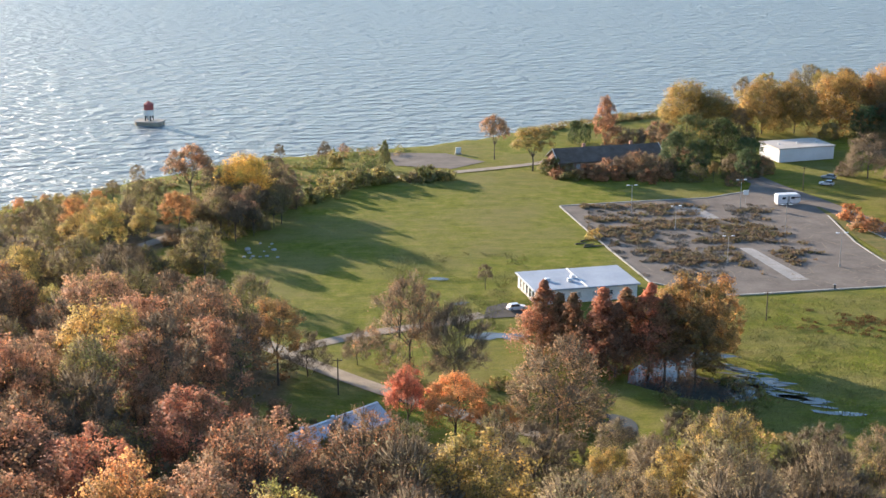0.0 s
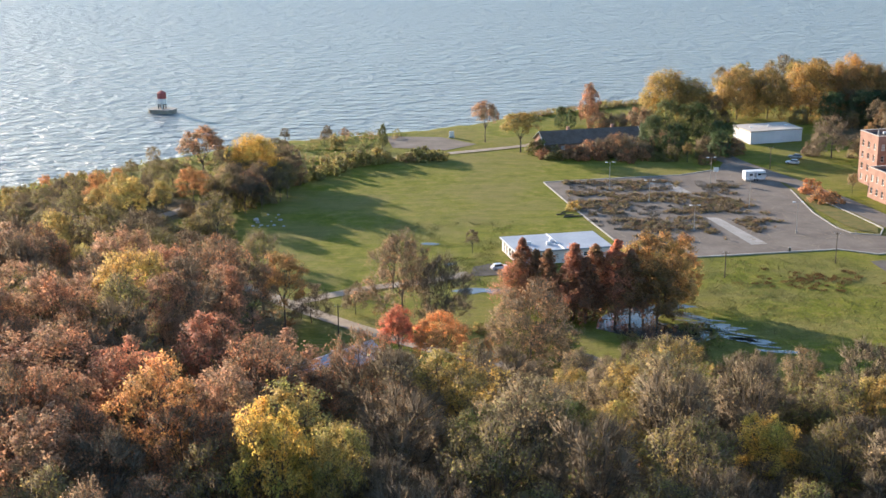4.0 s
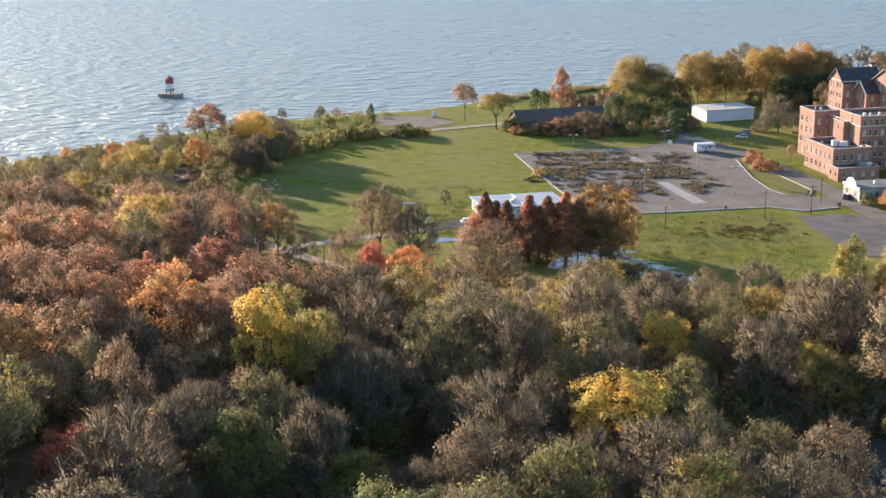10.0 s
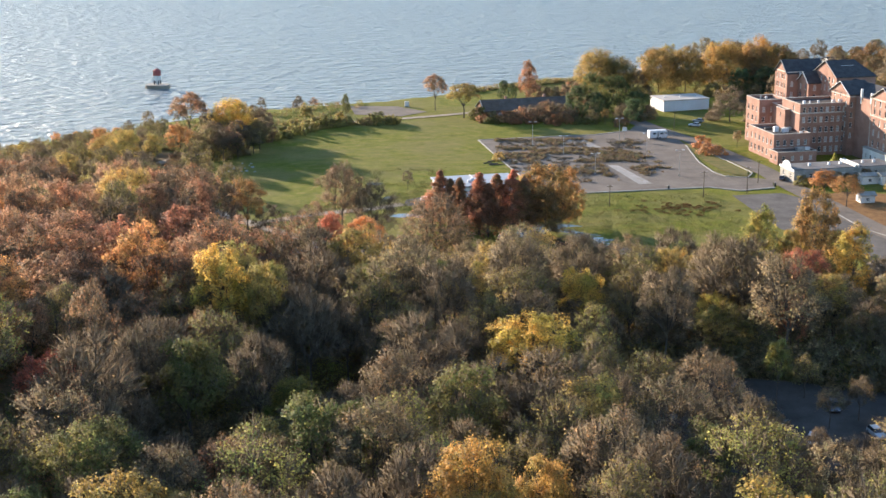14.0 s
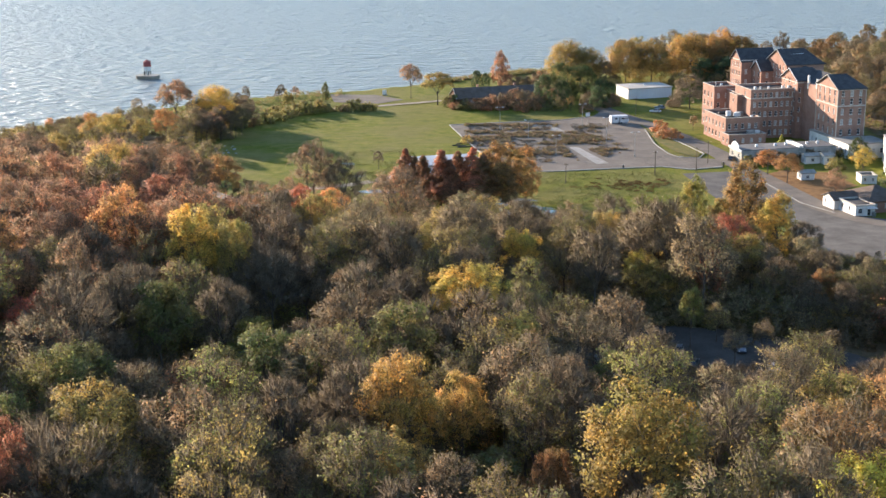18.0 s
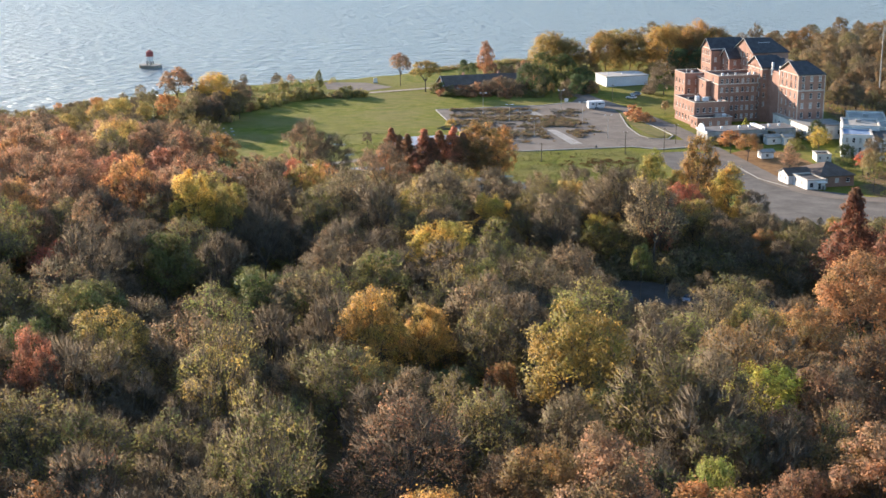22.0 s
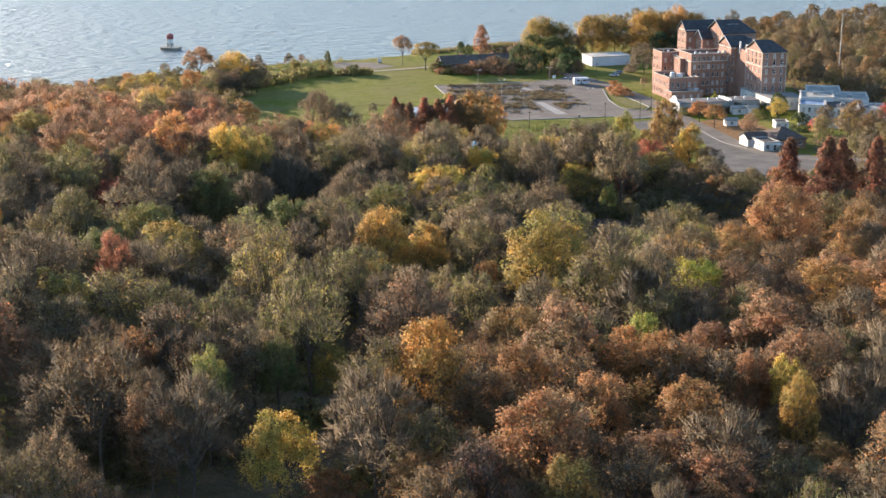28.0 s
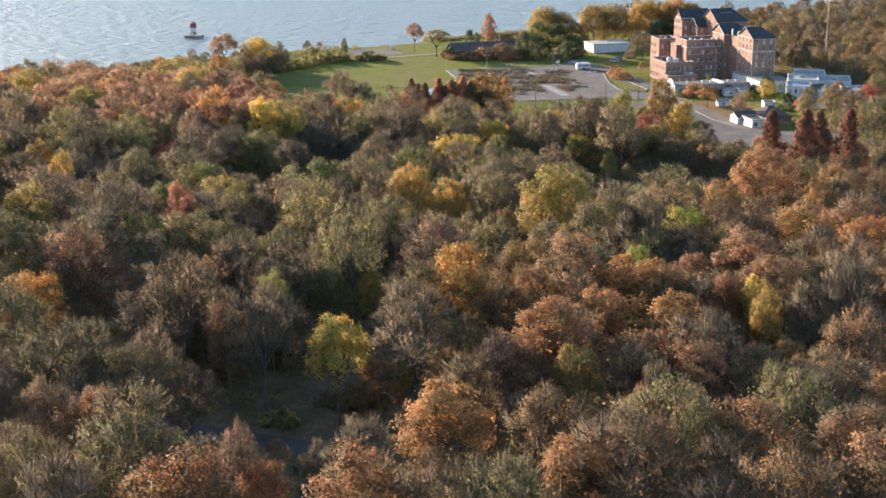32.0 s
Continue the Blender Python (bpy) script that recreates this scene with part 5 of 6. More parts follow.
for i in range(4):
    x, y, a, ln = 38 + deb.uniform(-2, 4), 369 + deb.uniform(-4, 3), deb.uniform(-20, 40), deb.uniform(2.5, 6)
    r = part("log", tube(bmesh.new(), (-ln / 2, 0, 0), (ln / 2, 0, 0.05), 0.2, 0.15, 9), BARK)
    r.matrix_world = pose(x, y, height(x, y) + 0.15, 0, 0, a)
    tagged(r, "weathered grey log lying beside the lot", "log", "logs")


# ---- trees that stand alone ----
KINDS["hickory_tree"] = ("tree", "woodland trees")
KINDS["thicket"] = ("shrub", "woodland thickets")
KINDS["dead_tree"] = ("tree", "woodland trees")
KEEP_OFF, TALL = [], []


def lone(kind, form, x, y, top, colour, label, wide):
    """A tree with a place of its own, to which the other woodland trees keep their distance."""
    KEEP_OFF.append((x, y, 2.0 + 0.25 * top * wide if top > 9 else 2.0))
    if form in ("dome", "oval") and y < 215:
        TALL.append((x, y, top))
    return plant(kind, form, x, y, top, colour, label, wide)


lone("maple_tree", "umbrella", -73.5, 412, 18.5, SALMON, "red-orange maple with a spreading crown on the shore", 1.15)
lone("maple_tree", "wide", -57, 404, 16.5, GOLD, "bright yellow maple in the shore scrub", 1.0)
lone("maple_tree", "umbrella", 17.2, 475.5, 15.5, SALMON, "tall red-orange maple with a bare trunk on the lawn", 0.9)
lone("ash_tree", "umbrella", 29, 458, 14.5, DULL_GOLD, "golden tree with a short forked trunk on the lawn", 1.35)
lone("maple_tree", "oval", 57, 502, 18, (0.522, 0.235, 0.125), "red-brown maple behind the low house", 0.72)
lone("pine_tree", "pine", 46.5, 503, 8.5, PINE_GREEN, "small dark pine behind the low house", 0.7)
lone("pine_tree", "pine", 50.5, 505, 7, PINE_GREEN, "small dark pine behind the low house", 0.7)
lone("oak_tree", "wide", 89, 522, 19, (0.45, 0.283, 0.0625), "broad orange-olive oak near the shore", 1.0)
lone("oak_tree", "wide", 98, 518, 16, (0.362, 0.262, 0.0688), "broad olive oak near the shore", 1.0)
lone("oak_tree", "wide", 116, 520, 19.5, (0.42, 0.269, 0.0688), "broad golden-brown oak near the shore", 1.0)
lone("oak_tree", "wide", 128, 521, 19, (0.348, 0.241, 0.0625), "broad olive-brown oak near the shore", 1.0)
lone("maple_tree", "wide", 146, 526, 22, (0.536, 0.304, 0.0625), "large orange-gold maple near the shore", 1.05)
lone("oak_tree", "wide", 159, 523, 19, (0.392, 0.221, 0.0625), "broad orange-brown oak near the shore", 0.9)
lone("maple_tree", "wide", 163, 532, 23, (0.551, 0.317, 0.0625), "large golden maple near the shore", 0.8)
lone("oak_tree", "wide", 173, 536, 19, (0.348, 0.221, 0.075), "broad brown oak near the shore", 0.9)
lone("pine_tree", "pine", 150, 508, 13, PINE_GREEN, "dark green pine beside the brown oaks", 1.1)
lone("pine_tree", "pine", 160, 505, 14, PINE_GREEN, "dark green pine beside the brown oaks", 1.1)
lone("pine_tree", "pine", 168, 512, 13, PINE_GREEN, "dark green pine beside the brown oaks", 1.1)
lone("ash_tree", "full", 106, 512, 11, BROWN, "small brown tree between the oaks", 1.0)
lone("pine_tree", "pine", 74, 456, 13.5, PINE_GREEN, "dark green pine with layered boughs", 0.8)
lone("pine_tree", "pine", 81, 451, 12, PINE_GREEN, "dark green pine with layered boughs", 0.85)
lone("pine_tree", "pine", 96, 448, 9.5, PINE_GREEN, "dark green pine with layered boughs", 0.95)
lone("pine_tree", "pine", 99, 460, 11, (0.0798, 0.117, 0.0375), "dark green pine with layered boughs", 1.15)
lone("pine_tree", "pine", 83, 473, 16.5, (0.123, 0.152, 0.0438), "tall dark green pine with layered boughs", 1.0)
lone("pine_tree", "pine", 92, 470, 15.5, (0.102, 0.131, 0.0375), "tall dark green pine with layered boughs", 0.95)
lone("ash_tree", "full", 84, 440, 7, (0.377, 0.235, 0.0625), "small golden-brown tree among the pines", 0.8)
lone("cypress_tree", "cone", 20.5, 282, 16.5, CYPRESS, "rust-red cypress standing at the pond", 1.16)
lone("cypress_tree", "cone", 26, 276, 15.5, RUSSET, "rust-red cypress standing at the pond", 1.16)
lone("cypress_tree", "cone", 31.5, 272, 18, CYPRESS, "rust-red cypress standing at the pond", 1.16)
lone("cypress_tree", "cone", 36.5, 275, 17, RUSSET, "rust-red cypress standing at the pond", 1.16)
lone("cypress_tree", "cone", 41, 273, 18.5, CYPRESS, "rust-red cypress standing at the pond", 1.16)
lone("cypress_tree", "cone", 23.5, 279.5, 14.5, RUSSET, "small rust-red cypress standing at the pond", 1.1)
lone("cypress_tree", "cone", 34, 269.5, 15.5, (0.40, 0.18, 0.10), "small rust-brown cypress standing at the pond", 1.1)
lone("cypress_tree", "cone", 44, 271, 17, (0.40, 0.19, 0.09), "rust-brown cypress standing at the pond", 1.1)
# Added tree: its dark crown stands in for the shade among the trunks.
lone("cypress_tree", "oval", 50, 270.5, 14, (0.34, 0.20, 0.07), "small dull bronze cypress added to hide the bright pond", 1.25)
lone("cypress_tree", "oval", 47.5, 275, 20, (0.52, 0.30, 0.09), "bronze cypress standing at the pond", 1.08)
lone("cypress_tree", "oval", 53, 278, 19, (0.52, 0.30, 0.09), "bronze cypress standing at the pond", 1.05)
lone("cypress_tree", "oval", 57.5, 284, 17, (0.52, 0.30, 0.09), "bronze cypress standing at the pond", 0.85)
lone("oak_tree", "oak", -6.6, 270, 20.5, (0.52, 0.27, 0.14), "half-bare russet oak beside the track", 0.95)
lone("bare_tree", "broad_bare", 2.3, 263, 17, BROWN, "bare grey tree beside the track", 1.0)
lone("oak_tree", "oak", 19.7, 233, 20, (0.435, 0.248, 0.125), "half-bare russet-brown oak beside the pond", 1.1)
lone("bare_tree", "broad_bare", -26.6, 268, 9, BROWN, "small bare round-headed tree on the grass", 1.25)
lone("bare_tree", "broad_bare", -17.3, 276, 7.5, BROWN, "small bare tree on the grass", 0.9)
lone("bare_tree", "bare", 10, 328, 6.5, BROWN, "small bare tree on the meadow", 1.0)
lone("maple_tree", "dome", -6, 229, 14.5, (0.667, 0.221, 0.112), "bright red maple at the wood's edge", 0.9)
lone("maple_tree", "dome", 2, 227, 13.5, ORANGE, "orange and yellow maple at the wood's edge", 1.4)
lone("maple_tree", "full", 9, 224, 10, ORANGE, "orange and yellow maple at the wood's edge", 1.2)
lone("ash_tree", "oval", -19, 461, 10, (0.20, 0.20, 0.07), "dark ivy-covered column of a tree by the shore", 0.62)
lone("shrub", "bush", -35, 463, 6.5, OLIVE, "yellow-green tall shrub by the shore", 0.5)
lone("maple_tree", "full", -57, 384, 9, ORANGE, "small orange maple beside the lawn", 0.8)
lone("ash_tree", "full", -51, 381, 7, OLIVE, "small yellow-green tree beside the lawn", 1.0)
lone("ash_tree", "sparse", -57, 333, 15, OLIVE, "half-bare olive ash at the lawn's edge", 1.1)
lone("bare_tree", "broad_bare", 134, 447, 14.5, BROWN, "bare spreading tree beside the white shed", 1.3)
lone("maple_tree", "bush", 114.2, 395, 5, (0.522, 0.221, 0.075), "low orange maple on the grass island", 1.0)
lone("maple_tree", "bush", 116, 382, 5.2, (0.522, 0.221, 0.075), "low orange maple on the grass island", 1.15)
lone("ash_tree", "full", 127, 395, 6.5, BROWN, "small brown tree beside the road", 0.8)
lone("ash_tree", "oval", 96, 207, 21, (0.48, 0.42, 0.07), "yellow-green tree at the meadow's edge", 0.72)
lone("ash_tree", "oval", 103, 206, 16, (0.42, 0.30, 0.06), "tall gold-green tree at the meadow's edge", 0.75)
lone("ash_tree", "oval", 110, 213, 25, (0.40, 0.24, 0.07), "tall bronze tree at the yard's edge", 0.78)
lone("maple_tree", "oval", 116, 200, 18, (0.62, 0.42, 0.06), "golden maple at the yard's edge", 0.95)
lone("ash_tree", "oval", 90, 199, 15, (0.46, 0.40, 0.07), "yellow-green tree at the meadow's edge", 0.85)
lone("maple_tree", "full", 102, 187, 15, RED, "small red maple at the meadow's edge", 1.1)
lone("ash_tree", "full", 73, 200, 10, DULL_GOLD, "golden sapling at the meadow's edge", 1.1)
lone("cypress_tree", "cone", 131, 131, 25, (0.34, 0.135, 0.075), "dark rust-red cypress above the woods", 1.0)
lone("cypress_tree", "cone", 139, 122, 27, (0.34, 0.135, 0.075), "dark rust-red cypress above the woods", 0.95)
lone("cypress_tree", "cone", 145, 131, 25, (0.34, 0.135, 0.075), "dark rust-red cypress above the woods", 0.86)
lone("cypress_tree", "cone", 152, 124, 26.5, (0.34, 0.135, 0.075), "dark rust-red cypress above the woods", 0.88)
lone("maple_tree", "dome", 117, 73, 25, (0.46, 0.235, 0.09), "orange maple above the woods", 1.1)
lone("maple_tree", "dome", -19.5, 138.5, 25.4, GOLD, "bright yellow maple in the woods", 0.72)
lone("maple_tree", "dome", -11, 137, 24.5, DULL_GOLD, "pale yellow maple in the woods", 0.61)
lone("maple_tree", "dome", 37.5, 121, 20.1, GOLD, "broad golden maple in the woods", 1.33)
lone("maple_tree", "dome", 50, 160, 17.2, GOLD, "golden maple in the woods", 0.87)
lone("ash_tree", "dome", 28, 165, 16.3, DULL_GOLD, "olive-gold ash in the woods", 1.23)
lone("maple_tree", "dome", 27, 50, 25.0, (0.58, 0.345, 0.0625), "golden-tan maple in the woods", 0.80)
lone("maple_tree", "dome", 36, 55, 20.8, (0.522, 0.304, 0.0625), "golden-tan maple in the woods", 0.72)
lone("oak_tree", "dome", 59, 24, 27.5, (0.435, 0.304, 0.0562), "broad olive-gold oak in the woods", 0.97)
lone("maple_tree", "dome", 87, 18, 20.5, (0.60, 0.53, 0.05), "bright yellow-green maple in the woods", 1.10)
lone("maple_tree", "dome", 17.5, -64, 19.1, (0.493, 0.331, 0.0438), "yellow maple in the woods", 0.98)
lone("ash_tree", "dome", 37.5, -46, 27.1, (0.435, 0.248, 0.05), "tall bronze-gold ash in the woods", 0.72)
lone("maple_tree", "dome", 52, -69, 22.6, (0.46, 0.235, 0.09), "salmon-orange maple in the woods", 1.03)
lone("maple_tree", "dome", -24, 22, 22.1, (0.42, 0.16, 0.09), "small red maple in the woods", 0.53)
lone("ash_tree", "sparse", 5, 17, 27.5, DULL_GOLD, "half-bare yellow-tipped ash in the woods", 0.71)
lone("maple_tree", "sparse", -37, 111, 23.6, (0.46, 0.23, 0.12), "orange-tinged maple in the woods", 0.64)
lone("maple_tree", "dome", -40, -40, 19.2, (0.609, 0.29, 0.0438), "golden-orange maple in the woods", 1.13)
lone("dead_tree", "dead", 178, 560, 12, BROWN, "leafless grey snag near the shore", 0.6)
lone("dead_tree", "dead", 190, 566, 14, BROWN, "leafless grey snag near the shore", 0.6)
lone("bare_tree", "bare", 200, 574, 17, TAN, "tall pale bare tree near the shore", 0.8)
lone("dead_tree", "dead", 2, -108, 17.6, BROWN, "leafless pale-barked tree beside the lane", 1.14)
lone("maple_tree", "dome", 28, 62, 16.2, GOLD, "yellow maple in the woods", 0.93)
lone("ash_tree", "dome", -18, 95, 22.6, GREEN, "green-leaved ash in the woods", 0.96)
lone("maple_tree", "dome", -40, 93, 17.2, (0.58, 0.138, 0.075), "red maple in the woods", 0.97)
lone("maple_tree", "full", 139, 317, 8.5, ORANGE, "orange tree beside the road", 1.6)
lone("maple_tree", "full", 142.5, 304, 9.5, (0.58, 0.276, 0.0875), "orange tree beside the road", 1.5)
lone("ash_tree", "sparse", 149.5, 273, 11.5, SALMON, "thin pinkish tree beside the white shop", 0.9)
lone("ash_tree", "full", 168, 309, 11, GOLD, "yellow tree beside the white shop", 1.1)
lone("pine_tree", "pine", 174, 336, 9.0, (0.087, 0.124, 0.0375), "dense green tree among the white houses", 1.0)
lone("ash_tree", "cone", 151, 352, 7.0, LIME, "small yellow-green cone-shaped tree by the arched wall", 0.9)
lone("maple_tree", "full", 176, 282, 8.0, (0.609, 0.138, 0.075), "red maple beside the pale terrace", 1.2)
lone("ash_tree", "full", 186, 275, 12, GOLD, "yellow maple beside the pale terrace", 1.2)
lone("maple_tree", "full", 206, 292, 12, (0.609, 0.138, 0.075), "red maple beside the pale terrace", 1.2)
lone("pine_tree", "pine", 172, 290, 9, (0.0725, 0.11, 0.0375), "dense green tree beside the pale terrace", 1.0)
lone("oak_tree", "oak", 34.1, -1.5, 21.6, (0.37, 0.19, 0.10), "russet half-bare oak in the woods", 1.13)
lone("oak_tree", "oak", 57.3, 37.4, 15.1, (0.282, 0.173, 0.108), "broad red-brown half-bare oak in the woods", 1.70)
lone("bare_tree", "broad_bare", -15.6, 71.2, 15.6, BROWN, "broad bare grey tree in the woods", 1.33)
lone("bare_tree", "broad_bare", -21.1, 33.4, 19.7, TAN, "broad bare grey tree in the woods", 0.89)
lone("ash_tree", "sparse", 17.0, -17.8, 27.8, OLIVE, "broad olive half-bare ash in the woods", 0.71)
lone("ash_tree", "sparse", 93.4, 78.0, 19.7, (0.46, 0.37, 0.10), "tall half-bare golden-olive ash beside the car park", 1.26)
lone("bare_tree", "bare", 11.7, 82.4, 19.0, TAN, "small round bare grey tree in a hollow", 0.67)
lone("oak_tree", "oak", 43.0, 72.8, 19.2, (0.43, 0.275, 0.129), "small tan-brown oak in the woods", 0.61)
lone("ash_tree", "dome", -2.3, 101.8, 15.2, (0.344, 0.292, 0.0516), "dim gold-green ash in the woods", 1.03)
lone("bare_tree", "bare", -26.4, 97.6, 23.1, TAN, "pale grey bare tree in the woods", 0.85)
lone("maple_tree", "full", 55.3, -60.6, 20.0, (0.42, 0.235, 0.12), "salmon-orange maple on the slope", 1.18)
lone("maple_tree", "dome", 72.2, -31.3, 20.0, (0.48, 0.25, 0.08), "orange maple on the slope", 1.32)
lone("ash_tree", "dome", 55.6, -79.2, 20.0, (0.309, 0.239, 0.065), "olive-gold ash on the slope", 0.62)
lone("maple_tree", "sparse", 44.4, -75.1, 20.0, (0.376, 0.195, 0.137), "pinkish half-bare maple on the slope", 0.80)
lone("maple_tree", "dome", 35.6, -98.6, 20.0, (0.496, 0.239, 0.0722), "bright orange maple above the lane", 1.27)
lone("maple_tree", "full", 52.5, -116.9, 20.0, (0.47, 0.239, 0.0865), "orange maple above the lane", 0.92)
lone("maple_tree", "full", 80.6, -112.2, 20.0, (0.456, 0.26, 0.101), "tan-orange maple in the woods", 0.75)
lone("maple_tree", "dome", 113.8, 18.2, 18.4, (0.443, 0.239, 0.065), "broad orange maple on the slope", 1.70)
lone("maple_tree", "full", 124.7, 3.5, 20.0, (0.429, 0.217, 0.065), "orange maple on the slope", 1.28)
lone("oak_tree", "oak", 82.8, -37.0, 20.0, (0.349, 0.239, 0.101), "broad tan half-bare oak on the slope", 1.43)
lone("maple_tree", "dome", 91.4, -43.2, 20.0, GOLD, "small golden maple on the slope", 0.50)
lone("oak_tree", "full", 71.0, -97.5, 20.0, (0.349, 0.239, 0.108), "tan oak on the slope", 0.60)
lone("maple_tree", "full", 63.4, -99.7, 20.0, (0.309, 0.137, 0.0722), "brown-red maple on the slope", 0.66)
lone("bare_tree", "bare", 66.8, -86.9, 20.0, TAN, "pale bare tree on the slope", 0.50)
lone("ash_tree", "sparse", 84.5, -86.9, 20.0, (0.309, 0.289, 0.0578), "yellow-olive half-bare ash on the slope", 0.62)
lone("oak_tree", "sparse", 94.7, -83.2, 20.0, BROWN, "brown half-bare oak on the slope", 1.20)
lone("maple_tree", "dome", 11.8, -115.0, 16.0, (0.443, 0.188, 0.0795), "orange-red maple beside the lane", 0.78)
lone("maple_tree", "sparse", 7.7, -111.1, 20.0, (0.369, 0.188, 0.13), "pinkish half-bare maple above the lane", 0.50)
lone("maple_tree", "full", -14.9, -97.4, 20.0, (0.416, 0.195, 0.0941), "orange-red maple in the woods", 0.87)
lone("maple_tree", "sparse", -23.5, -94.0, 20.0, (0.402, 0.195, 0.101), "orange-red half-bare maple in the woods", 0.60)
lone("maple_tree", "dome", -70.1, 74.2, 20.0, (0.602, 0.361, 0.0688), "golden-orange maple in the woods", 0.73)
lone("maple_tree", "dome", -59.8, 57.0, 20.0, (0.602, 0.361, 0.0688), "golden-orange maple in the woods", 0.52)
lone("oak_tree", "oak", -11.8, -72.2, 20.0, BROWN, "grey-brown half-bare oak in the woods", 0.75)
lone("oak_tree", "oak", -17.3, -42.5, 20.0, (0.282, 0.209, 0.13), "grey-brown half-bare oak in the woods", 1.06)
lone("oak_tree", "full", -2.1, -55.7, 20.0, (0.282, 0.159, 0.0722), "dim russet oak in the woods", 0.68)
lone("ash_tree", "dome", 3.5, -39.2, 19.7, (0.282, 0.303, 0.0722), "yellow-green ash in the woods", 0.56)
lone("ash_tree", "sparse", 11.2, -13.9, 20.0, (0.309, 0.303, 0.065), "yellow-green half-bare ash in the woods", 0.62)
lone("maple_tree", "dome", 21.3, -23.7, 15.4, (0.416, 0.318, 0.0506), "gold maple in the woods", 0.70)
lone("oak_tree", "sparse", -24.9, -15.0, 20.0, TAN, "tan half-bare oak in the woods", 1.01)
lone("ash_tree", "sparse", 0.4, -2.4, 20.0, OLIVE, "olive half-bare ash in the woods", 1.05)
lone("maple_tree", "sparse", -59.6, 34.2, 20.0, (0.376, 0.209, 0.123), "salmon-brown half-bare maple in the woods", 1.60)
lone("maple_tree", "dome", 12.9, -27.3, 17.0, GREEN, "dull green maple in the woods", 0.69)
lone("bare_tree", "bare", 3.2, -20.4, 20.0, TAN, "grey bare tree in the woods", 0.74)
lone("maple_tree", "dome", 47.7, 28.0, 18.0, (0.416, 0.188, 0.065), "small orange maple in the woods", 0.50)
lone("maple_tree", "sparse", 75.6, -36.1, 20.0, (0.443, 0.217, 0.0795), "thin orange maple in the woods", 0.92)
lone("maple_tree", "full", 62.6, -50.9, 20.0, (0.416, 0.217, 0.0795), "orange-tan maple in the woods", 0.81)
lone("maple_tree", "dome", 86.4, -41.1, 20.0, (0.429, 0.202, 0.0865), "orange maple in the woods", 0.50)
lone("maple_tree", "dome", 91.1, -51.8, 20.0, (0.483, 0.303, 0.0578), "small golden-orange maple in the woods", 0.50)
lone("bare_tree", "broad_bare", 83.0, -8.6, 20.0, BROWN, "dark bare tree on the slope", 0.79)
lone("ash_tree", "dome", 72.2, -20.8, 20.0, (0.268, 0.318, 0.0506), "small lime-green ash in the woods", 0.50)
lone("ash_tree", "sparse", 91.8, -5.5, 20.0, (0.295, 0.275, 0.0578), "yellow-olive half-bare ash in the woods", 0.50)
lone("maple_tree", "full", -58.4, 172.1, 20.0, SALMON, "salmon-red maple in the west woods", 1.47)
lone("maple_tree", "full", -44.6, 168.1, 20.0, (0.533, 0.215, 0.112), "red-orange maple in the west woods", 1.16)
lone("maple_tree", "full", -35.4, 187.1, 20.0, (0.516, 0.198, 0.112), "red maple in the west woods", 1.13)
lone("maple_tree", "full", -23.7, 182.8, 20.0, SALMON, "salmon maple in the west woods", 1.22)
lone("oak_tree", "oak", -3.8, 163.8, 20.0, (0.43, 0.241, 0.129), "brown-pink half-bare oak in the woods", 1.04)
lone("bare_tree", "bare", -5.7, 138.6, 20.0, BROWN, "dark bare tree in the woods", 0.97)
lone("bare_tree", "broad_bare", 48.7, 96.0, 20.0, TAN, "grey bare tree in the woods", 0.71)
lone("bare_tree", "bare", 66.7, 165.2, 15.0, TAN, "pale bare tree at the wood's edge", 1.54)
lone("ash_tree", "dome", 82.8, 127.4, 13.0, (0.31, 0.31, 0.0688), "green-gold small ash in the woods", 0.65)
lone("maple_tree", "full", 90.5, 150.5, 15.0, (0.516, 0.189, 0.0946), "red maple in the woods", 0.73)
lone("maple_tree", "dome", 76.0, 155.3, 13.0, GOLD, "golden maple at the meadow's edge", 1.01)

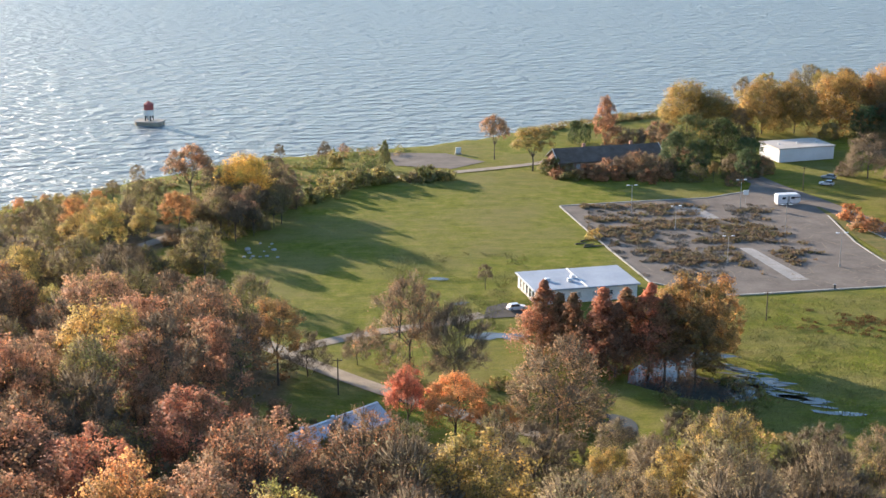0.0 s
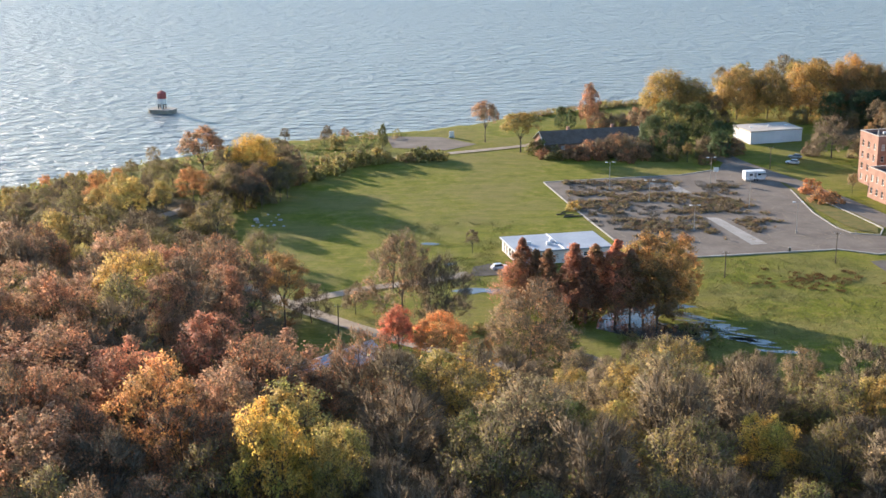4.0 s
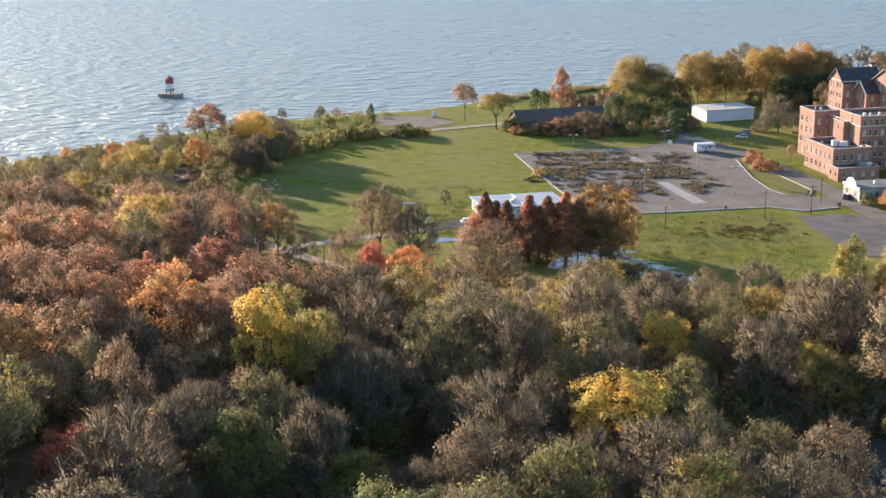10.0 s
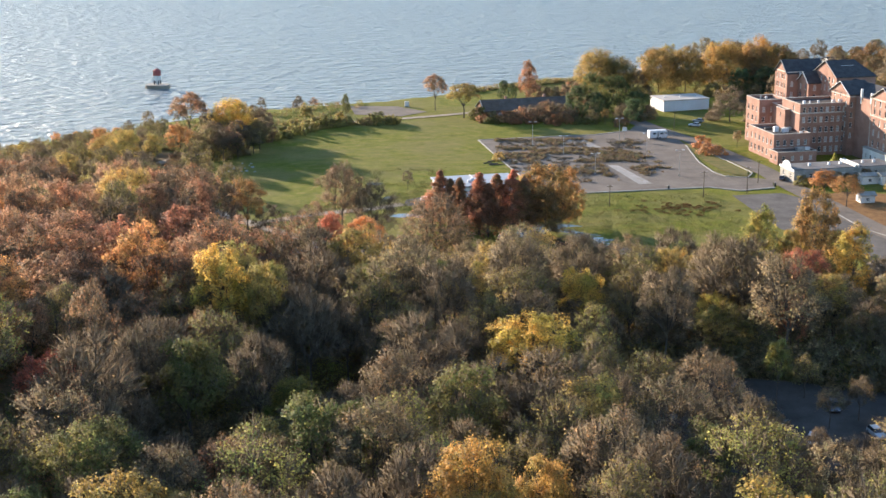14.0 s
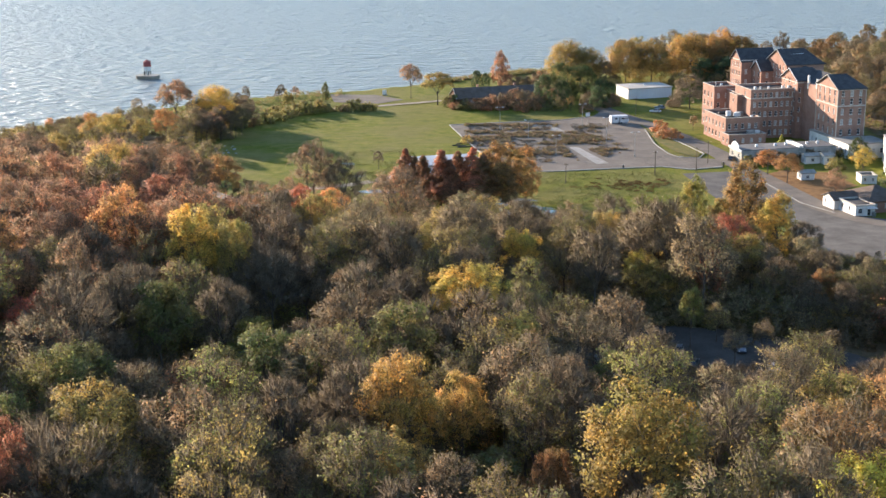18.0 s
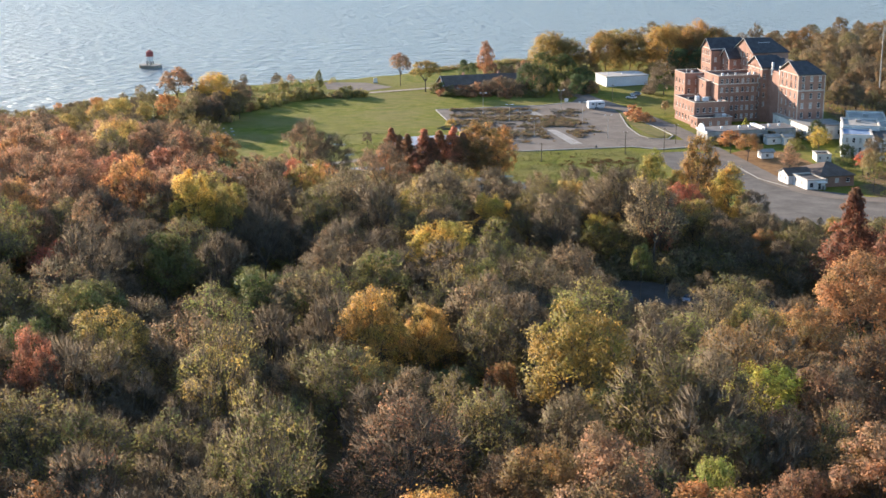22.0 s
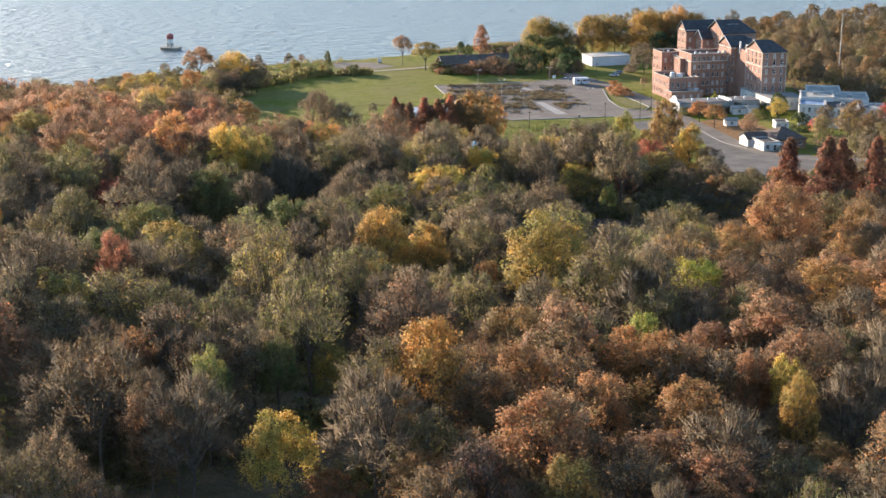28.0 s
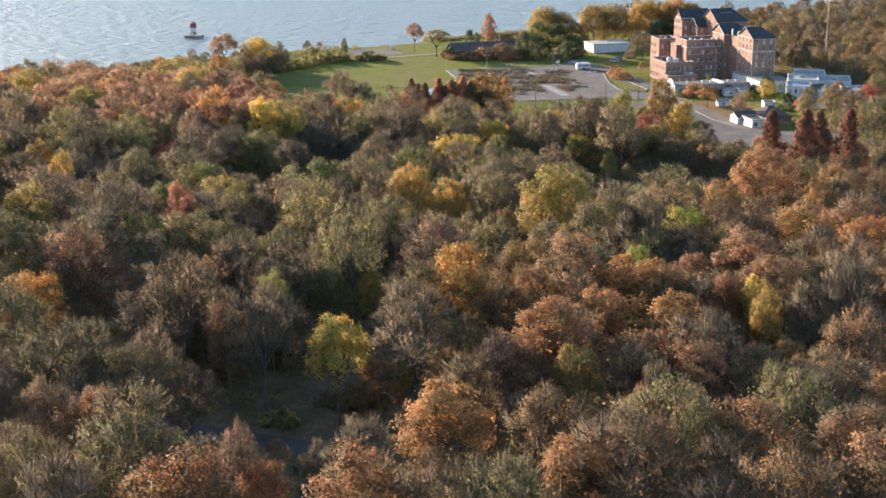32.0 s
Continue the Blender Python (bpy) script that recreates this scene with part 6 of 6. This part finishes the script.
# ---- the woods, tree by tree ----
VALLEY = [(12, -10), (20, 6), (34, 8), (46, 0), (42, -22), (27, -38), (25, -66), (4, -66), (10, -36)]
GLADE = [(-8, 120), (10, 131), (14, 97), (-6, 92)]
GAPS = [VALLEY, GLADE, CAR_PARK, [(-36, 215), (-26, 210), (2, 238), (-8, 252)], ribbon(LANE, 13.0), ribbon(EAST_ROAD, 12.0), ribbon(glide([(-150, 330), (-110, 342), (-84.5, 360), (-70, 382), (-58, 393)]), 7.0)]
PALETTES = {
    "west": [("maple_tree", "full", SALMON, "orange-red maple in the woods", 5), ("oak_tree", "sparse", RUSSET, "russet half-bare oak in the woods", 4), ("bare_tree", "bare", RUSSET, "nearly bare reddish-brown tree in the woods", 1.6),
             ("ash_tree", "sparse", OLIVE, "olive half-bare ash in the woods", 2.5), ("ash_tree", "full", DULL_GOLD, "dull gold ash in the woods", 1.2), ("maple_tree", "full", ORANGE, "orange maple in the woods", 1.4)],
    "shore": [("ash_tree", "sparse", OLIVE, "olive half-bare ash in the shore woods", 4), ("ash_tree", "full", DULL_GOLD, "dull gold ash in the shore woods", 2.5), ("bare_tree", "bare", BROWN, "bare brown tree in the shore woods", 1.5), ("maple_tree", "full", ORANGE, "orange maple in the shore woods", 1.2)],
    "south_east": [("maple_tree", "full", (0.33, 0.185, 0.095), "salmon-orange maple in the woods", 2.5), ("oak_tree", "sparse", (0.392, 0.207, 0.075), "orange-brown oak in the woods", 4), ("bare_tree", "bare", (0.25, 0.185, 0.10), "nearly bare brown tree in the woods", 3), ("ash_tree", "sparse", (0.25, 0.22, 0.06), "olive half-bare ash in the woods", 2), ("maple_tree", "full", (0.39, 0.215, 0.07), "orange maple in the woods", 1.5)],
    "front": [("bare_tree", "bare", TAN, "pale bare thicket tree at the wood's edge", 5), ("ash_tree", "sparse", TAN, "pale tan half-bare ash at the wood's edge", 3), ("ash_tree", "full", DULL_GOLD, "dull gold ash at the wood's edge", 1.6), ("ash_tree", "sparse", OLIVE, "olive half-bare ash at the wood's edge", 1.5)],
    "middle": [("bare_tree", "bare", BROWN, "nearly bare grey-brown tree in the woods", 5), ("oak_tree", "sparse", BROWN, "brown half-bare oak in the woods", 4), ("ash_tree", "sparse", OLIVE, "olive half-bare ash in the woods", 4), ("ash_tree", "full", GREEN, "dull green ash in the woods", 1.4),
               ("oak_tree", "sparse", TAN, "tan half-bare oak in the woods", 1.6), ("maple_tree", "full", DULL_GOLD, "dull gold maple in the woods", 1.0), ("ash_tree", "sparse", (0.40, 0.40, 0.08), "yellow-green half-bare ash in the woods", 1.4), ("maple_tree", "sparse", RUSSET, "russet maple in the woods", 1.0)],
    # Darkened browns and olives: the southern wood's shade is put into its leaf colours.
    "shaded_south": [("bare_tree", "bare", (0.21, 0.155, 0.085), "nearly bare brown tree in the woods", 5), ("oak_tree", "sparse", (0.219, 0.134, 0.063), "brown half-bare oak in the woods", 4), ("ash_tree", "sparse", (0.188, 0.164, 0.0495), "olive half-bare ash in the woods", 2.5), ("maple_tree", "full", (0.324, 0.159, 0.0585), "orange-brown maple in the woods", 1.6)],
    "east": [("oak_tree", "full", (0.30, 0.20, 0.09), "brown oak behind the brick building", 4), ("oak_tree", "sparse", BROWN, "brown half-bare oak behind the brick building", 4), ("ash_tree", "sparse", OLIVE, "olive ash behind the brick building", 2.5), ("oak_tree", "full", (0.36, 0.22, 0.08), "orange-brown oak behind the brick building", 1.2)],
}


def palette_at(x, y):
    n = noise.noise((x * 0.02, y * 0.02, 3.0)) * 22
    if x > 150 and y > 225:
        return "east"
    if y > 345 and x < -20 or y + n > 290 and x < -45:
        return "shore"
    if x + n < -18 and y > 120 - n:
        return "west"
    if x + n > 50 and y < -12:
        return "south_east"
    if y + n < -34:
        return "shaded_south"
    if x + n < -5 and y < -10:
        return "west" if noise.noise((x * 0.03, y * 0.03, 9)) > 0.05 else "middle"
    if y + n > 152:
        return "front"
    if x + n > 42 and y + n < 2 or x + n > 92:
        return "south_east"
    return "middle"


counts = {}
wood_rng = random.Random(21)
step, row = 11.2, 0
y = -128.0
while y < 640:
    x = -190.0 + (row % 2) * step / 2
    while x < 330:
        px, py = x + wood_rng.uniform(-3, 3), y + wood_rng.uniform(-3, 3)
        x += step
        if not inside(px, py, WOODS) or inside(px, py, LAWN) or any(inside(px, py, g) for g in GAPS):
            continue
        if not (22 - 0.32 * (py + 291) < px < 50 + 0.32 * (py + 291)) or (py > 300 and shore_y(px) - py < 13):
            continue
        if any((px - a) ** 2 + (py - b) ** 2 < r * r for a, b, r in KEEP_OFF):
            continue
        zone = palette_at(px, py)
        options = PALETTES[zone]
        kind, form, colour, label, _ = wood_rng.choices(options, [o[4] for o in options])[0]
        h = 20 + 4 * noise.noise((px * 0.03, py * 0.03, 6.0)) + wood_rng.uniform(-4, 4)
        h -= 6.5 * smooth(168, 205, py) * smooth(-20, 10, px)
        if -38 < px < 8 and 190 < py < 232:
            h = min(h, 8.5 + wood_rng.uniform(-2, 2))
        if 70 < px < 122 and 62 < py < 102:
            h = min(h, 7.5 + (92 - py) * 0.5)
        if -14 < px < 34 and -110 < py < -80:
            h = min(h, 2.5 + (-76 - py) * 0.4)
        if h < 4:
            continue
        if zone == "shore":
            h = min(h * (0.6 + 0.3 * wood_rng.random()), 2.5 + 0.12 * (shore_y(px) - py) + wood_rng.uniform(-1, 1))
            if h < 3:
                continue
        if px > 92 and py > 20:
            h = min(h, 19 - 8.5 * smooth(60, 165, py) + wood_rng.uniform(-1.5, 1.5)) if py < 215 else h
        if px > 110 and 140 < py < 210:
            h = min(h, 3.0 + 0.22 * max(0, 196 - py))
        for a, b, t in TALL:  # lower growth on the south side of the tall crowns
            if abs(px - a) < 7 and 0 < b - py < 18:
                h = min(h, 0.68 * t)
        if zone == "east":
            h *= 0.85
        if px < -50 and py > 285:
            h = min(h, 3.0 + 0.12 * (shore_y(px) - py) + wood_rng.uniform(-1, 1))
            if h < 3:
                continue
        if counts.get(kind, 0) >= 295:
            kind = "ash_tree" if counts.get("ash_tree", 0) < 295 else "hickory_tree"
        counts[kind] = counts.get(kind, 0) + 1
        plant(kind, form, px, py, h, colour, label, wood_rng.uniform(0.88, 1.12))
    y += step * 0.87
    row += 1

# thin trees between the parked cars
car_rng = random.Random(17)
for x, y in ((60, 128), (72, 131), (71, 113), (79, 108), (88, 131), (90, 117), (96, 120), (101, 108), (66, 106), (84, 99), (108, 113), (75, 119)):
    plant("ash_tree", car_rng.choice(["sparse", "bare"]), x + car_rng.uniform(-1, 1), y + car_rng.uniform(-1, 1), car_rng.uniform(6, 9), car_rng.choice([TAN, TAN, DULL_GOLD]), "thin half-bare tree standing between parked cars", 1.0)
# hedge and scrub
shrub_rng = random.Random(5)
SCRUB = [(-112, 420), (-88, 452), (-60, 476), (-22, 488), (-20, 458), (-34, 440), (-52, 404), (-70, 392), (-88, 406)]
GROVE = [(-70, 374), (-62, 412), (-47, 424), (-40, 404), (-48, 380), (-56, 370)]
planted = 0
while planted < 52:
    x, y = shrub_rng.uniform(-112, -20), shrub_rng.uniform(370, 488)
    grove = inside(x, y, GROVE)
    if not (grove or inside(x, y, SCRUB)) or (planted < 36) != grove:
        continue
    planted += 1
    tall = shrub_rng.uniform(8, 12.5) if grove else shrub_rng.uniform(5, 8)
    plant("ash_tree", shrub_rng.choice(["bare", "sparse", "sparse"]), x, y, tall, shrub_rng.choice([BROWN, TAN, SALMON, OLIVE]), "small thin tree in the shore scrub", 1.0)
HEDGE = glide([(-50, 405), (-40, 415), (-27, 438), (-12, 443), (1, 446)], 5)
for i, (x, y) in enumerate(HEDGE):
    plant("shrub", "bush", x + shrub_rng.uniform(-1, 1), y + shrub_rng.uniform(-1, 1), shrub_rng.uniform(3.0, 6.5), shrub_rng.choice([GREEN, BROWN, OLIVE, OLIVE]), "dark overgrown hedge shrub beside the lawn", 1.0)
for x, y in ((36, 449), (40, 446), (45, 447), (50, 445), (56, 446), (62, 447), (68, 446), (74, 443), (35, 456), (64, 442), (90, 447), (98, 452), (103, 462)):
    plant("shrub", "bush", x, y, shrub_rng.uniform(3, 5.5), shrub_rng.choice([RUSSET, BROWN, OLIVE, GREEN]), "tangled brown shrub against the low house", 1.1)
EDGE = glide([(-34, 236), (-12, 228), (4, 219), (30, 211), (60, 209), (84, 203), (98, 218), (112, 228), (120, 218), (121, 203), (140, 191), (168, 201)], 8)
for x, y in EDGE:
    for k in range(2):
        px, py = x + shrub_rng.uniform(-3, 3), y - k * 5 + shrub_rng.uniform(-2, 2)
        tall = shrub_rng.uniform(4.5, 8.0)
        if -36 < px < 6 or px > 114:
            tall *= 0.5
        plant("shrub", "bush", px, py, tall, shrub_rng.choice([TAN, OLIVE, OLIVE, BROWN, DULL_GOLD, GREEN]), "tangled tan and olive thicket at the wood's edge", 0.85)
for x, y in ((136, 333), (142, 334), (147, 336), (153, 338), (158, 340), (146, 330), (164, 326), (170, 345), (160, 345)):
    plant("shrub", "bush", x, y, shrub_rng.uniform(2.6, 4.8), shrub_rng.choice([OLIVE, GREEN, BROWN]), "dark overgrown shrub before the low hall", 1.0)
plant("shrub", "bush", 40.5, 374, 3.4, DULL_GOLD, "golden shrub at the edge of the lot", 0.9)

# thickets that fill the woods beneath the crowns
und_rng = random.Random(77)
OPEN = [CAR_PARK, ribbon(LANE, 8.0), ribbon(EAST_ROAD, 12.0), VALLEY, GLADE]
made = 0
for _ in range(2600):
    x, y = und_rng.uniform(-150, 190), und_rng.uniform(-70, 214)
    if made >= 290 or not inside(x, y, WOODS) or any(inside(x, y, g) for g in OPEN) or not (24 - 0.31 * (y + 291) < x < 48 + 0.31 * (y + 291)):
        continue
    if y < 60 and und_rng.random() < 0.6 or (48 < x < 125 and 80 < y < 102):
        continue
    tall = und_rng.uniform(4.5, 9.5)
    if y > 165 and x > 0:
        tall *= 0.8
    if (-40 < x < 8 and y > 190) or (x > 110 and y > 150):
        tall = min(tall, 4.5)
    made += 1
    plant("thicket", "thicket", x, y, tall, und_rng.choice([TAN, OLIVE, BROWN, (0.42, 0.42, 0.08), OLIVE, GREEN, DULL_GOLD, RUSSET, (0.36, 0.38, 0.07)] if y < 150 else [TAN, TAN, RUSSET, BROWN, OLIVE, TAN]), "tangled half-bare thicket beneath the woodland crowns", und_rng.uniform(0.9, 1.2))
for k in range(46):
    x, y = und_rng.uniform(46, 122), und_rng.uniform(146, 200)
    if inside(x, y, WOODS) and not inside(x, y, CAR_PARK) and all((x - a) ** 2 + (y - b) ** 2 > r * r for a, b, r in KEEP_OFF):
        plant("hickory_tree", und_rng.choice(["sparse", "full", "bare"]), x, y, und_rng.uniform(9, 15), und_rng.choice([TAN, OLIVE, BROWN, OLIVE, DULL_GOLD]), "young half-bare tree filling the wood's edge", 1.25)
for k in range(30):
    x = 50 + k * 2.5
    plant("shrub", "thicket", x, 143.5 - 9 * smooth(85, 112, x) + und_rng.uniform(0, 5), und_rng.uniform(5, 9), und_rng.choice([TAN, DULL_GOLD, TAN, OLIVE, BROWN]), "tan thicket along the car park's edge", 1.0)
for _ in range(90):
    x, y = und_rng.uniform(-108, -46), und_rng.uniform(312, 402)
    if x > -62 + 0.12 * (y - 312) + und_rng.uniform(-6, 4) or inside(x, y, ribbon(glide([(-150, 330), (-110, 342), (-84.5, 360), (-70, 382), (-58, 393)]), 8.0)):
        continue
    plant("thicket", "thicket", x, y, und_rng.uniform(3.5, 7.5), und_rng.choice([OLIVE, BROWN, DULL_GOLD, TAN, OLIVE, (0.36, 0.22, 0.10)]), "tangled olive and brown thicket beside the lawn", und_rng.uniform(0.85, 1.15))
# overgrowth round the low house, the pines and the shore
for x, y, t in ((47, 449, 5), (52, 450, 6.5), (57, 452, 8), (62, 453, 8.5), (67, 452, 8.5), (71, 450, 6), (60, 497, 8), (66, 495, 8.5), (72, 498, 8), (78, 462, 8), (93, 455, 7), (103, 455, 6), (90, 438, 5), (79, 444, 6),
                (104, 508, 6), (110, 513, 6), (138, 512, 7), (152, 505, 8), (143, 448, 6), (148, 455, 8), (128, 452, 5), (64, 505, 7), (40, 452, 4.5), (36, 458, 5.5), (34, 464, 4), (76, 507, 8), (81, 512, 7)):
    plant("shrub", "thicket", x, y, t, shrub_rng.choice([RUSSET, BROWN, BROWN, (0.17, 0.12, 0.08), OLIVE]), "tangled brown thicket beside the low house and pines", 0.9)

# low growth, too dense to count
def clumps(name, spots, colour, label, seed, cards=30, size=0.24):
    rng = np.random.default_rng(seed)
    V, F = [], []
    for x, y, r in spots:
        base = np.array([x, y, height(x, y)])
        for _ in range(cards):
            a = base + rng.normal(0, 1, 3) * np.array([r, r, 0.45 * r]) * 0.6 + np.array([0, 0, r * 0.75])
            e1, e2 = rng.normal(0, size, 3), rng.normal(0, size, 3)
            k = len(V)
            V += [a - e1, a - e2, a + e1 * 0.9]
            F.append((k, k + 1, k + 2))
    ob = new(name, mesh_from(name, V, F, [LEAF]))
    ob.color = (*colour, 1)
    return tagged(ob, label, "undergrowth", kind="stuff")


und = random.Random(4)
spots = [[], [], []]
for _ in range(11500):
    x, y = und.uniform(-170, 250), und.uniform(-125, 470)
    if not inside(x, y, WOODS) or inside(x, y, LAWN) or any(inside(x, y, g) for g in GAPS) or not (22 - 0.32 * (y + 291) < x < 50 + 0.32 * (y + 291)):
        continue
    spots[und.randrange(3)].append((x, y, und.uniform(0.9, 2.8)))
clumps("undergrowth", spots[0], (0.217, 0.186, 0.0625), "dull olive undergrowth on the woodland floor", 1)
clumps("undergrowth", spots[1], (0.246, 0.152, 0.075), "brown undergrowth on the woodland floor", 2)
clumps("undergrowth", spots[2], (0.16, 0.179, 0.0562), "dull green undergrowth on the woodland floor", 3)
spots = [[], [], []]
for _ in range(2600):
    x, y = und.uniform(-150, -14), und.uniform(380, 496)
    d = shore_y(x) - y
    if d < 4 or not (inside(x, y, SCRUB) or d < 26) or noise.noise((x * 0.09, y * 0.09, 7.0)) < -0.12:
        continue
    spots[und.randrange(3)].append((x, y, und.uniform(0.5, 1.6)))
clumps("scrub", spots[0], (0.20, 0.185, 0.075), "olive scrub and long grass along the shore", 5, 24, 0.22)
clumps("scrub", spots[1], (0.23, 0.175, 0.105), "dead brown scrub along the shore", 6, 24, 0.22)
clumps("scrub", spots[2], (0.165, 0.18, 0.065), "green scrub along the shore", 7, 24, 0.22)
spots = [[], []]
for _ in range(2600):
    x, d = und.uniform(28, 270), und.uniform(1.5, 15)
    if noise.noise((x * 0.08, d * 0.2, 3.0)) > -0.15:
        spots[und.randrange(2)].append((x, shore_y(x) - d, und.uniform(0.5, 1.5)))
clumps("scrub", spots[0], (0.22, 0.17, 0.09), "brown scrub along the far shore", 15, 24, 0.22)
clumps("scrub", spots[1], (0.18, 0.175, 0.07), "olive scrub along the far shore", 16, 24, 0.22)
spots = [[], [], []]
for _ in range(7000):
    x, y = und.uniform(40, 100), und.uniform(336, 412)
    if not inside(x, y, LOT) or inside(x, y, [(75, 368), (82, 366), (92, 334), (80, 333)]) or inside(x, y, [(64, 401), (73, 401), (74, 408), (66, 409)]):
        continue
    edge = 0.5 * smooth(88, 100, x) + 0.5 * smooth(350, 338, y) + 0.5 * smooth(54, 44, x) * smooth(380, 362, y)
    n = noise.noise((x * 0.055, y * 0.16, 2.0)) + 0.5 * noise.noise((x * 0.3, y * 0.35, 4.0))
    if n < -0.02 + edge:
        continue
    spots[und.randrange(3)].append((x, y, und.uniform(0.25, 0.85)))
clumps("weeds", spots[0], (0.15, 0.115, 0.085), "dead brown brush growing through the cracked lot", 25, 18, 0.17)
clumps("weeds", spots[1], (0.12, 0.10, 0.075), "grey-brown weeds growing through the cracked lot", 26, 18, 0.17)
clumps("weeds", spots[2], (0.15, 0.125, 0.07), "olive-brown weeds growing through the cracked lot", 27, 18, 0.17)
spots = [[], []]
for _ in range(1500):
    x, y = und.uniform(8, 62), und.uniform(232, 270)
    if inside(x, y, WOODS) or noise.noise((x * 0.07, y * 0.1, 6.0)) < -0.05 + 0.25 * smooth(258, 270, y):
        continue
    spots[und.randrange(2)].append((x, y, und.uniform(0.3, 1.1)))
clumps("reeds", spots[0], (0.29, 0.207, 0.1), "dead brown reeds round the flooded hollow", 35, 22, 0.19)
clumps("reeds", spots[1], (0.217, 0.207, 0.0625), "olive long grass round the flooded hollow", 36, 22, 0.19)
for poly in (VALLEY, GLADE):
    for _ in range(26):
        x, y = shrub_rng.uniform(-10, 48), shrub_rng.uniform(-70, 135)
        for _ in range(40):
            if inside(x, y, poly):
                break
            x, y = shrub_rng.uniform(-10, 48), shrub_rng.uniform(-70, 135)
        else:
            continue
        plant("shrub", "bush", x, y, shrub_rng.uniform(1.5, 4.5), shrub_rng.choice([GREEN, BROWN, OLIVE]), "low dark shrub in a shaded hollow of the woods", 1.3)
